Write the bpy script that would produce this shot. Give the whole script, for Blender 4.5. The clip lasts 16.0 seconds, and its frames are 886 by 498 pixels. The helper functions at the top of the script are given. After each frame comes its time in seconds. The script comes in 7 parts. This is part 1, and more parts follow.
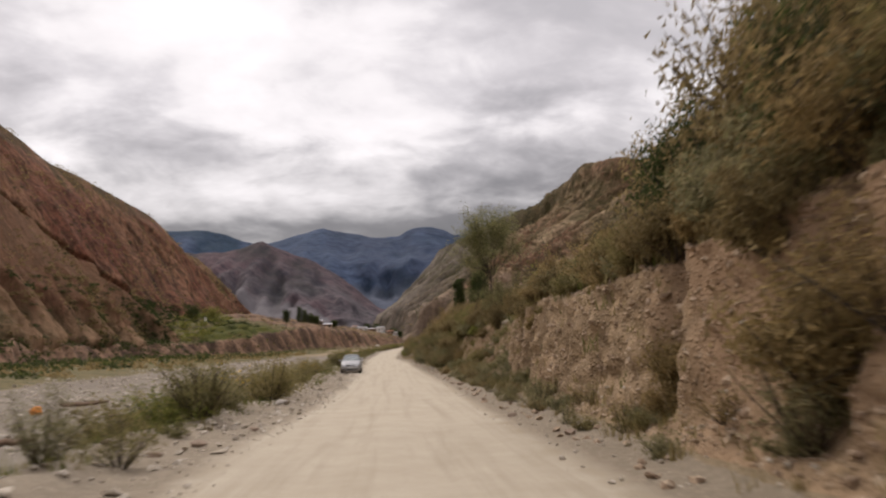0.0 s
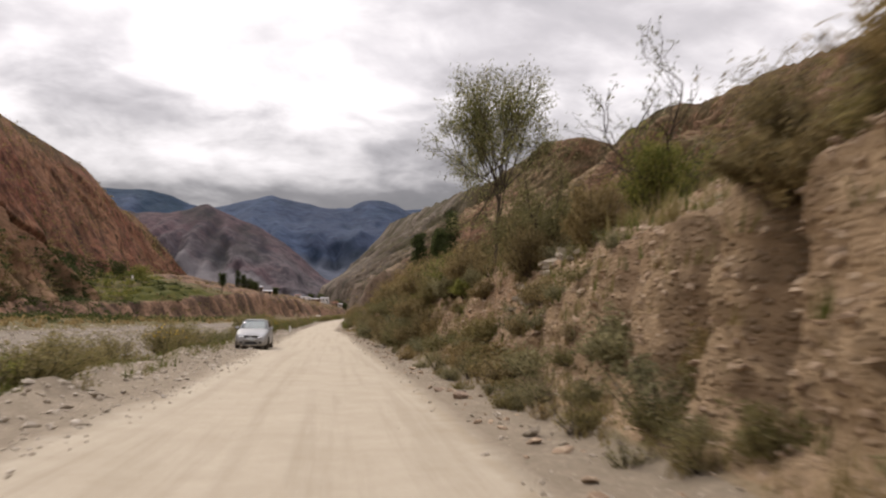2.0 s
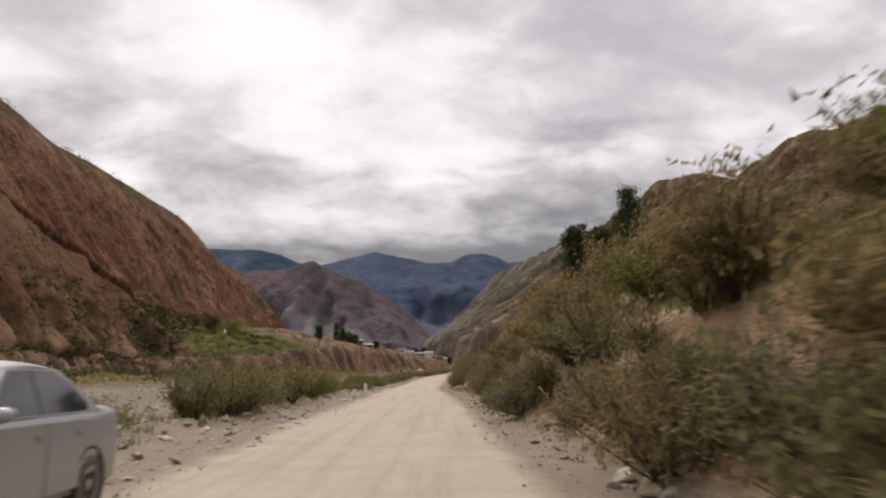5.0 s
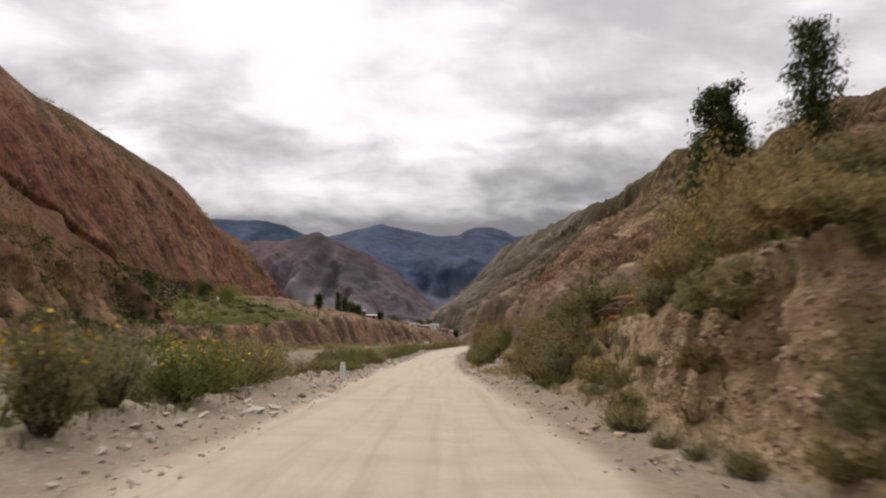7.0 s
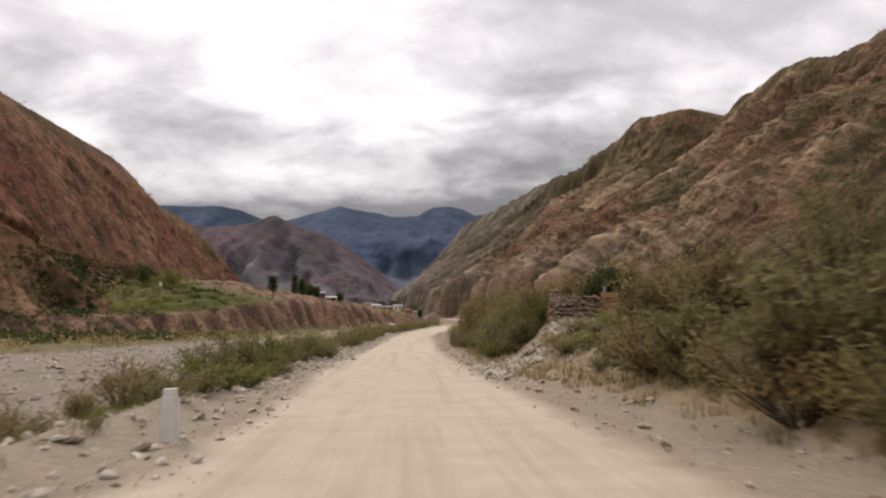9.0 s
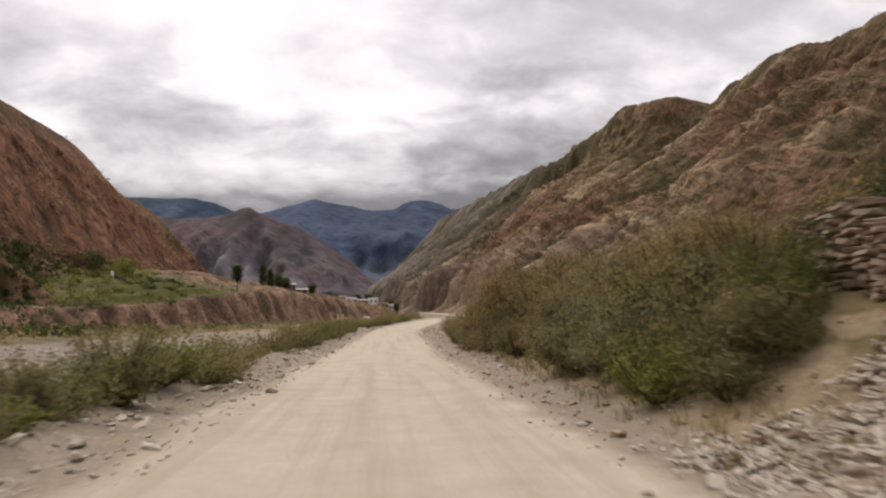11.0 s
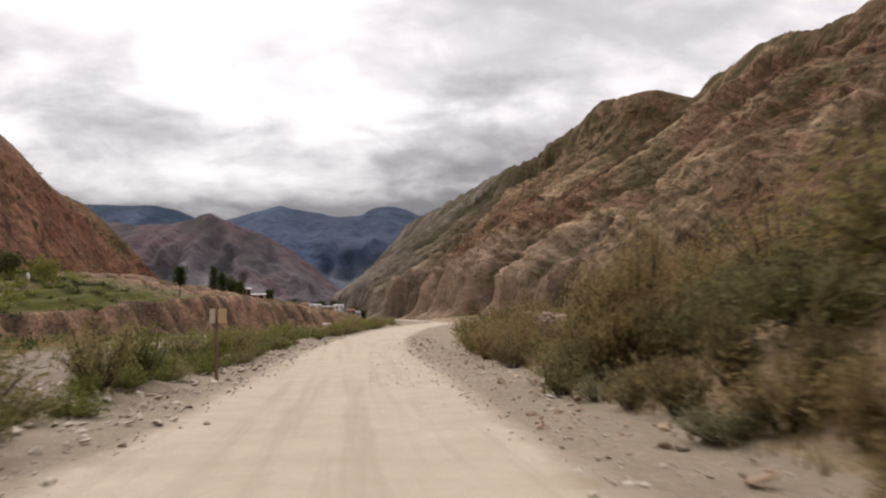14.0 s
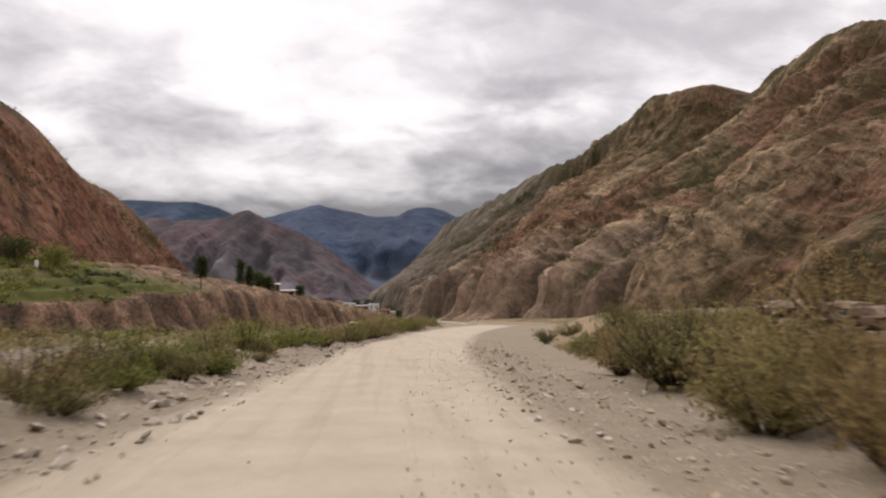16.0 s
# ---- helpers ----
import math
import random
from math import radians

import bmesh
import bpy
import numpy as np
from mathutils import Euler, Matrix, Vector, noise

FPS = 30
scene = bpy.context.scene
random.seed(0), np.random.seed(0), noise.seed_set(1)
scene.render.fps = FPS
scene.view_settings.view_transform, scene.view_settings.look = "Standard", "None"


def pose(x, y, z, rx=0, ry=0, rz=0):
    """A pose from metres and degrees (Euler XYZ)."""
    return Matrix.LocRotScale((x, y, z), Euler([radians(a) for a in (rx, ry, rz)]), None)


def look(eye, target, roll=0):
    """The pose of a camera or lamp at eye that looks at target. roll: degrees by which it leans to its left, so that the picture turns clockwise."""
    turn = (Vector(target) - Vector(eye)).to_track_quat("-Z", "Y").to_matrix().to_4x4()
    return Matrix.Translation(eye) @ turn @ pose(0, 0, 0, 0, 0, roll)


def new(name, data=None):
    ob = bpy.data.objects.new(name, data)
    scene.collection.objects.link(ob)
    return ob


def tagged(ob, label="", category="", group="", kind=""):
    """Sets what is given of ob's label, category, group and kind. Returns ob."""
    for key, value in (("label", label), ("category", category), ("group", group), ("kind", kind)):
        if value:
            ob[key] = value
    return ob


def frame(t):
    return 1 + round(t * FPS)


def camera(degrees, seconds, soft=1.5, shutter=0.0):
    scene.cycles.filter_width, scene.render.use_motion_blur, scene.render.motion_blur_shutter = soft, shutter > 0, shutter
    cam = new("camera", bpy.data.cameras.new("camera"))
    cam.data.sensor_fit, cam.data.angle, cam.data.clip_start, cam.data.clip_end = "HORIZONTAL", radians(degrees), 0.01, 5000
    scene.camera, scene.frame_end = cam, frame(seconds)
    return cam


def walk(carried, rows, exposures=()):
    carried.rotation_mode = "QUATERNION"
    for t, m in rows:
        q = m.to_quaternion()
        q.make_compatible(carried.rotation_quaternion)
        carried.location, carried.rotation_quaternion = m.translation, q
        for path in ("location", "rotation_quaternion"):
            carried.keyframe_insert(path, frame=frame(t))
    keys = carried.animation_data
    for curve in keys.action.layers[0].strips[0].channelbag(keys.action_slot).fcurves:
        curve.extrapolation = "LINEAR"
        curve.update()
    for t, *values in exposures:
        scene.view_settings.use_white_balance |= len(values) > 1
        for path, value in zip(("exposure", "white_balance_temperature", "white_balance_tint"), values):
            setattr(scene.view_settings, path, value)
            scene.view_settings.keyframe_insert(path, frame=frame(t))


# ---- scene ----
cam = camera(58.60, 16.0, soft=2.2, shutter=0.38)
ROWS = [
    (0, 0.000, 0.000, 1.400, -3.91, 7.09, 1.72),
    (0.5, 0.169, 5.729, 1.297, -6.41, 6.76, 0.38),
    (1, 0.369, 11.465, 1.194, -7.93, 5.02, 0.03),
    (1.5, 0.611, 17.203, 1.102, -8.34, 6.73, -0.62),
    (2, 0.887, 22.887, 1.029, -7.91, 5.40, -1.29),
    (2.5, 1.158, 28.527, 0.977, -7.84, 7.65, -0.60),
    (3, 1.347, 34.222, 0.944, -6.72, 6.41, -0.26),
    (3.5, 1.421, 39.970, 0.935, -4.05, 8.74, -0.93),
    (4, 1.399, 45.717, 0.938, -0.98, 9.00, -1.45),
    (4.5, 1.315, 51.421, 0.944, -0.39, 9.20, -0.68),
    (7, 0.254, 79.460, 1.028, -0.02, 7.25, -1.52),
    (7.5, -0.033, 84.966, 1.076, -1.15, 6.16, -0.61),
    (8, -0.327, 90.427, 1.122, -2.08, 5.64, -0.71),
    (10.5, -1.076, 117.798, 1.096, -3.49, 6.32, 2.19),
    (11, -1.077, 123.229, 1.098, -4.48, 5.47, 0.37),
    (11.5, -1.053, 128.630, 1.099, -4.89, 5.66, -1.85),
    (12, -0.999, 134.073, 1.109, -4.92, 5.87, -0.38),
    (12.5, -0.934, 139.611, 1.132, -5.70, 4.29, 2.77),
    (13, -0.829, 145.174, 1.148, -6.61, 5.70, 2.68),
    (13.5, -0.679, 150.715, 1.162, -7.48, 4.97, 1.94),
    (14, -0.523, 156.260, 1.175, -6.83, 5.95, 0.98),
    (14.5, -0.388, 161.781, 1.196, -5.60, 5.25, -0.82),
    (15, -0.256, 167.233, 1.235, -4.54, 7.08, -0.73),
    (15.5, -0.132, 172.667, 1.308, -4.08, 5.72, -0.60),
    (16, 0.000, 178.054, 1.400, -4.32, 6.11, -0.44),
]
EXPOSURES = [(0.0, -0.06, 6750, 12), (0.5, 0.00, 6750, 12), (1.0, 0.08, 6750, 12), (2.5, 0.12, 6750, 12), (3.5, 0.14, 6750, 12), (4.0, 0.00, 6750, 12), (4.5, -0.10, 6750, 12), (7.0, 0.00, 6750, 12), (8.0, 0.05, 6750, 12), (10.5, 0.03, 6750, 12), (11.5, 0.00, 6750, 12), (12.5, 0.12, 6750, 12), (13.5, 0.12, 6750, 12), (14.5, 0.05, 6750, 12), (16.0, 0.03, 6750, 12)]
walk(cam, [(t, pose(x, y, z, 90 + pitch, roll, yaw)) for t, x, y, z, yaw, pitch, roll in ROWS], EXPOSURES)
# ---- end of path ----


# ---- light ----
def new_world():
    w = bpy.data.worlds.new("overcast_sky")
    scene.world = w
    w.use_nodes = True
    nt = w.node_tree
    nt.nodes.clear()
    N, L = nt.nodes.new, nt.links.new
    out, bg = N("ShaderNodeOutputWorld"), N("ShaderNodeBackground")
    co = N("ShaderNodeTexCoord")
    sep = N("ShaderNodeSeparateXYZ")
    L(co.outputs["Generated"], sep.inputs[0])

    def m(op, a, b=None, c=None, clamp=False):
        n = N("ShaderNodeMath")
        n.operation, n.use_clamp = op, clamp
        for i, v in enumerate((a, b, c)):
            if v is None:
                continue
            if isinstance(v, (int, float)):
                n.inputs[i].default_value = v
            else:
                L(v, n.inputs[i])
        return n.outputs[0]

    up = m("MAXIMUM", sep.outputs["Z"], 0.0)
    # the cloud layer is a flat sheet overhead, so its billows crowd together towards the horizon
    flat = N("ShaderNodeVectorMath")
    flat.operation = "SCALE"
    L(co.outputs["Generated"], flat.inputs[0])
    L(m("DIVIDE", 1.0, m("ADD", up, 0.34)), flat.inputs["Scale"])

    def noise_tex(scale, detail, rough, dist, off, stretch=(1.0, 1.0, 0.0)):
        mp = N("ShaderNodeMapping")
        mp.inputs["Location"].default_value = off
        mp.inputs["Scale"].default_value = stretch
        L(flat.outputs[0], mp.inputs["Vector"])
        n = N("ShaderNodeTexNoise")
        n.inputs["Scale"].default_value, n.inputs["Detail"].default_value = scale, detail
        n.inputs["Roughness"].default_value, n.inputs["Distortion"].default_value = rough, dist
        L(mp.outputs[0], n.inputs["Vector"])
        return n.outputs["Fac"]

    big = noise_tex(1.9, 2.0, 0.5, 0.0, (3.3, 0.9, 0.3))
    fine = noise_tex(4.6, 5.0, 0.50, 0.25, (4.1, 2.2, 1.7), (0.85, 1.0, 0.0))
    wisp = noise_tex(12.0, 4.0, 0.55, 0.4, (1.1, 7.2, 4.7), (0.8, 1.0, 0.0))
    mix = m("ADD", m("ADD", m("MULTIPLY", big, 0.50), m("MULTIPLY", fine, 0.80)), m("MULTIPLY", wisp, 0.22))
    mix = m("SUBTRACT", mix, 0.26)
    # thin cloud in front of the hidden sun
    sun_dir = Vector((math.sin(radians(-15)) * math.cos(radians(18)), math.cos(radians(-15)) * math.cos(radians(18)), math.sin(radians(18))))
    dot = N("ShaderNodeVectorMath")
    dot.operation = "DOT_PRODUCT"
    L(co.outputs["Generated"], dot.inputs[0])
    dot.inputs[1].default_value = sun_dir
    glow = N("ShaderNodeMapRange")
    glow.interpolation_type = "SMOOTHSTEP"
    glow.inputs["From Min"].default_value, glow.inputs["From Max"].default_value = 0.930, 0.995
    glow.inputs["To Min"].default_value, glow.inputs["To Max"].default_value = 0.0, 0.10
    L(dot.outputs["Value"], glow.inputs["Value"])
    dens = m("ADD", mix, glow.outputs[0])
    ramp = N("ShaderNodeValToRGB")
    e = ramp.color_ramp.elements
    e[0].position, e[0].color = 0.33, (0.540, 0.528, 0.562, 1)
    e[1].position, e[1].color = 0.72, (1.040, 1.017, 1.052, 1)
    for p, c in ((0.42, (0.620, 0.602, 0.638, 1)), (0.50, (0.740, 0.721, 0.759, 1)), (0.60, (0.930, 0.908, 0.941, 1))):
        x = e.new(p)
        x.color = c
    L(dens, ramp.inputs[0])
    # cloud banks thicken low over the ridges, the dome brightens overhead
    low = N("ShaderNodeMapRange")
    low.inputs["From Min"].default_value, low.inputs["From Max"].default_value = 0.125, 0.285
    low.inputs["To Min"].default_value, low.inputs["To Max"].default_value = 0.36, 1.0
    L(m("ADD", up, m("MULTIPLY", m("SUBTRACT", dens, 0.55), 0.30)), low.inputs["Value"])
    zen = N("ShaderNodeMapRange")
    zen.inputs["From Min"].default_value, zen.inputs["From Max"].default_value = 0.45, 1.0
    zen.inputs["To Min"].default_value, zen.inputs["To Max"].default_value = 1.0, SKY_ZENITH
    L(up, zen.inputs["Value"])
    sky = N("ShaderNodeTexSky")
    sky.sky_type, sky.sun_disc = "NISHITA", False
    sky.sun_elevation, sky.sun_rotation = radians(SUN_EL), radians(SUN_AZ)
    sc = N("ShaderNodeVectorMath")
    sc.operation = "SCALE"
    L(ramp.outputs[0], sc.inputs[0])
    L(m("MULTIPLY", low.outputs[0], zen.outputs[0]), sc.inputs["Scale"])
    sk = N("ShaderNodeVectorMath")
    sk.operation = "SCALE"
    L(sky.outputs[0], sk.inputs[0])
    sk.inputs["Scale"].default_value = 0.006
    add = N("ShaderNodeVectorMath")
    L(sc.outputs[0], add.inputs[0])
    L(sk.outputs[0], add.inputs[1])
    L(add.outputs[0], bg.inputs["Color"])
    bg.inputs["Strength"].default_value = 1.0
    L(bg.outputs[0], out.inputs[0])


SUN_EL, SUN_AZ, SKY_ZENITH = 42.0, -35.0, 2.6
new_world()
sun = new("sun", bpy.data.lights.new("sun", "SUN"))
sun.data.energy, sun.data.angle, sun.data.color = 1.6, radians(10), (1.0, 0.93, 0.81)
sun.matrix_world = look((math.sin(radians(SUN_AZ)) * 100, math.cos(radians(SUN_AZ)) * 100, 100 * math.tan(radians(SUN_EL))), (0, 0, 0))


# ---- noise in numpy ----
def lattice(ix, iy, seed):
    n = (ix.astype(np.int64) * 374761393 + iy.astype(np.int64) * 668265263 + seed * 974711) & 0x7FFFFFFF
    n = ((n ^ (n >> 13)) * 1274126177) & 0x7FFFFFFF
    return ((n ^ (n >> 16)) & 0xFFFF) / 65535.0


def vnoise(x, y, seed=0):
    x, y = np.broadcast_arrays(np.asarray(x, float), np.asarray(y, float))
    ix, iy = np.floor(x), np.floor(y)
    fx, fy = x - ix, y - iy
    fx, fy = fx * fx * fx * (fx * (fx * 6 - 15) + 10), fy * fy * fy * (fy * (fy * 6 - 15) + 10)
    a, b = lattice(ix, iy, seed), lattice(ix + 1, iy, seed)
    c, d = lattice(ix, iy + 1, seed), lattice(ix + 1, iy + 1, seed)
    return (a + (b - a) * fx) * (1 - fy) + (c + (d - c) * fx) * fy


def fbm(x, y, seed=0, octaves=4, gain=0.5):
    """Fractal noise, about -1 to 1."""
    total, amp, size = 0.0, 1.0, 0.0
    for k in range(octaves):
        total = total + amp * (vnoise(np.asarray(x) * 2**k, np.asarray(y) * 2**k, seed + 17 * k) * 2 - 1)
        size, amp = size + amp, amp * gain
    return total / size


def ridged(x, y, seed=0, octaves=4):
    total, amp = 0.0, 0.5
    for k in range(octaves):
        total = total + amp * (1 - np.abs(vnoise(np.asarray(x) * 2**k, np.asarray(y) * 2**k, seed + 31 * k) * 2 - 1))
        amp *= 0.5
    return total


def smooth(a, b, x):
    t = np.clip((np.asarray(x, float) - a) / (b - a), 0, 1)
    return t * t * (3 - 2 * t)


def ease(ys, vs):
    """A smooth curve through the points (ys, vs)."""
    ys, vs = np.array(ys, float), np.array(vs, float)

    def f(y):
        fine = np.linspace(-6, 6, 13)
        return sum(np.interp(np.asarray(y, float) + d, ys, vs) for d in fine) / len(fine)

    return f


# ---- materials ----
class Nodes:
    def __init__(self, name, rough=0.9, spec=0.2):
        self.mat = bpy.data.materials.new(name)
        self.mat.use_nodes = True
        self.nt = self.mat.node_tree
        self.bsdf = self.nt.nodes["Principled BSDF"]
        self.bsdf.inputs["Roughness"].default_value = rough
        self.bsdf.inputs["Specular IOR Level"].default_value = spec
        self.co = self.nt.nodes.new("ShaderNodeTexCoord").outputs["Object"]
        self.geo = self.nt.nodes.new("ShaderNodeNewGeometry")

    def link(self, a, b):
        self.nt.links.new(a, b)

    def put(self, sock, v):
        if hasattr(v, "links"):
            self.link(v, sock)
        elif isinstance(v, (tuple, list)) and len(v) == 3 and len(sock.default_value) == 4:
            sock.default_value = (*v, 1)
        else:
            sock.default_value = v

    def noise(self, scale, detail=4.0, rough=0.55, dist=0.0, vec=None, stretch=None):
        n = self.nt.nodes.new("ShaderNodeTexNoise")
        n.inputs["Scale"].default_value, n.inputs["Detail"].default_value = scale, detail
        n.inputs["Roughness"].default_value, n.inputs["Distortion"].default_value = rough, dist
        v = vec or self.co
        if stretch:
            mp = self.nt.nodes.new("ShaderNodeMapping")
            mp.inputs["Scale"].default_value = stretch
            self.link(v, mp.inputs["Vector"])
            v = mp.outputs[0]
        self.link(v, n.inputs["Vector"])
        return n.outputs["Fac"]

    def voronoi(self, scale, feature="F1", out="Distance", stretch=None):
        n = self.nt.nodes.new("ShaderNodeTexVoronoi")
        n.feature = feature
        n.inputs["Scale"].default_value = scale
        v = self.co
        if stretch:
            mp = self.nt.nodes.new("ShaderNodeMapping")
            mp.inputs["Scale"].default_value = stretch
            self.link(v, mp.inputs["Vector"])
            v = mp.outputs[0]
        self.link(v, n.inputs["Vector"])
        return n.outputs[out]

    def ramp(self, fac, *stops):
        n = self.nt.nodes.new("ShaderNodeValToRGB")
        e = n.color_ramp.elements
        while len(e) < len(stops):
            e.new(0.5)
        for el, (p, c) in zip(e, stops):
            el.position = p
            el.color = (c, c, c, 1) if isinstance(c, (int, float)) else (*c, 1)
        self.link(fac, n.inputs[0])
        return n.outputs[0]

    def mix(self, fac, a, b, mode="MIX"):
        n = self.nt.nodes.new("ShaderNodeMix")
        n.data_type, n.blend_type = "RGBA", mode
        self.put(n.inputs[0], fac)
        self.put(n.inputs[6], a)
        self.put(n.inputs[7], b)
        return n.outputs[2]

    def math(self, op, a, b=0.0, clamp=False):
        n = self.nt.nodes.new("ShaderNodeMath")
        n.operation, n.use_clamp = op, clamp
        self.put(n.inputs[0], a)
        self.put(n.inputs[1], b)
        return n.outputs[0]

    def attr(self, name):
        n = self.nt.nodes.new("ShaderNodeAttribute")
        n.attribute_name = name
        return n.outputs["Fac"]

    def island(self):
        return self.geo.outputs["Random Per Island"]

    def rand(self):
        return self.nt.nodes.new("ShaderNodeObjectInfo").outputs["Random"]

    def bump(self, height, strength=0.5, dist=0.05):
        n = self.nt.nodes.new("ShaderNodeBump")
        n.inputs["Strength"].default_value, n.inputs["Distance"].default_value = strength, dist
        self.link(height, n.inputs["Height"])
        self.link(n.outputs[0], self.bsdf.inputs["Normal"])

    def color(self, c):
        self.put(self.bsdf.inputs["Base Color"], c)
        return self.mat


def ground_material():
    s = Nodes("valley_ground", 0.95, 0.15)
    big, mid, fine = s.noise(0.12, 4), s.noise(1.1, 5, 0.6), s.noise(9.0, 5, 0.65)
    grit = s.noise(45.0, 3, 0.7)
    pebble = s.voronoi(7.0)
    wob = s.math("MULTIPLY", s.math("SUBTRACT", mid, 0.5), 0.7)

    def mask(name, lo=0.42, hi=0.58):
        return s.ramp(s.math("ADD", s.attr(name), wob), (lo, 0.0), (hi, 1.0))

    # dusty road with darker loose gravel between the wheel tracks
    road = s.mix(s.ramp(mid, (0.3, 0.0), (0.7, 1.0)), (0.375, 0.320, 0.246), (0.435, 0.378, 0.300))
    road = s.mix(s.math("MULTIPLY", s.ramp(fine, (0.45, 0.0), (0.75, 1.0)), 0.35), road, (0.34, 0.285, 0.205))
    gravel = s.mix(s.ramp(fine, (0.35, 0.0), (0.65, 1.0)), (0.195, 0.158, 0.116), (0.285, 0.234, 0.175))
    gravel = s.mix(s.ramp(mid, (0.38, 0.0), (0.62, 0.6)), gravel, (0.19, 0.152, 0.110))
    gravel = s.mix(s.ramp(pebble, (0.08, 0.7), (0.22, 0.0)), gravel, (0.38, 0.33, 0.265))
    bed = s.mix(s.ramp(mid, (0.3, 0.0), (0.7, 1.0)), (0.122, 0.098, 0.078), (0.198, 0.164, 0.131))
    bed = s.mix(s.ramp(s.voronoi(2.2), (0.05, 1.0), (0.2, 0.0)), bed, (0.27, 0.24, 0.205))
    bed = s.mix(s.ramp(big, (0.42, 0.0), (0.62, 0.7)), bed, (0.21, 0.18, 0.14))
    # cut bank: layered brown earth with stones in it
    lay = s.noise(2.0, 7, 0.68, 0.3, stretch=(1.0, 1.0, 1.35))
    bank = s.mix(s.ramp(lay, (0.32, 0.0), (0.62, 1.0)), (0.165, 0.113, 0.068), (0.352, 0.250, 0.156))
    bank = s.mix(s.ramp(big, (0.48, 0.0), (0.62, 0.65)), bank, (0.265, 0.164, 0.102))
    chips = s.voronoi(6.0, stretch=(1, 1, 1.35))
    bank = s.mix(s.ramp(chips, (0.10, 0.6), (0.24, 0.0)), bank, (0.42, 0.32, 0.22))
    # shaded crevices are painted on as dark noise patches
    bank = s.mix(s.ramp(s.noise(4.2, 5, 0.7, 0.3, stretch=(1.0, 1.0, 1.2)), (0.32, 0.5), (0.42, 0.0)), bank, (0.085, 0.055, 0.034))
    soil = s.mix(s.ramp(fine, (0.3, 0.0), (0.7, 1.0)), (0.17, 0.125, 0.075), (0.28, 0.215, 0.14))
    turf = s.mix(s.ramp(s.noise(0.45, 6, 0.7), (0.38, 0.0), (0.62, 1.0)), (0.066, 0.062, 0.023), (0.155, 0.118, 0.060))
    field = s.mix(s.ramp(s.noise(0.35, 4), (0.35, 0.0), (0.65, 1.0)), (0.040, 0.045, 0.008), (0.076, 0.073, 0.013))
    wide = s.noise(0.16, 5, 0.7, 0.6, stretch=(1.0, 1.0, 0.35))
    # shade between the spurs is put into the far bank's colour as dark red-brown
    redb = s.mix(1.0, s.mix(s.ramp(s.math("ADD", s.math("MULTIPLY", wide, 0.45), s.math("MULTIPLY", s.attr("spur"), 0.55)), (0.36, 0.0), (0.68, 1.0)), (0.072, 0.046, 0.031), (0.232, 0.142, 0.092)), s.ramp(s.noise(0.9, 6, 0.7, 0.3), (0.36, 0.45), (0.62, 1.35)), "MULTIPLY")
    c = s.mix(mask("turf"), soil, turf)
    c = s.mix(mask("bank"), c, bank)
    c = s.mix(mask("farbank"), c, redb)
    c = s.mix(mask("field"), c, field)
    c = s.mix(mask("bed"), c, bed)
    c = s.mix(mask("gravel"), c, gravel)
    c = s.mix(mask("road", 0.2, 0.8), c, road)
    rut = s.noise(2.6, 4, 0.6, 0.2, stretch=(1.0, 0.03, 1.0))
    c = s.mix(s.math("MULTIPLY", s.ramp(rut, (0.48, 0.0), (0.66, 0.46)), mask("road", 0.2, 0.5)), c, (0.30, 0.25, 0.185))
    h = s.math("ADD", s.math("MULTIPLY", fine, 0.6), s.math("MULTIPLY", grit, 0.25))
    rubbly = s.math("ADD", s.math("MULTIPLY", s.ramp(chips, (0.05, 1.0), (0.35, 0.0)), 1.6), s.math("ADD", s.math("MULTIPLY", lay, 1.0), s.ramp(s.voronoi(11.0), (0.05, 1.0), (0.4, 0.0))))
    h = s.math("ADD", h, s.math("MULTIPLY", rubbly, s.attr("bank")))
    s.bump(h, 0.8, 0.07)
    return s.color(c)


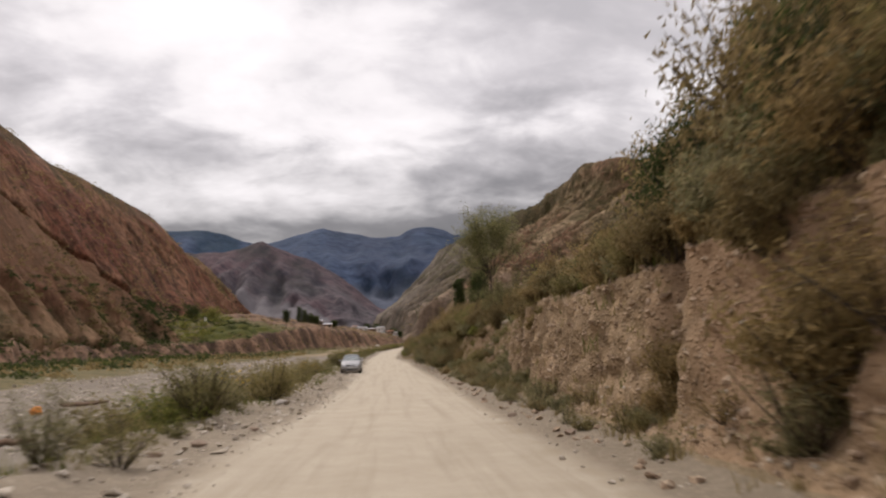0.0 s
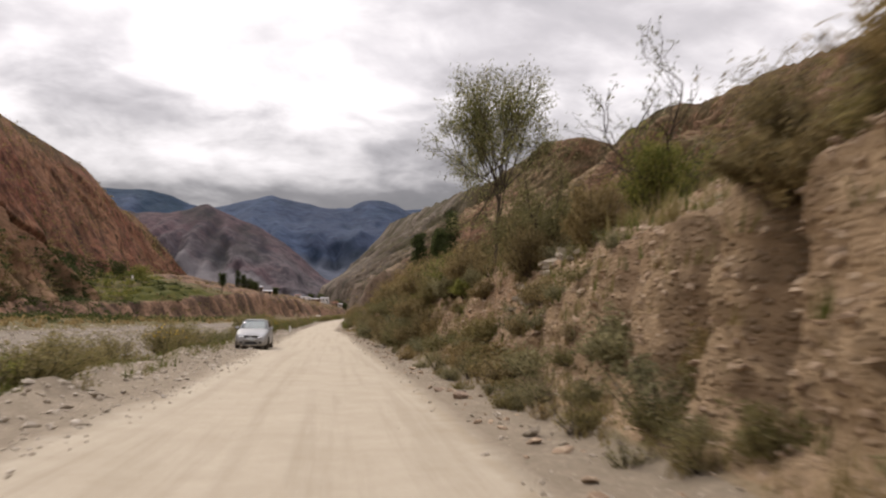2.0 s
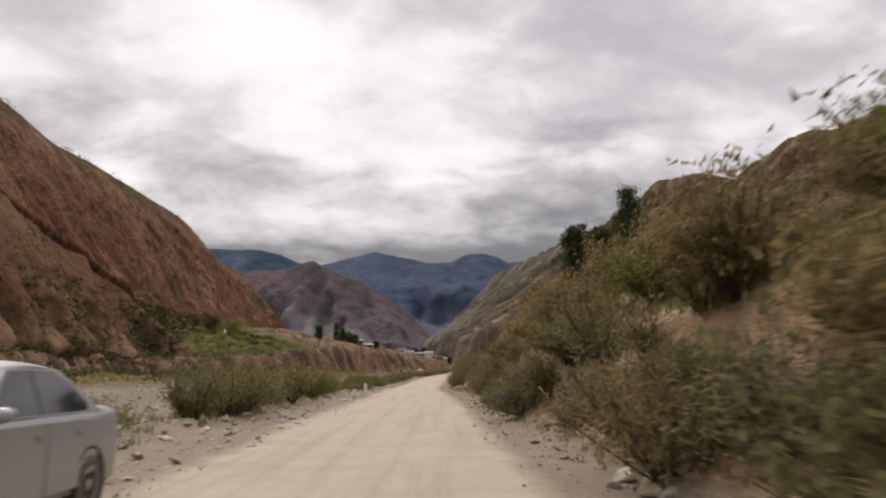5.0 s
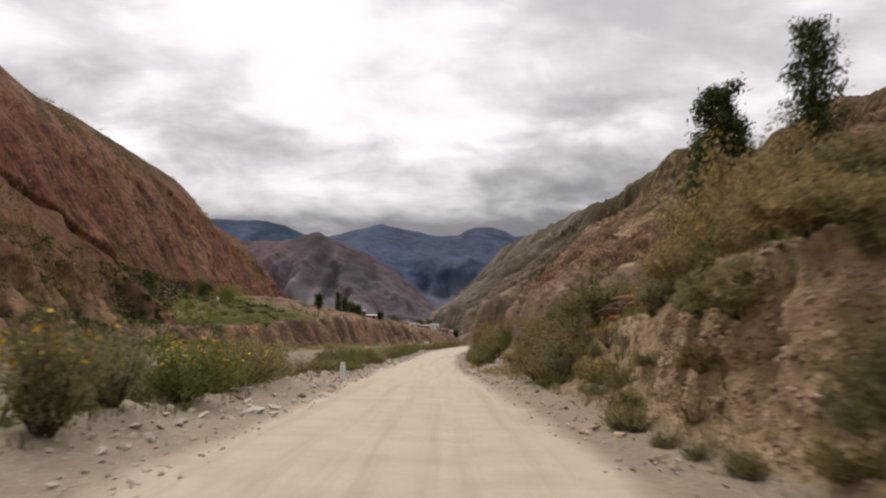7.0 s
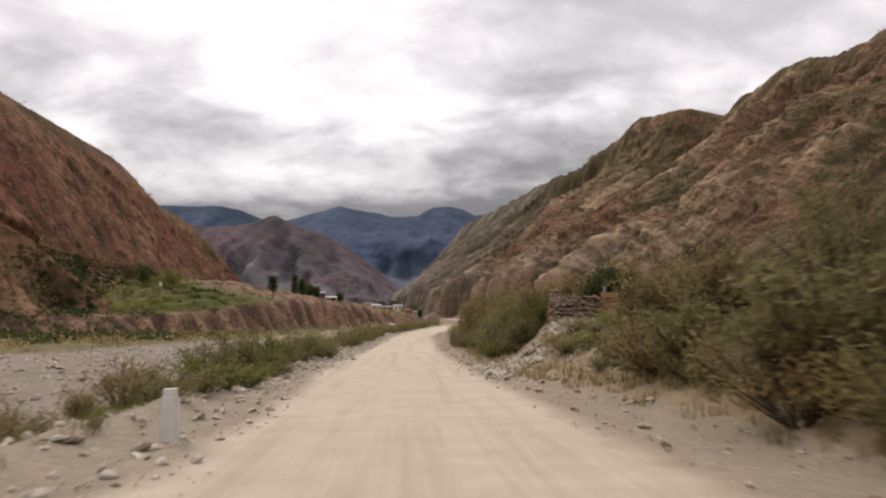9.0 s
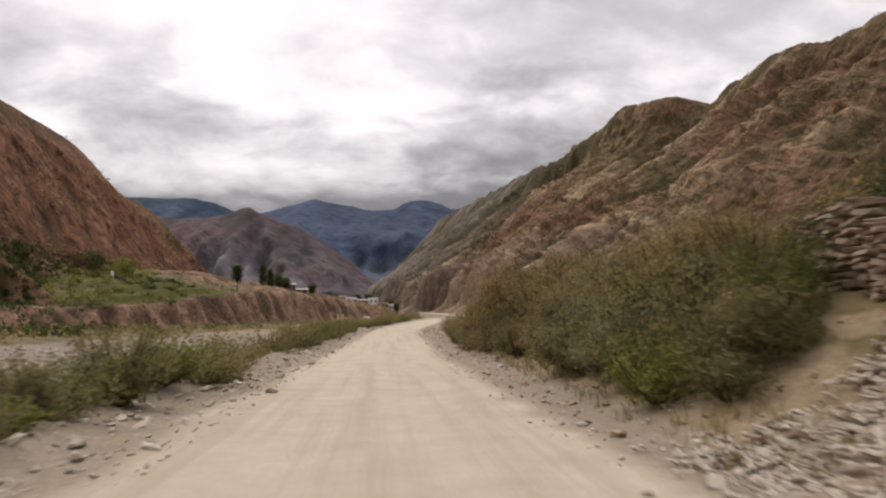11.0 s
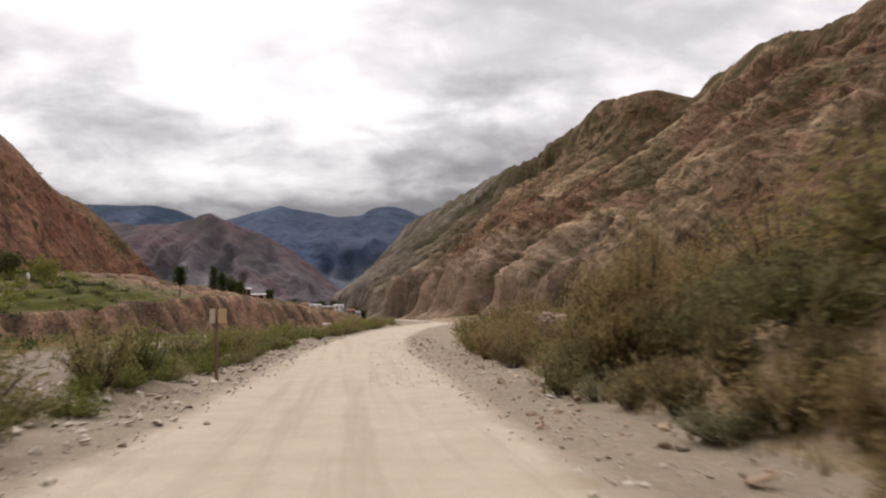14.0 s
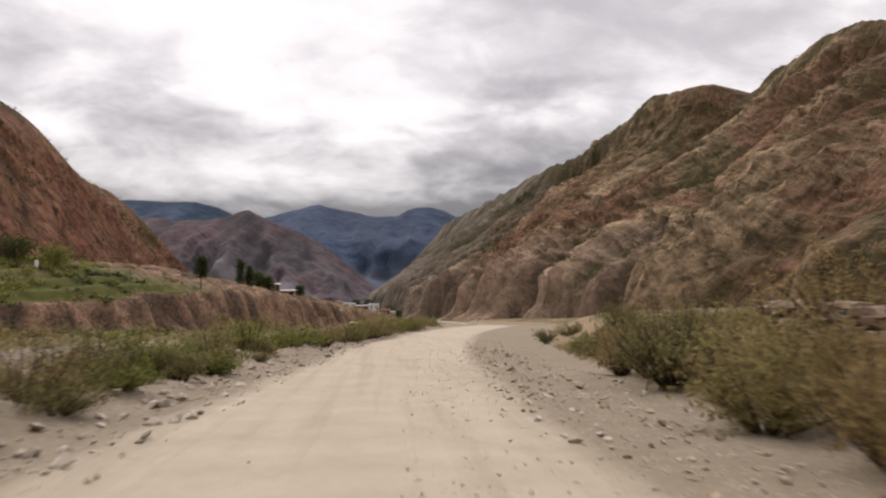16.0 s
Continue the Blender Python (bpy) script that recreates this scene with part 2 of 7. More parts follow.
def slope_material(name, dark, light, green, red, amount=0.5, size=1.0, cliff_or_haze=None, talus=None):
    """Bare mountain slope: scrub and painted shade in the hollows, pale stony ribs, red scree and streaked cliffs."""
    s = Nodes(name, 0.97, 0.1)
    gully = s.attr("gully")
    broad, mid = s.noise(0.013 * size, 5, 0.6, 0.7), s.noise(0.085 * size, 7, 0.66, 0.4, stretch=(0.45, 1.0, 0.45))
    fine = s.noise(0.24 * size, 6, 0.72)
    mottle = s.noise(0.14 * size, 4, 0.6)
    streak = s.noise(0.13 * size, 5, 0.62, 0.4, stretch=(1.0, 1.0, 0.13))
    # shade of the relief is put into the colour: dark hollows, light ribs
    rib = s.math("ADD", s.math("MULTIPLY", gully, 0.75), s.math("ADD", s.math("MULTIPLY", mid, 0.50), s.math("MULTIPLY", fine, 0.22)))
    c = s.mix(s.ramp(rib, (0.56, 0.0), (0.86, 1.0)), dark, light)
    c = s.mix(s.ramp(s.math("ADD", broad, s.math("MULTIPLY", mid, 0.4)), (0.65, 0.0), (0.78, 0.85)), c, red)
    c = s.mix(s.ramp(s.math("ADD", s.math("MULTIPLY", mottle, 0.6), s.math("MULTIPLY", fine, 0.4)), (0.40, 0.8), (0.52, 0.0)), c, tuple(v * 0.85 for v in dark))
    crag = s.noise(0.62 * size, 6, 0.7, 0.5, stretch=(0.3, 1.0, 0.3))
    c = s.mix(1.0, c, s.ramp(crag, (0.34, 0.72), (0.50, 1.04), (0.66, 1.36)), "MULTIPLY")
    if cliff_or_haze:
        # rock walls darken in their hollows too, shade painted over the streaks
        wall = s.mix(s.ramp(s.math("ADD", s.math("MULTIPLY", streak, 0.55), s.math("MULTIPLY", gully, 0.45)), (0.36, 0.0), (0.64, 1.0)), tuple(v * (0.30 if size > 0.5 else 0.56) for v in cliff_or_haze), cliff_or_haze)
        c = s.mix(s.ramp(s.math("ADD", s.attr("cliff_or_haze"), s.math("MULTIPLY", s.math("SUBTRACT", mid, 0.5), 1.1)), (0.38, 0.0), (0.62, 0.9)), c, wall)
    # haze over the slope's far end is put into its colour as grey
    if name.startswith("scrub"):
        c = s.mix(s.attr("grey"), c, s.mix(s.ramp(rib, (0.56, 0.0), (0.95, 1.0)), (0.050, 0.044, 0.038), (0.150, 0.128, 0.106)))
    if talus:
        c = s.mix(s.math("MULTIPLY", s.attr("talus"), s.ramp(mid, (0.3, 0.45), (0.6, 0.85))), c, talus)
        c = s.mix(1.0, c, s.ramp(crag, (0.40, 0.84), (0.60, 1.14)), "MULTIPLY")
    # scrub gathers in the hollows, its dark tone also standing in for shade
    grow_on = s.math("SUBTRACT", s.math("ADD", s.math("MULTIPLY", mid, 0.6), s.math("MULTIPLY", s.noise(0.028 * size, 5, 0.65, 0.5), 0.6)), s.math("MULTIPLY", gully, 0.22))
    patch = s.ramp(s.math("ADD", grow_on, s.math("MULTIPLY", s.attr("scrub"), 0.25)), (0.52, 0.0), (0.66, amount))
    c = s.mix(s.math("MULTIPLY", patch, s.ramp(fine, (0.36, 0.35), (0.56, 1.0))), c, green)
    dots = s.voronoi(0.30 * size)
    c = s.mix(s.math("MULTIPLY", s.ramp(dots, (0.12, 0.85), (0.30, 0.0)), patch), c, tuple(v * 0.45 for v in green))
    s.bump(s.math("ADD", s.math("ADD", s.math("MULTIPLY", fine, 0.5), s.math("MULTIPLY", crag, 0.35)), s.math("MULTIPLY", mid, 1.6)), 0.9 if size > 0.5 else 0.45, 2.4 / size)
    return s.color(c)


def leaf_material(name, a, b, c3):
    s = Nodes(name, 0.75, 0.15)
    r = s.island()
    col = s.ramp(r, (0.0, a), (0.55, b), (0.95, c3))
    tint = s.ramp(s.rand(), (0.0, (0.74, 0.76, 0.74)), (1.0, (1.18, 1.10, 1.0)))
    col = s.mix(1.0, col, tint, "MULTIPLY")
    thin = s.nt.nodes.new("ShaderNodeBsdfTranslucent")
    both = s.nt.nodes.new("ShaderNodeMixShader")
    both.inputs[0].default_value = 0.48
    s.link(col, thin.inputs["Color"])
    s.link(s.bsdf.outputs[0], both.inputs[1])
    s.link(thin.outputs[0], both.inputs[2])
    s.link(both.outputs[0], s.nt.nodes["Material Output"].inputs["Surface"])
    return s.color(col)


def plain(name, a, b, scale=8.0, rough=0.8, metal=0.0, spec=0.3, bump=0.2, stretch=None):
    s = Nodes(name, rough, spec)
    n = s.noise(scale, 5, 0.6, 0.0, stretch=stretch)
    s.bsdf.inputs["Metallic"].default_value = metal
    if bump:
        s.bump(n, bump, 0.02)
    v = s.ramp(s.rand(), (0.0, 0.82), (1.0, 1.12))
    return s.color(s.mix(1.0, s.mix(s.ramp(n, (0.3, 0.0), (0.7, 1.0)), a, b), v, "MULTIPLY"))


M_GROUND = ground_material()
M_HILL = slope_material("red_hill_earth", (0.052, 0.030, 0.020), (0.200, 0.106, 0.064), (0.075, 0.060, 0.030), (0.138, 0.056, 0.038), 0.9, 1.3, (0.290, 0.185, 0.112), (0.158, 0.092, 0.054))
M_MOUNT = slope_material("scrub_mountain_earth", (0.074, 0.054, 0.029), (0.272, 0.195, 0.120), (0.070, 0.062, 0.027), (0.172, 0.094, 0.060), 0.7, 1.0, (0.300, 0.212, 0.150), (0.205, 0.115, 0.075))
# both far mountains hold the bluish haze of distance in their colours
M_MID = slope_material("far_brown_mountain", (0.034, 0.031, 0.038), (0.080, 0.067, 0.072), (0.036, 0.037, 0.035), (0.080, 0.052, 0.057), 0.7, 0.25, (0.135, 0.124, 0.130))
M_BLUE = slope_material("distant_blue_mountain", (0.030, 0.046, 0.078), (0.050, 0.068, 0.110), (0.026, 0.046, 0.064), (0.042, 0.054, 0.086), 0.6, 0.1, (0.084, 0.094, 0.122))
M_LEAF = [
    leaf_material("olive_leaves", (0.115, 0.106, 0.044), (0.205, 0.180, 0.080), (0.272, 0.232, 0.118)),
    leaf_material("brown_leaves", (0.128, 0.098, 0.045), (0.238, 0.180, 0.086), (0.33, 0.258, 0.135)),
    leaf_material("green_leaves", (0.075, 0.095, 0.022), (0.155, 0.170, 0.044), (0.25, 0.24, 0.08)),
    leaf_material("grey_green_leaves", (0.125, 0.123, 0.064), (0.215, 0.203, 0.112), (0.29, 0.265, 0.16)),
    leaf_material("dark_leaves", (0.025, 0.036, 0.013), (0.052, 0.070, 0.024), (0.10, 0.115, 0.042)),
    leaf_material("pale_leaves", (0.10, 0.108, 0.045), (0.18, 0.182, 0.080), (0.30, 0.295, 0.150)),
]
M_YELLOW = plain("yellow_flowers", (0.55, 0.33, 0.02), (0.70, 0.45, 0.03), 20, 0.7, bump=0)
M_BARK = plain("grey_brown_bark", (0.038, 0.030, 0.022), (0.10, 0.078, 0.057), 14, 0.95, spec=0.1)
M_STONE = plain("grey_stone", (0.165, 0.133, 0.100), (0.34, 0.285, 0.215), 6, 0.9)
M_PALE = plain("pale_stone", (0.32, 0.285, 0.245), (0.52, 0.475, 0.415), 6, 0.9)
M_BROWN = plain("brown_stone", (0.15, 0.10, 0.072), (0.31, 0.23, 0.17), 6, 0.9)


# ---- mesh helpers ----
def mesh_from(name, verts, faces, mats, smooth_faces=False):
    me = bpy.data.meshes.new(name)
    me.from_pydata(verts, [], faces)
    for m_ in mats if isinstance(mats, (list, tuple)) else [mats]:
        me.materials.append(m_)
    if smooth_faces:
        me.polygons.foreach_set("use_smooth", [True] * len(me.polygons))
    me.update()
    return me


def sheet(name, X, Y, Z, mat, masks=None, rounded=True):
    """A grid of points as one mesh, rows along the first axis."""
    r, c = X.shape
    co = np.stack([X, Y, Z], -1).reshape(-1, 3)
    idx = np.arange(r * c).reshape(r, c)
    quads = np.stack([idx[:-1, :-1], idx[:-1, 1:], idx[1:, 1:], idx[1:, :-1]], -1).reshape(-1, 4)
    me = bpy.data.meshes.new(name)
    me.vertices.add(len(co))
    me.vertices.foreach_set("co", co.ravel())
    me.loops.add(quads.size)
    me.loops.foreach_set("vertex_index", quads.ravel())
    me.polygons.add(len(quads))
    me.polygons.foreach_set("loop_start", np.arange(0, quads.size, 4))
    me.polygons.foreach_set("loop_total", np.full(len(quads), 4))
    me.polygons.foreach_set("use_smooth", np.full(len(quads), rounded))
    me.materials.append(mat)
    me.update(calc_edges=True)
    me.validate()
    for key, v in (masks or {}).items():
        a = me.attributes.new(key, "FLOAT", "POINT")
        a.data.foreach_set("value", np.broadcast_to(v, (r, c)).astype(np.float32).ravel())
    return new(name, me)


def part(name, bm, material, parent, label=""):
    me = bpy.data.meshes.new(name)
    bm.to_mesh(me)
    bm.free()
    for m_ in material if isinstance(material, (list, tuple)) else [material]:
        me.materials.append(m_)
    ob = new(name, me)
    ob.parent = parent
    if label:
        ob["label"] = label
    return ob


def mesh_part(name, me, parent, label=""):
    ob = new(name, me)
    ob.parent = parent
    if label:
        ob["label"] = label
    return ob


# ---- the ground: road, verges, river bed, cut bank, far bank and terrace ----
road_x = ease([-60, 0, 20, 40, 60, 75, 90, 110, 130, 150, 165, 180, 195, 205, 217, 240, 260, 280, 300, 330], [0, 0.1, 0.15, 0.45, 0.2, -0.05, -0.1, -0.5, -1.05, -1.0, -0.75, -0.3, 0.0, 0.6, 1.6, 5, 9.5, 14.5, 21, 34])
road_z = ease([-60, 0, 12, 23, 34, 46, 80, 95, 118, 140, 160, 172, 185, 200, 230, 260, 285, 310, 340, 900], [0.4, 0, -0.2, -0.37, -0.46, -0.46, -0.37, -0.28, -0.3, -0.27, -0.22, -0.1, 0.1, 0.4, 1.1, 2.0, 2.6, 2.5, 2.0, 14])
foot_off = ease([-60, 0, 8, 18, 39, 50, 66, 90, 105, 117, 127, 134, 148, 160, 175, 189, 207, 230, 300], [3.2, 3.2, 3.1, 3.7, 3.7, 3.6, 3.7, 3.6, 4.2, 4.0, 2.9, 3.3, 3.9, 4.0, 4.6, 5.2, 6.2, 7, 9])
cut_high = ease([-60, 0, 15, 30, 38, 47, 54, 61, 75, 85, 91, 95, 99, 112, 119, 124, 128, 131.3, 134, 145, 160, 178, 195, 215, 240, 270, 330], [3.3, 3.3, 3.2, 3.15, 3.1, 3.2, 3.1, 2.65, 2.7, 3.2, 3.5, 2.9, 2.3, 2.1, 1.35, 1.15, 1.4, 1.95, 2.0, 1.9, 1.5, 1.6, 1.3, 0.8, 0.9, 1.2, 1.0])
cut_wide = ease([-60, 0, 33, 40, 55, 80, 88, 94, 99, 115, 125, 135, 150, 200, 300], [1.5, 1.4, 1.5, 2.6, 2.6, 2.0, 1.5, 1.6, 2.2, 2.2, 3.2, 3.0, 2.4, 2.4, 4])
slope_tan = ease([-60, 0, 30, 60, 90, 104, 114, 121, 135, 143, 160, 190, 210, 330], [0.55, 0.55, 0.45, 0.5, 0.5, 0.36, 0.30, 0.04, 0.04, 0.26, 0.24, 0.18, 0.12, 0.12])
far_foot = ease([-60, 150, 250, 300, 340, 372, 426, 480, 560, 700, 950], [-86, -86, -86, -84, -74, -53, -35, -18, 0, 14, 22])
far_high = ease([-60, 250, 330, 360, 374, 400, 430, 455, 480, 520, 560, 620, 700, 740, 950], [4, 5.5, 6.2, 6.8, 9.8, 11.2, 12.6, 12.4, 11.3, 9.6, 7.4, 7.2, 7.0, 6.6, 6.6])


def bed_z(y):
    return -1.25 + 0.0035 * np.maximum(y, 0) + 0.012 * np.maximum(y - 330, 0)


def build_ground():
    ys = np.concatenate([np.arange(-40, -6, 2.0), np.arange(-6, -0.5, 0.5), np.arange(0, 60, 0.22), np.arange(60, 85, 0.5), np.arange(85, 99, 0.22), np.arange(99, 212, 0.5), 212 + np.cumsum(0.3 * 1.022 ** np.arange(104)), np.arange(332, 500, 1.5), np.arange(500, 705, 5), np.arange(705, 1000, 12), [1400, 2400, 4600]])
    left = -np.concatenate([[4000, 2200, 1200, 700, 450, 330, 260, 210, 175, 150, 135], np.arange(124, 12, -1.25), np.arange(12, 2.8, -0.28)])
    flat = np.concatenate([np.linspace(-2.8, 0.88, 13)])
    nf = 36
    beyond = np.concatenate([np.arange(0.22, 12, 0.40), 12 * 1.09 ** np.arange(1, 44), [700, 1200, 2200, 4000]])
    cols = len(left) + len(flat) + nf + len(beyond)
    R = len(ys)
    X, Z = np.zeros((R, cols)), np.zeros((R, cols))
    masks = {k: np.zeros((R, cols)) for k in ("road", "gravel", "bed", "bank", "turf", "field", "farbank", "spur")}
    Y = np.repeat(ys[:, None], cols, 1)
    c, rz, fo = road_x(ys)[:, None], road_z(ys)[:, None], foot_off(ys)[:, None]
    hb, wb, tn = cut_high(ys)[:, None], cut_wide(ys)[:, None], slope_tan(ys)[:, None]
    # road and left side
    nl = len(left)
    x = np.concatenate([np.repeat(left[None], R, 0), np.linspace(-2.8, 1, 13)[None].repeat(R, 0)], 1)
    x[:, nl:] = -2.8 + (fo + 2.8) * np.linspace(0, 1, 14)[:-1][None]
    off = x.copy()
    X[:, : nl + 13] = c + off
    Yl, xa = Y[:, : nl + 13], X[:, : nl + 13]
    edge = -2.6 + 0.35 * fbm(Yl * 0.25, 0 * Yl, 3)
    vl = edge - 2.2 + 0.9 * fbm(Yl * 0.12, 0 * Yl + 5, 4)
    berm = 0.30 * np.exp(-(((off - vl - 0.3) / 0.45) ** 2)) * (0.6 + fbm(Yl * 0.5, off, 9))
    drop = smooth(0, -2.8, off - vl)
    bz = bed_z(Yl)
    tracks = -0.035 * (np.exp(-(((off + 1.0) / 0.35) ** 2)) + np.exp(-(((off - 0.7) / 0.35) ** 2)))
    z = rz + tracks + 0.03 * fbm(xa * 0.5, Yl * 0.35, 2) + 0.012 * fbm(xa * 2.5, Yl * 2.0, 6)
    z = z + smooth(-2.0, -2.9, off) * (0.05 * fbm(xa * 1.4, Yl * 1.4, 12) + 0.02) + berm
    z = z + smooth(2.2, 3.4, off) * (0.06 * fbm(xa * 1.4, Yl * 1.4, 14) + 0.04)
    bedz = bz + 0.16 * fbm(xa * 0.11, Yl * 0.05, 21) + 0.05 * fbm(xa * 0.8, Yl * 0.6, 22)
    flats = smooth(-27, -33, xa + 4 * fbm(Yl * 0.03, 0 * Yl, 23))
    bedz = bedz + flats * (0.5 + 0.35 * fbm(xa * 0.09, Yl * 0.07, 24))
    z = z * (1 - drop) + np.minimum(bedz, z) * drop
    ff = far_foot(ys)[:, None] + 3.2 * fbm(Yl * 0.05, 0 * Yl, 25) + 1.0 * fbm(Yl * 0.2, xa * 0.1, 26)
    wander = Yl + 2.2 * fbm(Yl * 0.12, xa * 0.1, 35)
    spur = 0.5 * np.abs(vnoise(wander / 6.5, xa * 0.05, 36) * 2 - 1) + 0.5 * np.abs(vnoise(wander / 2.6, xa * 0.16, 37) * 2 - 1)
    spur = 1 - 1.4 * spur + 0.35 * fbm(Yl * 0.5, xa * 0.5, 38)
    ff = ff + 2.4 * (spur - 0.5)
    fh = far_high(ys)[:, None] * (0.92 + 0.12 * fbm(Yl * 0.05, 0 * Yl, 28))
    rise = smooth(0, 7.5, ff - xa)
    terrace = fh + 0.20 * np.clip(ff - xa - 7, 0, 38) + 0.9 * smooth(0.35, 0.65, ((ff - xa - 8) / 9) % 1) * smooth(5, 9, ff - xa) + 0.15 * fbm(xa * 0.15, Yl * 0.15, 29)
    z = z + rise * terrace + np.sin(np.clip(rise, 0, 1) * np.pi) * (8.0 * (ridged(Yl * 0.045 + xa * 0.05, xa * 0.03, 27, 5) - 0.5) + 2.4 * fbm(Yl * 0.16, xa * 0.25, 30))
    Z[:, : nl + 13] = z
    sl = slice(0, nl + 13)
    masks["road"][:, sl] = smooth(-0.55, 0.45, off - edge) * smooth(0.6, -0.45, off - 2.35)
    masks["gravel"][:, sl] = smooth(0.9, -0.3, off + 2.0) * smooth(-2.2, -0.6, off - vl) + smooth(2.0, 2.7, off)
    masks["bed"][:, sl] = drop * (1 - flats) * smooth(300, 230, Yl)
    masks["turf"][:, sl] = flats * 0.9 + drop * 0.1
    masks["farbank"][:, sl] = smooth(0.02, 0.12, rise) * np.maximum(smooth(1.0, 0.96, rise), 0.62 * smooth(398, 415, Yl))
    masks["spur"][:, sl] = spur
    masks["field"][:, sl] = smooth(0.97, 1.0, rise) * smooth(340, 350, Yl) * smooth(404, 390, Yl) * smooth(-86, -78, xa) * (0.78 + 0.6 * fbm(xa * 0.06, Yl * 0.06, 33))
    masks["turf"][:, sl] = np.maximum(masks["turf"][:, sl], smooth(0.97, 1.0, rise) * (0.85 + 0.3 * fbm(xa * 0.08, Yl * 0.08, 34)))
    # cut face on the other side
    f = np.linspace(0, 1, nf)[None]
    yf = Y[:, nl + 13 : nl + 13 + nf]
    hloc = hb * (1 + 0.16 * fbm(ys * 0.16, 0 * ys, 41)[:, None])
    near = smooth(37, 33, yf) + smooth(85, 88, yf) * smooth(96, 93.5, yf)
    stops = [0, 0.22, 0.85, 1]
    prof = np.interp(f, stops, [0, 0.217, 0.86, 1]) * (1 - near) + np.interp(f, stops, [0, 0.13, 0.94, 1]) * near
    zf = hloc * prof
    xin = wb * (np.interp(f, stops, [0, 0.46, 0.86, 1]) * (1 - near) + np.interp(f, stops, [0, 0.42, 0.70, 1]) * near)
    flute = ridged(yf * 0.30, 0 * yf, 43, 3) - 0.5 + 0.55 * (ridged(yf * 0.85, zf * 0.12, 44, 3) - 0.5)
    steep = np.sin(np.clip(f, 0, 1) ** 0.8 * np.pi) ** 0.5
    ledge = fbm(yf * 0.55, zf * 2.0, 45, 4)
    hard = np.clip(hloc / 3.0, 0.2, 1)
    wander = yf + 0.25 * fbm(zf * 0.7, 0 * zf, 48, 2)
    cleft = 0
    for k, (yc, depth, wide) in enumerate([(7.2, 0.3, 0.5), (12.2, 0.5, 0.55), (16.4, 0.2, 0.5), (20.4, 0.2, 0.4), (24.2, 0.6, 0.4), (26.8, 0.75, 0.6), (29.8, 0.5, 0.3), (31.7, 0.9, 0.5), (34.7, 0.6, 0.5), (52.0, 0.5, 0.5), (54.6, 0.6, 0.5), (57.2, 0.5, 0.4), (87.4, 0.45, 0.3), (89.6, 0.55, 0.35), (91.4, 0.35, 0.25), (93.6, 0.6, 0.4),  (95.6, 0.5, 0.4)]):
        cleft = cleft + 1.8 * depth * np.exp(-np.abs((wander - yc) / wide) ** 4)
    push = cleft * smooth(0.12, 0.4, f) * (0.55 + 0.45 * f) + steep * hard * (0.45 * flute + 0.16 * ledge + 0.15 * fbm(yf * 2.4, zf * 3.4, 46, 3))
    X[:, nl + 13 : nl + 13 + nf] = c + fo + xin + push
    Z[:, nl + 13 : nl + 13 + nf] = rz + 0.05 + zf + 0.05 * fbm(yf * 2.5, f * 30, 47)
    s2 = slice(nl + 13, nl + 13 + nf)
    masks["bank"][:, s2] = smooth(0.04, 0.14, f) * (1 - 0.52 * smooth(102, 110, yf))
    masks["gravel"][:, s2] = smooth(0.12, 0.0, f)
    worn = smooth(111, 117, yf) * smooth(137, 132, yf)
    masks["bank"][:, s2] *= 1 - 0.75 * worn
    masks["turf"][:, s2] = worn * smooth(0.3, 0.6, f) * (0.62 + 0.5 * fbm(yf * 0.5, f * 8, 54))
    # slope over the cut
    d = np.repeat(beyond[None], R, 0)
    s3 = slice(nl + 13 + nf, cols)
    xb = X[:, s2][:, -1:] + d
    yb = Y[:, s3]
    climb = tn * 13 * (1 - np.exp(-d / 13)) + 0.02 * np.clip(d - 20, 0, 200)
    zb = Z[:, s2][:, -1:] + climb + smooth(0.2, 2, d) * (0.35 * fbm(xb * 0.35, yb * 0.35, 51) + 0.10 * fbm(xb * 1.6, yb * 1.6, 52))
    X[:, s3], Z[:, s3] = xb, zb
    redy = smooth(34, 38, yb) * smooth(54, 48, yb) + smooth(84, 88, yb) * smooth(97, 94, yb)
    masks["bank"][:, s3] = smooth(0.8, 0.2, d) + redy * smooth(7, 3, d)
    masks["turf"][:, s3] = smooth(0.4, 1.2, d) * (0.55 + 0.25 * fbm(xb * 0.2, yb * 0.2, 53))
    for k in masks:
        masks[k] = np.clip(masks[k], 0, 1)
    ob = sheet("ground", X, Y, Z, M_GROUND, masks)
    tagged(ob, "dusty dirt road with gravel verges, grey river bed and cut earth bank", "ground", kind="structure")
    return ys, X, Z


GY, GX, GZ = build_ground()


def gz(x, y):
    j = int(np.clip(np.searchsorted(GY, y), 1, len(GY) - 1))
    return float(np.interp(x, GX[j], GZ[j]))


# ---- the hills and mountains ----
def ribs(u, v, seed):
    """Sharp-crested ribs with rounded hollows, -0.5 to 0.5."""
    return 0.5 - np.abs(vnoise(u, v, seed) * 2 - 1)


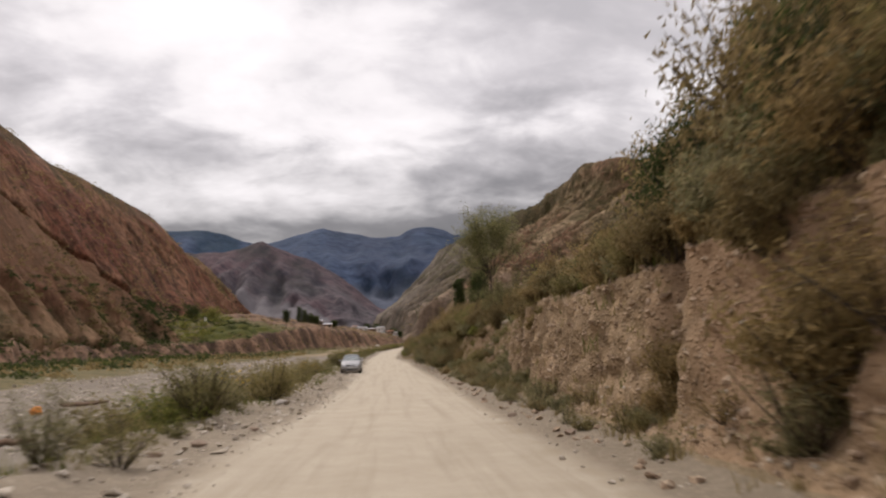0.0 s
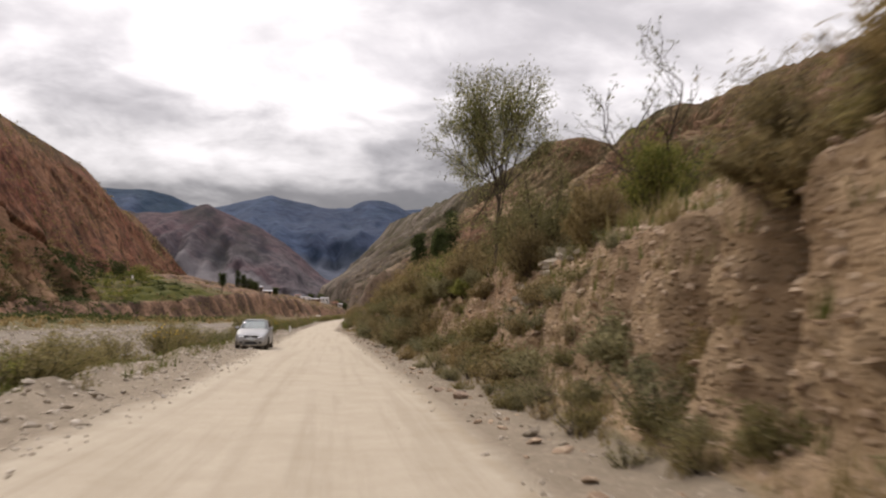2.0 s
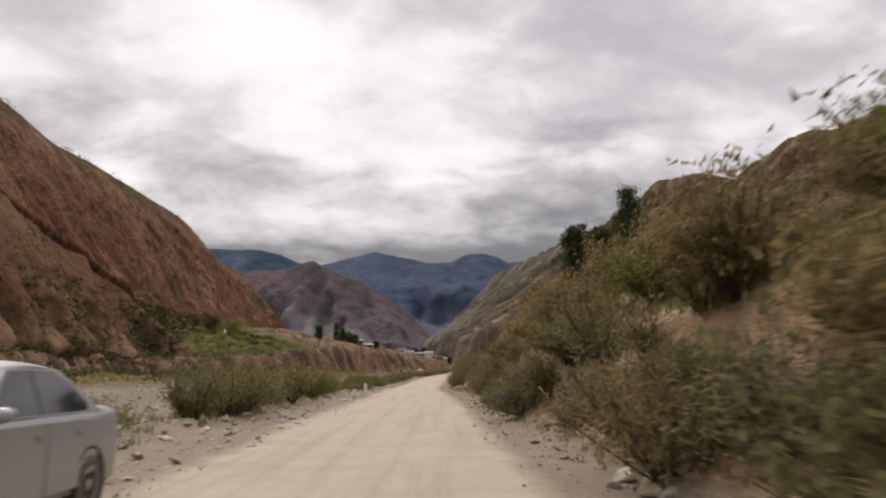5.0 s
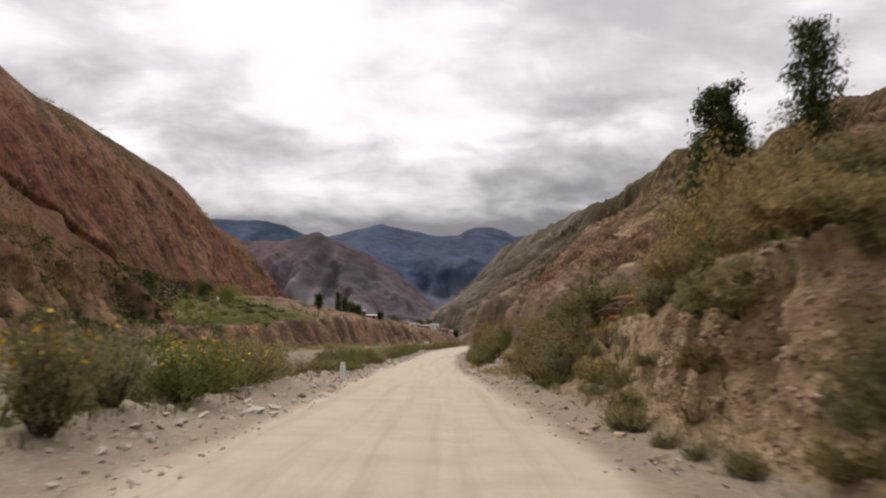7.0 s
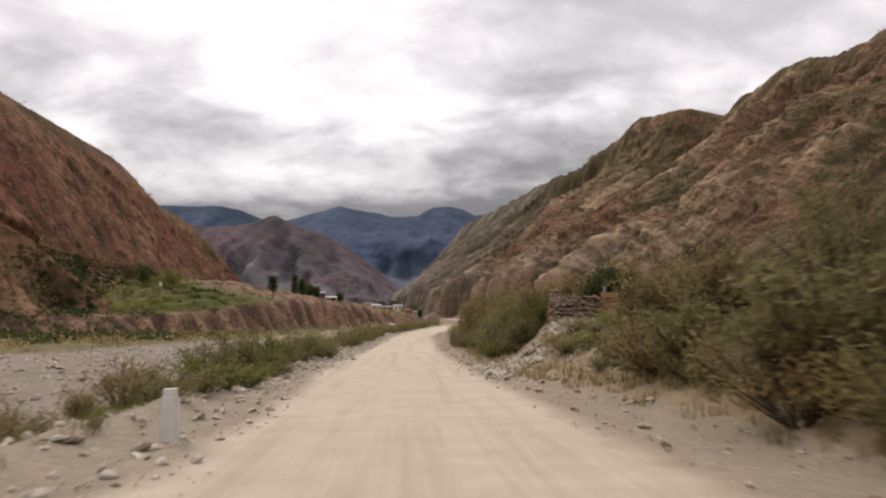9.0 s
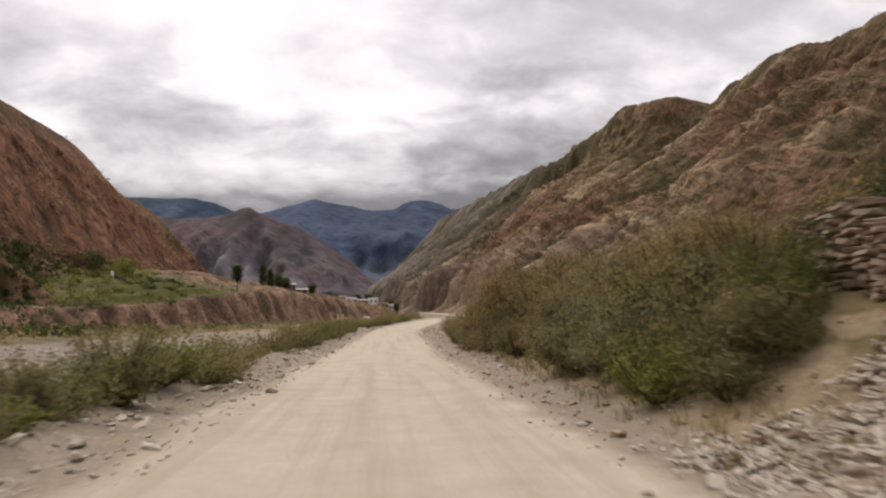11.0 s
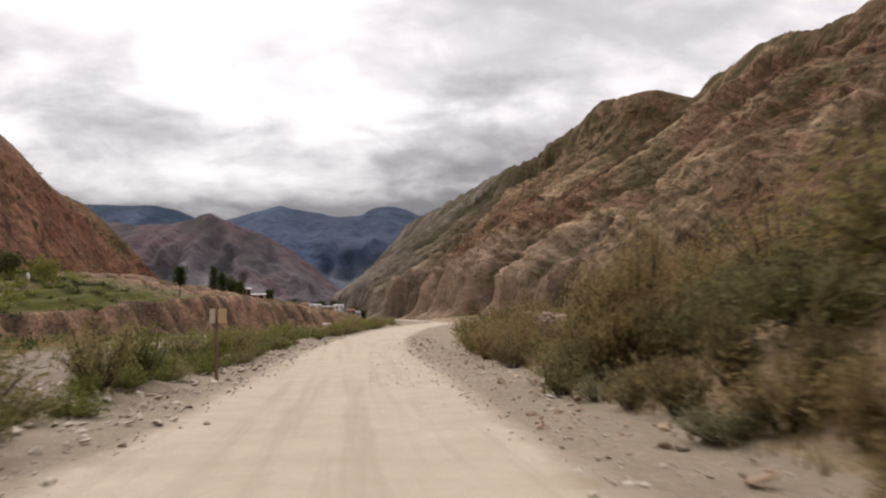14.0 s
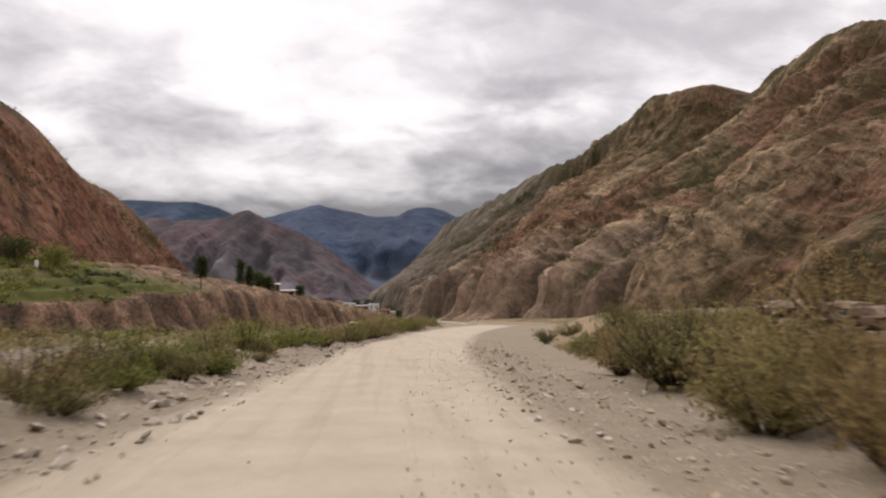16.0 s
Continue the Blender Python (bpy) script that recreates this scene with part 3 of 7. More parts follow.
def hill_left():
    ys = np.concatenate([np.arange(40, 160, 6.0), np.arange(160, 420, 0.9), np.arange(420, 672, 1.6)])
    crest = ease([40, 200, 280, 330, 345, 380, 500, 512, 519, 524, 532, 540, 575, 600, 612, 624, 634, 642, 650, 672], [150, 125, 100, 91, 86, 88.5, 89, 86, 83, 76, 70, 68.5, 69.5, 63, 57, 50, 41, 30, 14, -4])
    f = np.concatenate([np.linspace(0, 1, 120), np.linspace(1.02, 2, 20)])
    Yg, F = np.meshgrid(ys, f, indexing="ij")
    zc = crest(ys)[:, None]
    wy = Yg + 26 * fbm(Yg * 0.012, F * 2.2, 63, 3)
    A, B = ribs(wy / 55 + 0.5 * F, F * 0.7, 61), ribs(wy / 21 + 0.5 * F, F * 1.6, 65)
    C, D = ribs(wy / 8 + 0.3 * F, F * 3, 66), ridged(wy / 14, F * 4 + wy / 50, 62, 5) - 0.55
    E = ridged(wy / 5.5, F * 9, 68, 4) - 0.55
    foot = smooth(0.36, 0.08, F + 0.10 * fbm(Yg * 0.03, 0 * Yg, 67))
    up = np.minimum(F, 1)
    z = zc * (1 - (1 - up) ** 1.12)
    x = -90 - 0.65 * z
    edge = smooth(0.0, 0.06, F) * smooth(1.0, 0.7, F)
    # a darker ledge climbs across the face
    line = 24.5 + (330 - Yg) * 0.39
    line = line + 1.6 * fbm(Yg * 0.05, 0 * Yg, 64)
    cleft = np.exp(-(((z - line) / 1.0) ** 2)) * smooth(350, 300, Yg) * smooth(200, 240, Yg)
    x = x + edge * (6 * A + 3.5 * B + 1.6 * C + 5 * D) + foot * edge * (4.5 * C + 5 * D + 3.5 * E) - 3.4 * cleft
    z = z + 1.4 * D * smooth(0, 0.1, F) * smooth(1.1, 0.85, F)
    back = np.clip(F - 1, 0, 1)
    x = x - back * 240 - 4 * np.sin(np.clip(back * 8, 0, 1) * np.pi / 2)
    z = z - back * 40
    z = z - smooth(0.03, 0, F) * 4
    # high on ribs, low in hollows; the material paints shade from it
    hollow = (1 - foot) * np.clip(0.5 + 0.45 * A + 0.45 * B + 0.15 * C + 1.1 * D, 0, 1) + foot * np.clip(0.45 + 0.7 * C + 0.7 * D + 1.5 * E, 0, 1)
    return tagged(sheet("hill", x, Yg, z, M_HILL, {"gully": hollow, "scrub": 0.5 * smooth(0.25, 0.0, F) + 0.75 * smooth(0.62, 1.0, F), "cliff_or_haze": foot * 0.75, "talus": smooth(-1, 3, line - z) * smooth(380, 330, Yg) * smooth(0.05, 0.2, F)}), "steep bare red-brown earth hill with a rounded crest", "hill", kind="structure")


def mountain_right():
    ys = np.concatenate([np.arange(-150, 250, 10.0), np.arange(250, 860, 1.3), np.arange(860, 1700, 6.0)])
    foot = ease([-150, 100, 250, 330, 420, 480, 560, 660, 740, 790, 830, 900, 1000, 1200, 1700], [85, 80, 72, 66, 58, 50, 42, 34, 27, 16, 2, -14, -28, -38, -55])
    cx = ease([-150, 300, 430, 510, 560, 588, 610, 627, 640, 684, 760, 827, 1000, 1200, 1700], [350, 310, 290, 262, 244, 236, 226, 217, 200, 171, 160, 146, 142, 140, 115])
    cz = ease([-150, 300, 430, 500, 540, 575, 588, 600, 612, 620, 627, 634, 640, 660, 684, 700, 760, 790, 827, 860, 1000, 1200, 1700], [190, 180, 172, 166, 163, 167, 165.5, 161, 160, 152, 147, 152, 159, 160, 160, 155.5, 152, 148.5, 146.5, 150, 160, 178, 212])
    f = np.concatenate([np.linspace(0, 1, 190), np.linspace(1.03, 2, 10)])
    Yg, F = np.meshgrid(ys, f, indexing="ij")
    xf, xc, zc = foot(ys)[:, None], cx(ys)[:, None], cz(ys)[:, None]
    up = np.minimum(F, 1)
    z0 = smooth(350, 800, Yg) * 14
    steep = smooth(250, 320, Yg) * (0.15 + 0.07 * fbm(Yg * 0.015, 0 * Yg, 77))
    z = z0 + (zc - z0) * (smooth(0.0, 0.1, up) * steep + (1 - steep) * up**1.05)
    x = xf + (xc - xf) * up
    # gullies run straight down the slope between sharp stony ribs
    wy = Yg + 34 * fbm(Yg * 0.010, F * 1.6, 74, 3) + 7 * fbm(Yg * 0.05, F * 4.0, 70, 3)
    A = np.abs(vnoise(wy / 62 + 0.35 * F, F * 0.8, 71) * 2 - 1)
    B = np.abs(vnoise(wy / 25 + 0.5 * F, F * 1.7, 75) * 2 - 1)
    C = np.abs(vnoise(wy / 10.5 + 0.6 * F, F * 4.0, 76) * 2 - 1)
    D = np.abs(vnoise(wy / 4.6 + 0.5 * F, F * 9, 82) * 2 - 1)
    rock = ridged(wy / 10, F * 20 + wy / 60, 72, 5)
    patch = smooth(0.40, 0.62, vnoise(Yg / 60, F * 4, 79))
    edge = (1 - 0.55 * smooth(780, 900, Yg)) * smooth(0.0, 0.04, F) * (0.12 + 0.88 * smooth(1.0, 0.80, F))
    depth = edge * (30 * A + 17 * B + 8 * C + 2.6 * D + (2.0 + 6.5 * patch) * (0.95 - rock) + 2.0 * np.abs(fbm(wy / 7, F * 30, 83, 4)))
    x, z = x + 0.75 * depth, z - 0.55 * depth
    z = z + (3.0 * fbm(Yg * 0.06, 0 * Yg, 73) + 2.2 * fbm(Yg * 0.2, 0 * Yg, 80)) * smooth(0.9, 1, F) * smooth(1.3, 1, F)
    back = np.clip(F - 1, 0, 1)
    x, z = x + back * 300, z - back * 60
    z = z - smooth(0.02, 0, F) * 8
    # rib height, from which the slope colour gets its painted gully shade
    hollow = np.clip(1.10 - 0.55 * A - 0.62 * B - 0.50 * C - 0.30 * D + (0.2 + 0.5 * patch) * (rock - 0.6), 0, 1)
    low = smooth(62, 28, z - z0 + 20 * fbm(Yg * 0.02, F * 2, 81)) * smooth(380, 480, Yg)
    return tagged(sheet("mountain", x, Yg, z, M_MOUNT, {"gully": hollow, "grey": 0.85 * smooth(720, 900, Yg + 40 * fbm(Yg * 0.02, F * 4, 86)), "scrub": 0.42 * smooth(0.1, 0.5, F), "cliff_or_haze": low * smooth(880, 800, Yg) * 0.85, "talus": smooth(640, 520, Yg + 60 * fbm(Yg * 0.02, F * 3, 84)) * smooth(0.25, 0.5, F) * smooth(0.35, 0.6, vnoise(Yg / 40, F * 6, 85))}, False), "tall brown mountain slope with gullies and sparse green scrub", "mountain", kind="structure")


def ridge_far(name, y0, skyline, mat, label, depth, rough, seed, base=-20.0):
    """A mountain chain across the valley's end: skyline points (x, z) at the distance y0."""
    xs = np.linspace(skyline[0][0], skyline[-1][0], 260)
    zs = np.interp(xs, [p[0] for p in skyline], [p[1] for p in skyline])
    f = np.concatenate([np.linspace(0, 1, 60), np.linspace(1.1, 1.6, 5)])
    Xg, F = np.meshgrid(xs, f, indexing="ij")
    span = xs[-1] - xs[0]
    g = ridged(Xg * 9 / span + 0.5 * F, F * 1.2, seed, 5) - 0.5
    fi = fbm(Xg * 60 / span, F * 6, seed + 3, 4)
    up = np.minimum(F, 1)
    top = zs[:, None] + rough * 0.16 * fbm(Xg * 40 / span, 0 * Xg, seed + 9, 4)
    z = base + (top - base) * up**1.1 - np.clip(F - 1, 0, 1) * 200
    edge = np.sin(np.clip(F, 0, 1) * np.pi)
    y = y0 - depth * (1 - up) + np.clip(F - 1, 0, 1) * depth - edge * rough * (6.0 * g + 1.2 * fi)
    z = z + edge * rough * 0.5 * fi
    # low band: grey cliffs on the brown mountain, painted haze on the blue range
    return tagged(sheet(name, Xg, y, z, mat, {"gully": np.clip(0.5 + 1.6 * g + 0.5 * fi, 0, 1), "scrub": F * 0.4, "cliff_or_haze": smooth(0.75, 0.35, F + 0.25 * g) * 0.9}), label, "mountain", kind="structure")


hill_left()
mountain_right()
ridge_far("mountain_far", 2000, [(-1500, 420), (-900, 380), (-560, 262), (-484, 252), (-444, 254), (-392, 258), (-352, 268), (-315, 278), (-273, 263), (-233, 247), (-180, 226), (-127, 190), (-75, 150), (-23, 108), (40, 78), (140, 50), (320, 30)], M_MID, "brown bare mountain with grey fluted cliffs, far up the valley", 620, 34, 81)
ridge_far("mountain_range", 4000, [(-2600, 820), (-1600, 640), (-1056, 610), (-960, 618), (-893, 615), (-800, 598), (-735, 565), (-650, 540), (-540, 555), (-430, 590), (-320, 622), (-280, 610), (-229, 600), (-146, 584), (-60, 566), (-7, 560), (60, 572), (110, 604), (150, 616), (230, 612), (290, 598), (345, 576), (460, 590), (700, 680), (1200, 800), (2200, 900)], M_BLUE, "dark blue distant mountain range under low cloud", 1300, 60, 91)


# ---- plants ----
def leaf_tris(cen, size, rng, aspect=0.45, lift=0.0):
    """A three-cornered leaf at each place, turned at random."""
    n = len(cen)
    a = rng.normal(size=(n, 3))
    a[:, 2] += lift
    a /= np.linalg.norm(a, axis=1, keepdims=True)
    b = np.cross(a, rng.normal(size=(n, 3)))
    b /= np.linalg.norm(b, axis=1, keepdims=True) + 1e-9
    s = np.asarray(size).reshape(-1, 1) * np.ones((n, 1))
    return np.stack([cen - a * s - b * s * aspect, cen - a * s + b * s * aspect, cen + a * s * 1.3], 1).reshape(-1, 3)


def loose_mesh(name, verts, mat, sizes=3):
    """Loose three-cornered leaves as one mesh."""
    n = len(verts) // sizes
    me = bpy.data.meshes.new(name)
    me.vertices.add(len(verts))
    me.vertices.foreach_set("co", np.asarray(verts, np.float32).ravel())
    me.loops.add(len(verts))
    me.loops.foreach_set("vertex_index", np.arange(len(verts)))
    me.polygons.add(n)
    me.polygons.foreach_set("loop_start", np.arange(0, len(verts), sizes))
    me.polygons.foreach_set("loop_total", np.full(n, sizes))
    me.materials.append(mat)
    me.update(calc_edges=True)
    return me


def tube(path, radii, sides, verts, faces):
    """Adds a tapered tube along a path to the lists."""
    path = np.asarray(path)
    start = len(verts)
    for i, p in enumerate(path):
        d = path[min(i + 1, len(path) - 1)] - path[max(i - 1, 0)]
        d = d / (np.linalg.norm(d) + 1e-9)
        u = np.cross(d, (0.3, 0.9, 0.2))
        u /= np.linalg.norm(u) + 1e-9
        v = np.cross(d, u)
        for k in range(sides):
            w = 2 * math.pi * k / sides
            verts.append(tuple(p + radii[i] * (math.cos(w) * u + math.sin(w) * v)))
    for i in range(len(path) - 1):
        for k in range(sides):
            a, b = start + i * sides + k, start + i * sides + (k + 1) % sides
            faces.append((a, b, b + sides, a + sides))


def shrub_shape(seed, style, grade):
    """Stems and leaf places of a shrub about 1 m high, for low, middling and tall ones."""
    rng = np.random.default_rng(seed)
    n, lean, count, sig, size = {"round": (28, 62, 115, 0.062, 0.032), "broom": (34, 36, 84, 0.042, 0.036), "dry": (26, 50, 76, 0.052, 0.030), "low": (26, 74, 90, 0.056, 0.036), "thick": (24, 58, 98, 0.048, 0.037)}[style]
    count, size = int(count * (0.48, 0.85, 1.3)[grade]), size * (1.34, 0.92, 0.64)[grade]
    n = int(n * (0.8, 1.0, 1.2)[grade])
    verts, faces, cen = [], [], []
    for i in range(n):
        az, tilt = rng.uniform(0, 2 * math.pi), radians(lean) * rng.uniform(0.05, 1) ** 0.7
        length = rng.uniform(0.55, 1.05) * (0.78 if style == "low" else 1.0)
        out = np.array([math.cos(az), math.sin(az), 0])
        t = np.linspace(0, 1, 4)[:, None]
        bend = rng.uniform(-0.15, 0.35)
        path = out * 0.05 + t * length * (out * math.sin(tilt) + np.array([0, 0, 1]) * math.cos(tilt)) + t**2 * length * bend * (np.array([0, 0, 0.5]) - out * 0.25)
        path = path + rng.normal(size=(4, 3)) * 0.02 * t
        tube(path, np.linspace(0.014, 0.004, 4), 3, verts, faces)
        for _ in range(1):
            k = rng.integers(1, 3)
            tip = path[k] + rng.normal(size=3) * 0.16 + np.array([0, 0, 0.14])
            tube([path[k], tip], [0.006, 0.002], 3, verts, faces)
            cen.append(tip + rng.normal(size=(count // 4, 3)) * sig)
        tt = rng.uniform(0.22, 1.05, size=(count, 1)) ** 0.8
        q = out * 0.05 + tt * length * (out * math.sin(tilt) + np.array([0, 0, 1]) * math.cos(tilt)) + tt**2 * length * bend * (np.array([0, 0, 0.5]) - out * 0.25)
        cen.append(q + rng.normal(size=(count, 3)) * sig * (0.6 + tt))
    if style == "thick":
        # leafy clumps close the crown into lobes
        for _ in range(28):
            az, el = rng.uniform(0, 6.28), math.asin(rng.uniform(-0.1, 1))
            reach = rng.uniform(0.62, 1.0)
            mid = np.array([math.cos(az) * math.cos(el) * 0.60, math.sin(az) * math.cos(el) * 0.60, 0.38 + 0.52 * math.sin(el)]) * reach
            cen.append(mid + rng.normal(size=(count, 3)) * np.array([0.085, 0.085, 0.06]))
    cen = np.concatenate(cen)
    cen[:, 2] = np.abs(cen[:, 2]) + 0.01
    return verts, faces, leaf_tris(cen, size * rng.uniform(0.6, 1.3, len(cen)), rng, 0.30 if style in ("broom", "dry") else 0.42, 1.6 if style == "broom" else 0.7), cen, rng


SHRUBS = {}
for style, seeds in (("round", (1, 2, 3)), ("broom", (4, 5, 6)), ("dry", (7, 8)), ("low", (9, 10)), ("thick", (12, 13, 14))):
    for grade in range(3):
        for sd in seeds:
            v_, f_, lv_, cen_, rng_ = shrub_shape(sd, style, grade)
            stems = mesh_from("branchwork", v_, f_, M_BARK)
            for mi in range(6):
                SHRUBS.setdefault((style, mi, grade), []).append((stems, lv_))
            pick = cen_[cen_[:, 2] > 0.6]
            pick = pick[rng_.integers(0, len(pick), 70)]
            SHRUBS.setdefault(("flowers", style, grade), []).append(leaf_tris(pick + rng_.normal(size=pick.shape) * 0.02, np.full(len(pick), 0.026), rng_, 0.8))
MADE = {}

WORDS = {0: "olive green", 1: "dry brown", 2: "fresh green", 3: "grey-green", 4: "dark green", 5: "pale green"}
FORMS = {"round": "rounded leafy shrub", "broom": "upright broom shrub", "dry": "sparse twiggy shrub", "low": "low spreading shrub", "thick": "dense bushy shrub"}
prng = random.Random(5)


def shrub(x, y, high, wide, style="round", leaf=0, where="on the road verge", group="roadside shrubs", flowers=False, sink=0.06):
    grade = 0 if high < 0.95 else 1 if high < 1.65 else 2
    pool = SHRUBS[(style, leaf, grade)]
    k = prng.randrange(len(pool))
    stems, spots = pool[k]
    if (style, leaf, grade, k) not in MADE:
        MADE[(style, leaf, grade, k)] = loose_mesh("foliage", spots, M_LEAF[leaf])
    foliage = MADE[(style, leaf, grade, k)]
    e = new("shrub", None)
    e.matrix_world = Matrix.LocRotScale((x, y, gz(x, y) - sink), Euler((prng.uniform(-0.08, 0.08), prng.uniform(-0.08, 0.08), prng.uniform(0, 6.28))), (wide, wide * prng.uniform(0.85, 1.15), high))
    mesh_part("branchwork", stems, e)
    mesh_part("foliage", foliage, e)
    if flowers:
        tagged(mesh_part("blossom", loose_mesh("blossom", SHRUBS[("flowers", style, grade)][k], M_YELLOW), e, "small yellow flowers"), kind="stuff")
    return tagged(e, f"{WORDS[leaf]} {FORMS[style]} {where}" + (", yellow flowers" if flowers else ""), "shrub", group)


def join_shrubs(name, spots, label):
    """Shrubs (x, y, high, wide, style, leaf) that nobody could count, as one thicket."""
    r = random.Random(len(spots) * 7 + 1)
    leaf_v, leaf_m, stem_v, stem_f, base = [], [], [], [], 0
    for x, y, h, w, st, lf in spots:
        pool = SHRUBS[(st, lf, 0 if h < 0.95 else 1)]
        stems, lv = pool[r.randrange(len(pool))]
        m = np.array(Matrix.LocRotScale((x, y, gz(x, y) - 0.06), Euler((0, 0, r.uniform(0, 6.28))), (w, w, h)))
        leaf_v.append(np.asarray(lv) @ m[:3, :3].T + m[:3, 3])
        leaf_m.append(np.full(len(lv) // 3, lf))
        co = np.zeros(len(stems.vertices) * 3)
        stems.vertices.foreach_get("co", co)
        stem_v.append(co.reshape(-1, 3) @ m[:3, :3].T + m[:3, 3])
        q = np.zeros(len(stems.polygons) * 4, int)
        stems.polygons.foreach_get("vertices", q)
        stem_f.append(q.reshape(-1, 4) + base)
        base += len(co) // 3
    e = new(name, None)
    me = loose_mesh("foliage", np.concatenate(leaf_v), M_LEAF[0])
    for k in range(1, 6):
        me.materials.append(M_LEAF[k])
    me.polygons.foreach_set("material_index", np.concatenate(leaf_m))
    mesh_part("foliage", me, e)
    mesh_part("branchwork", mesh_from("branchwork", np.concatenate(stem_v).tolist(), np.concatenate(stem_f).tolist(), M_BARK), e)
    return tagged(e, label, "shrubs", kind="stuff")


def thicket(n, y0, y1, xa, xb, h0, h1, styles, leaves, where, seed, spread=1.15):
    r = random.Random(seed)
    spots = []
    for i in range(n):
        y = y0 + (y1 - y0) * (i + r.random()) / n
        h = r.uniform(h0, h1)
        spots.append((float(road_x(y)) + r.uniform(xa, xb), y, h, h * spread * r.uniform(0.8, 1.25), r.choice(styles), r.choice(leaves)))
    return join_shrubs("thicket", spots, "tangled thicket of olive and brown shrubs " + where)


def row_of(n, y0, y1, xa, xb, h0, h1, styles, leaves, where, group, seed, spread=1.15):
    r = random.Random(seed)
    for i in range(n):
        y = y0 + (y1 - y0) * (i + r.random()) / n
        x = float(road_x(y)) + r.uniform(xa, xb)
        h = r.uniform(h0, h1)
        shrub(x, y, h, h * spread * r.uniform(0.8, 1.25), r.choice(styles), r.choice(leaves), where, group)


V, S = "on the gravel verge", "above the road cut"
# left verge, one by one
for x, y, h, w, st, lf in [
    (-5.0, 8.2, 1.0, 1.1, "dry", 3), (-4.5, 10.8, 1.1, 1.05, "dry", 3), (-3.85, 11.8, 0.85, 0.9, "dry", 0), (-4.2, 15.8, 0.45, 0.7, "low", 0),
    (-4.5, 19.4, 1.35, 1.6, "broom", 0), (-4.9, 21.5, 1.3, 1.6, "broom", 3), (-5.1, 24.5, 1.3, 1.5, "round", 0), (-4.3, 29.2, 1.6, 1.7, "round", 0), (-4.6, 31.6, 1.5, 1.7, "round", 0),
    (-5.2, 35.2, 1.2, 1.5, "dry", 3), (-4.6, 38.8, 1.1, 1.5, "low", 0), (-5.6, 43.0, 1.2, 1.5, "round", 0), (-5.7, 49.0, 1.2, 1.5, "round", 0), (-5.6, 55.3, 1.25, 1.5, "round", 0),
    (-5.9, 57.6, 1.6, 1.7, "round", 0), (-5.6, 59.8, 1.4, 1.5, "round", 3), (-6.6, 66.5, 1.3, 1.8, "round", 0), (-7.3, 72.0, 0.9, 1.4, "low", 0), (-5.6, 72.8, 1.0, 1.5, "low", 3),
    (-5.1, 77.6, 1.45, 1.5, "broom", 0), (-4.9, 80.6, 1.8, 2.0, "round", 0), (-5.0, 82.8, 1.6, 1.8, "round", 2), (-5.0, 86.8, 1.4, 1.5, "round", 0), (-4.7, 89.5, 1.5, 1.5, "broom", 0),
    (-4.8, 91.8, 1.3, 1.5, "broom", 3), (-4.9, 95.4, 1.35, 1.7, "round", 2), (-5.5, 98.4, 1.5, 1.8, "round", 2), (-5.2, 100.4, 1.5, 1.6, "round", 0), (-5.4, 103.0, 1.5, 1.8, "broom", 0),
    (-5.9, 107.5, 1.4, 1.7, "broom", 3), (-7.0, 113.5, 1.0, 1.8, "dry", 1), (-6.5, 118.0, 1.1, 1.5, "dry", 1), (-6.0, 122.0, 1.1, 1.5, "broom", 0), (-5.9, 125.4, 1.35, 1.6, "broom", 0),
    (-5.5, 128.2, 1.25, 1.6, "broom", 2), (-5.5, 130.9, 1.1, 1.6, "broom", 0), (-5.6, 134.2, 1.1, 1.4, "low", 0), (-5.4, 136.8, 1.25, 1.7, "broom", 0), (-5.4, 139.4, 1.1, 1.4, "round", 2),
    (-5.2, 143.6, 1.05, 1.3, "round", 3), (-5.8, 147.8, 1.3, 1.8, "low", 0), (-6.1, 153.0, 1.0, 1.6, "low", 0), (-6.0, 158.6, 1.4, 2.0, "low", 0), (-5.6, 162.8, 1.2, 1.7, "round", 0),
    (-5.3, 165.4, 1.3, 1.9, "round", 0), (-6.0, 168.5, 1.2, 1.7, "dry", 1), (-5.2, 172.0, 1.3, 1.5, "broom", 0), (-5.1, 174.6, 1.2, 1.7, "broom", 2), (-5.6, 178.0, 1.1, 1.6, "low", 0),
    (-5.5, 181.5, 1.1, 1.7, "broom", 0), (-5.3, 184.5, 1.2, 1.8, "broom", 2), (-5.0, 187.2, 1.25, 1.7, "broom", 0), (-5.0, 189.6, 1.2, 1.6, "dry", 1), (-5.2, 192.2, 1.15, 1.7, "broom", 0),
    (-5.1, 195.0, 1.15, 1.9, "broom", 2), (-5.1, 198.2, 1.1, 1.8, "low", 2), (-5.0, 201.4, 1.15, 1.8, "broom", 0), (-4.5, 204.8, 1.4, 1.9, "broom", 2), (-4.2, 208.4, 1.2, 1.8, "round", 2),
]:
    shrub(x, y, h, w, st, lf, V, "verge shrubs", flowers=(abs(y - 98.4) < 0.3 or abs(y - 95.4) < 0.3 or abs(y - 24.5) < 0.3 or abs(y - 89.5) < 1 or abs(y - 55.3) < 0.5 or abs(y - 103) < 0.5))
thicket(13, 14, 48, -6.7, -5.3, 0.7, 1.25, ["broom", "round", "low"], [0, 0, 3, 2], V, 33, 1.35)
thicket(13, 72, 112, -6.9, -5.6, 0.7, 1.25, ["broom", "round", "low"], [0, 0, 3, 2], V, 38, 1.35)
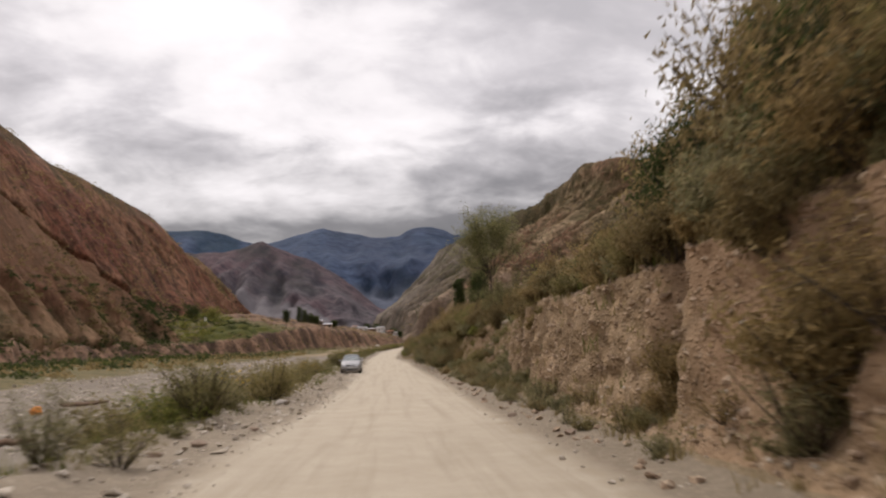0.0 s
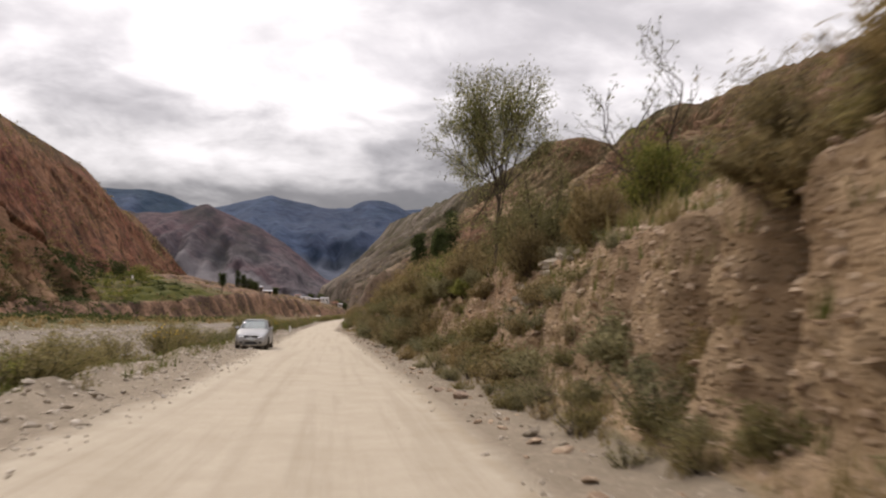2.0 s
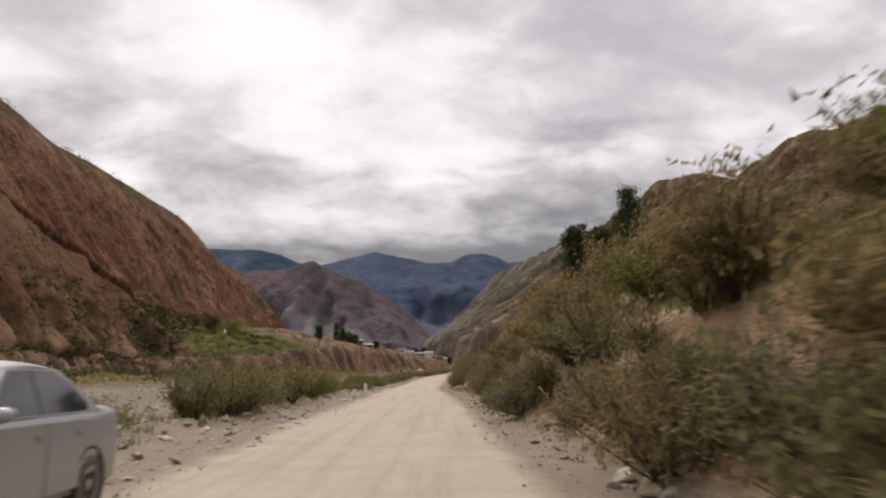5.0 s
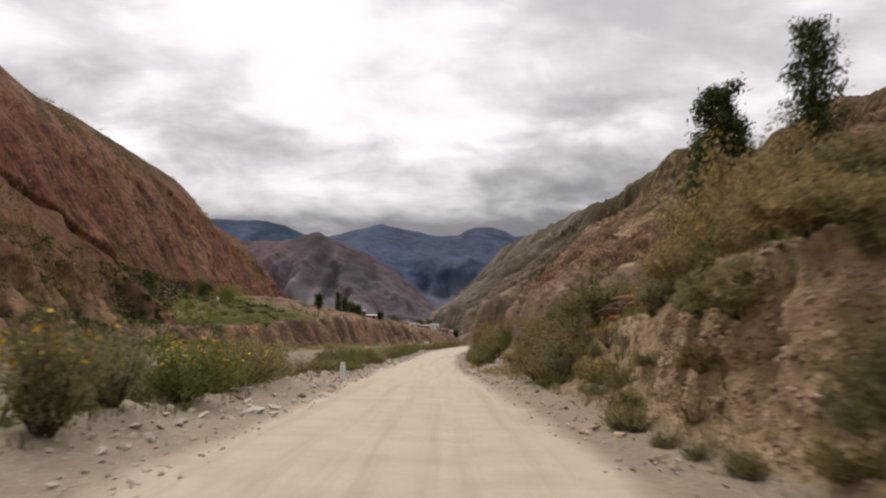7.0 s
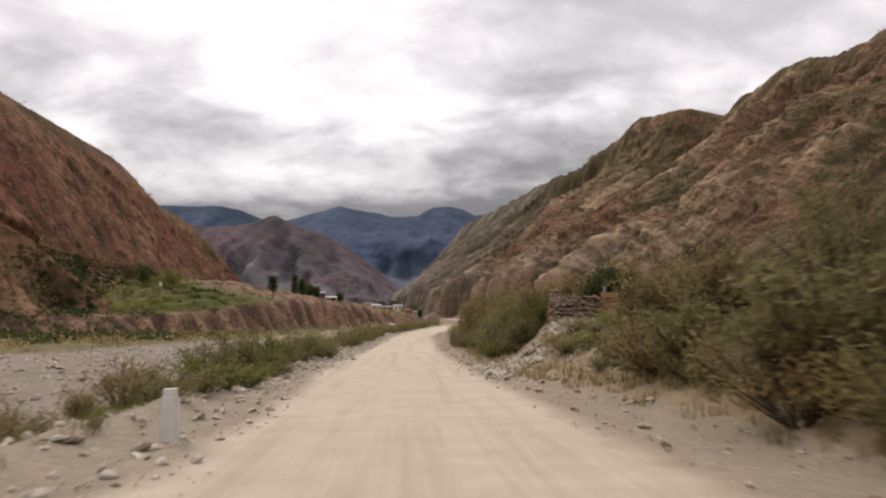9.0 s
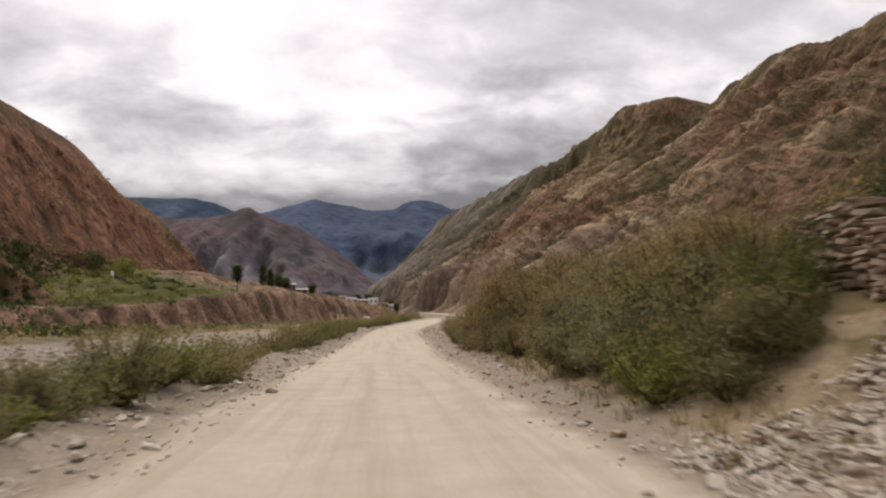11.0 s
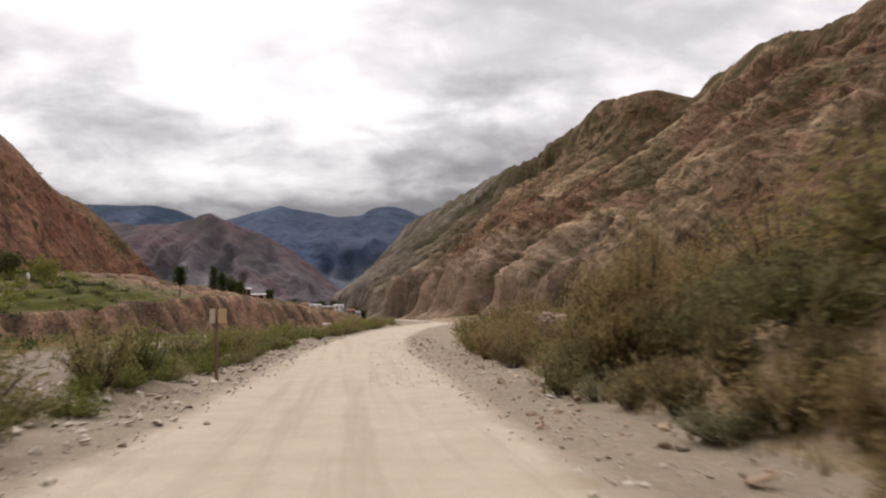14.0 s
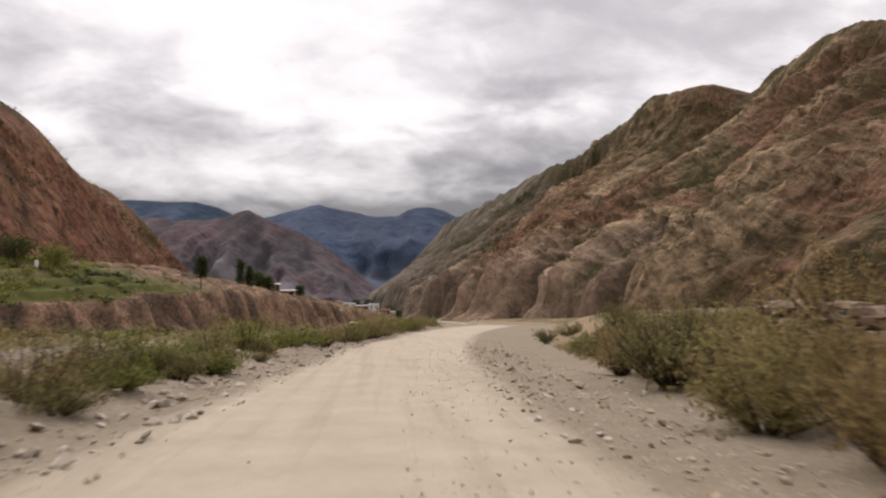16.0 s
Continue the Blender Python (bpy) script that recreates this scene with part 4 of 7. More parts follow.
thicket(20, 51, 67, 4.8, 8.2, 0.8, 1.4, ["thick", "thick", "round"], [0, 1, 0, 2, 3], S, 34, 1.1)
thicket(16, 210, 262, -5.2, -3.6, 1.0, 1.5, ["broom", "round", "low"], [0, 0, 2], V, 3, 1.5)
thicket(30, 70, 215, -9.5, -6.6, 0.5, 1.1, ["dry", "low", "broom"], [0, 1, 1, 3], "beside the river bed", 4, 1.5)
# above and on the cut
row_of(5, 3, 20, 4.9, 5.6, 0.9, 1.5, ["thick", "round", "dry"], [0, 1, 1, 3], S, "shrubs on the cut", 11, 1.05)
row_of(9, 18, 32, 5.2, 6.8, 0.8, 1.35, ["thick", "round", "dry"], [0, 1, 1, 3], S, "shrubs on the cut", 31, 1.3)
thicket(4, 3, 17, 8.0, 9.5, 1.8, 2.6, ["thick"], [0, 1, 1], S, 12, 1.0)
thicket(8, 17, 34, 7.4, 10, 1.0, 1.6, ["thick", "dry"], [1, 1, 0], S, 13, 1.1)
thicket(5, 44, 60, 8.5, 12, 1.3, 2.0, ["round", "dry"], [1, 0, 4], S, 14, 1.1)
thicket(22, 2, 60, 3.5, 4.3, 0.35, 0.75, ["dry", "low", "dry"], [3, 3, 1, 0], "below the earth cut", 15, 1.1)
thicket(22, 29, 58, 3.9, 5.2, 0.5, 0.94, ["low", "low", "dry"], [3, 3, 0], "below the earth cut", 16, 1.2)
thicket(22, 58, 86, 3.8, 5.2, 1.0, 1.64, ["round", "thick", "low"], [0, 0, 1, 3], "over the earth cut", 17, 1.1)
thicket(20, 56, 88, 5.2, 8.5, 1.3, 2.2, ["thick", "thick", "round"], [0, 1, 2, 1], S, 18, 1.1)
row_of(10, 86, 96, 3.5, 4.2, 0.4, 0.75, ["dry", "low"], [3, 0, 1], "below the earth cut", "shrubs below the cut", 19, 1.2)
row_of(7, 85, 94, 4.3, 5.0, 0.6, 1.0, ["thick", "low", "thick"], [1, 0, 3], "over the edge of the earth cut", "shrubs on the cut", 43, 1.35)
row_of(4, 85, 95, 5.2, 6.2, 0.8, 1.1, ["thick"], [1, 0, 3], S, "shrubs on the cut", 44, 1.3)
row_of(5, 88, 101, 5.4, 6.2, 0.8, 1.3, ["round", "thick"], [1, 0, 0], S, "shrubs on the cut", 20, 1.1)
row_of(12, 106, 122, 3.9, 5.4, 0.8, 1.5, ["round", "dry", "low"], [0, 3, 1], "on the low bank", "shrubs on the low bank", 21, 1.2)
thicket(15, 106, 126, 5.2, 8.4, 1.3, 2.1, ["thick", "dry", "thick"], [1, 0, 1], "on the low bank", 22, 1.1)
thicket(32, 120.5, 128.5, 4.8, 9.0, 0.32, 0.62, ["low", "low", "round"], [0, 2, 2, 3], "on bare earth", 23, 2.0)
thicket(17, 136, 152, 4.3, 6.4, 0.9, 1.4, ["round", "broom", "thick"], [0, 0, 3, 1], "on the low bank", 24, 1.15)
thicket(14, 136, 166, 7.2, 11, 1.3, 2.0, ["broom", "thick"], [1, 0, 1], "on the low bank", 25, 1.1)
thicket(17, 150, 172, 4.9, 6.8, 0.9, 1.6, ["broom", "round", "low"], [0, 1, 1, 0], "on the low bank", 26, 1.15)
row_of(9, 147, 159, 4.8, 6.0, 0.7, 1.25, ["low", "round", "broom"], [0, 0, 1], "on the low bank", "shrubs on the low bank", 36, 1.3)
row_of(14, 156, 173, 3.9, 4.9, 0.5, 0.94, ["dry", "round", "broom"], [1, 3, 0, 1], "on the low bank", "shrubs on the low bank", 39, 1.3)
row_of(7, 134.6, 141.5, 4.1, 5.3, 0.7, 1.2, ["thick", "round"], [0, 3, 1], "on the low bank", "shrubs on the low bank", 40, 1.2)
row_of(12, 35, 43, 3.9, 5.6, 0.5, 0.94, ["low", "low", "dry"], [3, 3, 1], "below the earth cut", "shrubs below the cut", 42, 1.3)
row_of(13, 171, 186, 4.4, 6.4, 0.9, 1.45, ["round", "broom"], [0, 1, 1], "beside the stone bank", "shrubs on the low bank", 27, 1.2)
row_of(11, 184, 198, 5.6, 8.0, 1.1, 1.7, ["round", "broom", "dry"], [0, 1, 1], "beside the stone bank", "shrubs on the low bank", 28, 1.2)
thicket(8, 168, 196, 9, 16, 1.6, 2.4, ["dry", "broom"], [1, 1, 0], "above the stone bank", 29, 1.1)
thicket(5, 203, 226, 6.5, 9.5, 0.8, 1.2, ["low", "broom"], [2, 0], "beside the bend", 30, 1.4)
for x, y, h, w, lf in [
    (5.3, 6.2, 1.7, 1.8, 0), (5.1, 7.6, 1.9, 1.9, 1), (7.0, 9.2, 2.8, 2.4, 4), (5.9, 10.2, 2.4, 2.2, 1), (6.6, 11.5, 3.6, 2.6, 1), (6.2, 8.6, 3.3, 2.3, 1), (6.1, 28.4, 1.6, 1.4, 1), (5.7, 9.0, 2.5, 2.0, 4), (5.0, 9.2, 1.4, 1.6, 3), (5.5, 12.7, 2.0, 1.9, 1), (7.3, 12.8, 3.6, 2.8, 1), (6.3, 15.0, 2.7, 2.4, 4), (7.3, 17.4, 2.8, 2.5, 1), (5.7, 18.2, 1.3, 1.5, 1),
    (6.7, 20.3, 1.3, 1.6, 0), (6.4, 24.0, 1.2, 1.5, 1), (6.9, 28.4, 1.2, 1.5, 1), (6.3, 38.8, 1.6, 1.1, 1), (7.7, 39.0, 2.0, 1.6, 2), (5.3, 45.6, 1.0, 1.2, 0), (5.9, 48.6, 0.6, 0.9, 1),
    (6.4, 90.8, 1.2, 1.5, 1), (6.3, 93.4, 1.6, 1.7, 1), (5.8, 95.8, 1.1, 1.3, 0), (7.3, 97.0, 2.7, 2.4, 1), (5.4, 97.9, 0.8, 1.0, 3), (7.4, 99.2, 3.0, 2.6, 1), (8.8, 98.6, 3.0, 2.6, 1), (9.2, 92.0, 1.2, 1.6, 0),
]:
    shrub(x, y, h, w, "thick", lf, S, "shrubs on the cut")
row_of(13, 13, 35, 4.75, 5.3, 0.6, 1.0, ["thick", "low", "thick"], [1, 0, 3, 3], "over the edge of the earth cut", "shrubs on the cut", 35, 1.3)
row_of(13, 6, 36, 3.9, 4.9, 0.35, 0.65, ["low", "dry", "thick"], [1, 3, 3, 0], "clinging to the earth cut", "shrubs on the cut", 45, 1.1)
thicket(30, 8, 50, 3.4, 4.1, 0.3, 0.55, ["dry", "low", "low"], [3, 1, 3, 0], "below the earth cut", 46, 1.3)
shrub(4.3, 7.5, 1.6, 1.5, "thick", 1, "clinging to the earth cut", "shrubs on the cut")
shrub(4.35, 8.6, 1.3, 1.2, "thick", 1, "clinging to the earth cut", "shrubs on the cut")
thicket(10, 36.5, 45, 3.5, 5.0, 0.35, 0.65, ["dry", "thick", "low"], [1, 1, 3, 0], "over the earth slope", 51, 1.3)
shrub(4.0, 7.4, 1.0, 1.1, "dry", 3, "below the earth cut", "shrubs below the cut")
shrub(4.2, 6.3, 1.2, 1.2, "dry", 1, "below the earth cut", "shrubs below the cut")
# hanging in the clefts of the cut
for y, dx, h, lf in [(11.6, 4.7, 0.9, 1), (12.2, 4.5, 1.0, 1), (13.1, 4.75, 1.1, 1), (14.2, 4.8, 1.2, 1), (15.3, 4.8, 1.0, 0), (12.1, 4.15, 0.7, 1), (24.3, 5.0, 0.8, 1), (26.8, 5.1, 0.9, 0), (27.3, 4.9, 0.7, 1), (31.7, 5.2, 0.9, 1)]:
    shrub(float(road_x(y)) + dx, y, h, h * 0.9, "thick", lf, "in a cleft of the earth cut", "shrubs on the cut")
shrub(7.0, 45.5, 2.6, 2.0, "thick", 0, S, "shrubs on the cut")
shrub(6.3, 44.4, 1.7, 1.5, "thick", 1, S, "shrubs on the cut")
shrub(6.8, 47.3, 2.0, 1.7, "thick", 0, S, "shrubs on the cut")
thicket(20, 39, 54, 4.6, 7.0, 0.35, 0.75, ["low", "dry", "thick"], [1, 3, 0, 1], "over the earth slope", 50, 1.3)
shrub(8.3, 94.5, 1.2, 1.6, "round", 1, S, "shrubs on the cut")
for x, y, top, w, lf in [(5.0, 152.4, 3.3, 2.0, 1), (5.6, 154.2, 3.7, 2.4, 0), (5.1, 155.2, 2.4, 1.8, 0), (6.2, 151.6, 3.5, 2.2, 1), (5.4, 157.4, 2.7, 2.0, 1), (6.6, 156.4, 3.9, 2.4, 1), (5.4, 149.6, 2.7, 1.8, 0), (4.5, 157.2, 3.9, 2.3, 1), (4.2, 158.6, 3.0, 2.0, 1), (5.0, 170.8, 3.0, 1.9, 1), (5.2, 172.2, 2.7, 1.9, 1)]:
    shrub(x, y, top - gz(x, y), w, "thick", lf, "on the low bank", "shrubs on the low bank")
shrub(7.2, 157.0, 2.6, 2.4, "broom", 1, "on the low bank", "shrubs on the low bank")
shrub(8.2, 136.0, 1.8, 2.3, "thick", 4, "behind the stone wall", "shrubs on the low bank")
for x, y, h, w, st, lf in [(3.4, 133.2, 0.9, 1.1, "round", 0), (4.1, 133.4, 1.1, 1.2, "thick", 0), (4.6, 134.0, 1.3, 1.2, "round", 2), (2.9, 134.4, 1.1, 1.2, "round", 2), (3.3, 136.2, 1.4, 1.3, "thick", 3), (3.9, 134.6, 1.5, 1.3, "round", 0), (4.4, 137.4, 1.6, 1.6, "thick", 0), (5.0, 135.6, 1.5, 1.4, "dry", 1), (3.7, 139.6, 1.4, 1.4, "round", 0), (5.6, 138.8, 1.6, 1.6, "thick", 1), (4.6, 140.6, 1.7, 1.5, "round", 1), (3.4, 142.0, 1.3, 1.3, "round", 3)]:
    shrub(x, y, h, w, st, lf, "on the low bank", "shrubs on the low bank")
thicket(12, 96, 108, 3.9, 5.8, 0.3, 0.65, ["low", "round", "low"], [0, 2, 3, 0], "on the low bank", 47, 1.35)
thicket(34, 166, 216, -5.0, -4.1, 0.45, 0.8, ["low", "broom", "round"], [0, 2, 2, 0], V, 48, 1.5)
thicket(22, 116, 144, -4.7, -3.9, 0.5, 0.9, ["low", "broom", "round"], [0, 2, 0], V, 49, 1.4)
shrub(5.4, 104.0, 0.9, 1.1, "dry", 1, "on the low bank", "shrubs on the low bank", flowers=True)
shrub(4.6, 101.4, 0.9, 1.2, "round", 0, "on the low bank", "shrubs on the low bank", flowers=True)
shrub(5.6, 94.2, 1.2, 1.4, "round", 0, S, "shrubs on the cut", flowers=True)
shrub(4.7, 187.6, 1.5, 1.7, "round", 0, "beside the stone bank", "shrubs on the low bank")


# ---- trees ----
def grow(rng, p, d, length, radius, depth, verts, faces, tips, split, droop):
    steps = 4
    path, dirs = [p], d
    for _ in range(steps):
        dirs = dirs + rng.normal(size=3) * 0.12 + np.array([0, 0, droop])
        dirs = dirs / np.linalg.norm(dirs)
        path.append(path[-1] + dirs * length / steps)
    tube(path, np.linspace(radius, radius * 0.6, steps + 1), 6 if depth > 1 else 4, verts, faces)
    if depth == 0:
        tips.extend(path[1:])
        return
    for k in range(split):
        at = path[min(steps, 1 + int(rng.integers(1, steps)))] if k < split - 1 else path[-1]
        w = dirs + rng.normal(size=3) * 0.55
        grow(rng, at, w / np.linalg.norm(w), length * rng.uniform(0.55, 0.8), radius * 0.55, depth - 1, verts, faces, tips, split, droop)


def tree(name, x, y, high, seed, leaf, label, stems=1, spread=0.25, depth=3, split=3, n_leaf=14, leaf_size=0.07, clump=0.16, bare=0.3, droop=0.06, group="", squash=1.0, girth=0.016, fork=0.0, turn=0.0):
    rng = np.random.default_rng(seed)
    verts, faces, tips = [], [], []
    if fork:
        tube([(0, 0, -0.15), (0.004, 0, 0), (-0.003, 0.002, fork * 0.5), (0, 0, fork + 0.03)], [girth * 2.2, girth * 1.8, girth * 1.6, girth * 1.4], 8, verts, faces)
    for i in range(stems):
        az = rng.uniform(0, 6.28)
        d = np.array([math.cos(az) * spread, math.sin(az) * spread, 1.0])
        grow(rng, np.array([math.cos(az) * 0.08 * (stems > 1), math.sin(az) * 0.08 * (stems > 1), -0.15]) if not fork else np.array([0, 0, fork]), d / np.linalg.norm(d), 0.42, girth, depth, verts, faces, tips, split, droop)
    tips = np.array(tips)
    top = tips[:, 2].max()
    k = high / top
    verts = [(v[0] * k * squash, v[1] * k * squash, v[2] * k) for v in verts]
    tips = tips * k * np.array([squash, squash, 1])
    tips = tips[tips[:, 2] > high * bare]
    cen = np.repeat(tips, n_leaf, 0) + rng.normal(size=(len(tips) * n_leaf, 3)) * clump
    e = new(name, None)
    e.matrix_world = pose(x, y, gz(x, y) - 0.05, 0, 0, turn)
    mesh_part("trunk", mesh_from("trunk", verts, faces, M_BARK, True), e)
    mesh_part("crown", loose_mesh("crown", leaf_tris(cen, leaf_size * rng.uniform(0.6, 1.3, len(cen)), rng, 0.42), M_LEAF[leaf]), e)
    return tagged(e, label, "tree", group)


def column_tree(name, x, y, high, wide, seed, leaf, label, base=0.12, taper=0.6, n=5200, size=0.10, group="", clump=0.085, limbs=34):
    """A tree with a straight trunk, short side limbs and leafy clumps along them."""
    rng = np.random.default_rng(seed)
    verts, faces, cen = [], [], []
    tube([(0, 0, -0.2), (0.05, 0, high * 0.35), (0, 0.05, high * 0.7), (0.03, 0, high * 0.97)], [high * 0.022, high * 0.017, high * 0.010, 0.01], 7, verts, faces)
    for i in range(limbs):
        f = base + (1 - base) * (i + 0.5) / limbs
        z, az = high * f, i * 2.4 + rng.uniform(-0.4, 0.4)
        reach = wide / 2 * (1 - taper * f) * rng.uniform(0.55, 1.15) * min(1, 0.45 + (f - base) * 4)
        out = np.array([math.cos(az), math.sin(az), 0])
        p = [np.array([0, 0, z * 0.97]), out * reach * 0.55 + [0, 0, z + reach * 0.25], out * reach + [0, 0, z + reach * 0.55]]
        tube(p, [0.03, 0.02, 0.006], 4, verts, faces)
        t = rng.uniform(0.25, 1.05, (n // limbs, 1))
        c = out * reach * t + np.array([0, 0, 1]) * (z + reach * 0.5 * t)
        cen.append(c + rng.normal(size=c.shape) * wide * clump)
    cen = np.concatenate(cen)
    e = new(name, None)
    e.location = (x, y, gz(x, y) - 0.05)
    mesh_part("trunk", mesh_from("trunk", verts, faces, M_BARK, True), e)
    mesh_part("crown", loose_mesh("crown", leaf_tris(cen, size * rng.uniform(0.6, 1.3, len(cen)), rng, 0.5), M_LEAF[leaf]), e)
    return tagged(e, label, "tree", group)


tree("tree", 6.7, 51.0, 11.1 - gz(6.7, 51.0), 12, 5, "slender tree with a dark forked trunk and airy pale green leaves", stems=4, spread=0.14, depth=3, split=5, n_leaf=10, leaf_size=0.05, clump=0.15, bare=0.2, squash=0.72, girth=0.0075, fork=0.12, turn=0)
tree("bare_tree", 8.6, 38.5, 3.6, 8, 3, "small bare-branched tree leaning over the earth slope", stems=3, spread=0.6, depth=3, split=3, n_leaf=2, leaf_size=0.05, clump=0.08, bare=0.4, squash=1.3, girth=0.009)
for x, y, top, w, sd, bs, tp, n, cl, lb in [
    (9.7, 106.3, 10.3, 2.3, 21, 0.10, 0.45, 13000, 0.06, "dense dark evergreen tree standing on the slope"),
    (13.2, 106.6, 12.9, 2.9, 22, 0.15, 0.55, 9000, 0.06, "tall dark evergreen tree with open leafy branches"),
    (13.2, 115.0, 11.8, 7.0, 25, 0.03, 0.9, 24000, 0.045, "broad dark evergreen tree above the log pile"),
    (13.4, 119.5, 12.4, 3.2, 23, 0.08, 0.65, 11000, 0.06, "dark evergreen tree behind the wooden fence"),
    (10.2, 25.4, 7.3, 2.4, 26, 0.05, 0.55, 9000, 0.06, "dark evergreen tree high over the road cut"),
    (13.0, 33.5, 8.8, 2.4, 27, 0.05, 0.55, 9000, 0.06, "dark evergreen tree high over the road cut"),
]:
    column_tree("evergreen_tree", x, y, top - gz(x, y), w, sd, 4, lb, bs, tp, n, 0.075, "evergreens on the slope", clump=cl, limbs=54)
tree("small_tree", 7.4, 12.0, 3.0, 31, 1, "small brown-leaved tree over the road cut", stems=3, spread=0.45, depth=3, split=3, n_leaf=26, leaf_size=0.045, clump=0.16, bare=0.15)


def cluster_stuff(name, spots, mat, label, category, leaf_n, seed, leaf=0.15):
    """Many leafy clumps (x, y, z, size) as one mesh."""
    rng = np.random.default_rng(seed)
    out = []
    for x, y, z, s in spots:
        c = rng.normal(size=(leaf_n, 3)) * np.array([0.38, 0.38, 0.26]) * s
        c[:, 2] = np.abs(c[:, 2]) * 0.9
        out.append(leaf_tris(c + (x, y, z), leaf * s * rng.uniform(0.6, 1.2, leaf_n), rng, 0.6))
    return tagged(new(name, loose_mesh(name, np.concatenate(out), mat)), label, category, kind="stuff")


def ground_spots(n, xa, xb, ya, yb, s0, s1, seed, keep=None):
    r = random.Random(seed)
    out = []
    while len(out) < n:
        x, y = r.uniform(xa, xb), r.uniform(ya, yb)
        if keep is None or keep(x, y):
            out.append((x, y, gz(x, y) - 0.05, r.uniform(s0, s1)))
    return out


flat_ok = lambda x, y: x > float(far_foot(y)) + 1
cluster_stuff("riverside_scrub", ground_spots(420, -92, -30, 35, 330, 0.8, 2.0, 41, flat_ok), M_LEAF[1], "brown scrub on the flats beyond the river bed", "scrub", 26, 1)
cluster_stuff("dark_riverside_scrub", ground_spots(120, -94, -34, 60, 345, 1.4, 2.8, 42, flat_ok) + ground_spots(190, -92, -66, 90, 330, 1.6, 3.4, 58), M_LEAF[4], "dark bushes at the foot of the far bank", "scrub", 34, 2)
cluster_stuff("bank_top_scrub", [s for s in ground_spots(700, -102, -78, 335, 408, 1.4, 3.4, 43) if s[2] > 7][:170], M_LEAF[2], "dark green bushes behind the terraced field", "scrub", 40, 3)
cluster_stuff("valley_scrub", ground_spots(520, -70, 26, 330, 720, 0.9, 2.2, 44, lambda x, y: x > float(far_foot(y)) - 30 and not (abs(x - float(road_x(min(y, 330)))) < 4 and y < 345)), M_LEAF[0], "scrub over the valley floor", "scrub", 16, 4)

hedge = [(x, y + random.Random(int(x * 7)).uniform(-1.5, 1.5), gz(x, y) - 0.1, random.Random(int(x * 9)).uniform(1.2, 2.2)) for y in (366, 378, 390) for x in np.arange(-98, -62, 0.9) if random.Random(int(x * 5 + y)).random() < 0.55]
cluster_stuff("field_hedge", hedge, M_LEAF[4], "dark hedges between the terraced fields", "hedge", 30, 7, 0.2)
cluster_stuff("terrace_scrub", [q for q in ground_spots(900, -75, 12, 395, 700, 0.8, 2.0, 46) if q[2] > 9][:420], M_LEAF[1], "brown scrub over the far terrace", "scrub", 14, 8, 0.22)

cluster_stuff("far_bank_scrub", [q for q in ground_spots(2600, -75, 6, 352, 640, 0.6, 1.7, 47) if 2.5 < q[2] < 11][:380], M_LEAF[1], "brown scrub in the gullies of the red far bank", "scrub", 14, 9, 0.22)


def slope_stuff(name, source, n, mat, label, s0, s1, seed, low, high, leaf_n=11):
    me = bpy.data.objects[source].data
    co = np.zeros(len(me.vertices) * 3)
    me.vertices.foreach_get("co", co)
    co = co.reshape(-1, 3)
    rng = np.random.default_rng(seed)
    ok = co[(co[:, 2] > low) & (co[:, 2] < high) & (co[:, 1] > 150) & (co[:, 1] < 900)]
    weight = vnoise(ok[:, 1] * 0.03, ok[:, 2] * 0.06, seed) ** 2
    p = ok[rng.choice(len(ok), n, p=weight / weight.sum())] + rng.normal(size=(n, 3)) * 0.8 - np.array([0, 0, 0.5])
    return cluster_stuff(name, [(*q, rng.uniform(s0, s1)) for q in p], mat, label, "scrub", leaf_n, seed, 0.19)


slope_stuff("mountain_scrub", "mountain", 3000, M_LEAF[1], "sparse green scrub scattered over the mountain slope", 1.2, 2.6, 51, 6, 170)
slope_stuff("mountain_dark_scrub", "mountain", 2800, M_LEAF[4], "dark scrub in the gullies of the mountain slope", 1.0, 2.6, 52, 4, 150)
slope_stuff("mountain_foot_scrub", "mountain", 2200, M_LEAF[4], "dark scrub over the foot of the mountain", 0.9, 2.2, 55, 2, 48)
slope_stuff("hill_scrub", "hill", 4200, M_LEAF[1], "sparse scrub on the red hill", 0.9, 2.0, 53, 2, 95)
slope_stuff("hill_brown_scrub", "hill", 2600, M_LEAF[1], "brown scrub along the foot of the red hill", 0.9, 2.2, 57, 2, 30, 26)
slope_stuff("hill_dark_scrub", "hill", 2600, M_LEAF[4], "small dark bushes dotted over the red hill", 0.6, 1.5, 56, 2, 60)
slope_stuff("hill_foot_scrub", "hill", 3000, M_LEAF[4], "dark scrub along the foot of the red hill", 0.9, 2.3, 54, 3, 26, 26)
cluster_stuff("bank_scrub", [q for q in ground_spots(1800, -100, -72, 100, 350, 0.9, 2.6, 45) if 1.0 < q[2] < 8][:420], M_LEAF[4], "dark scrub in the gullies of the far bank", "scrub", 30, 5)


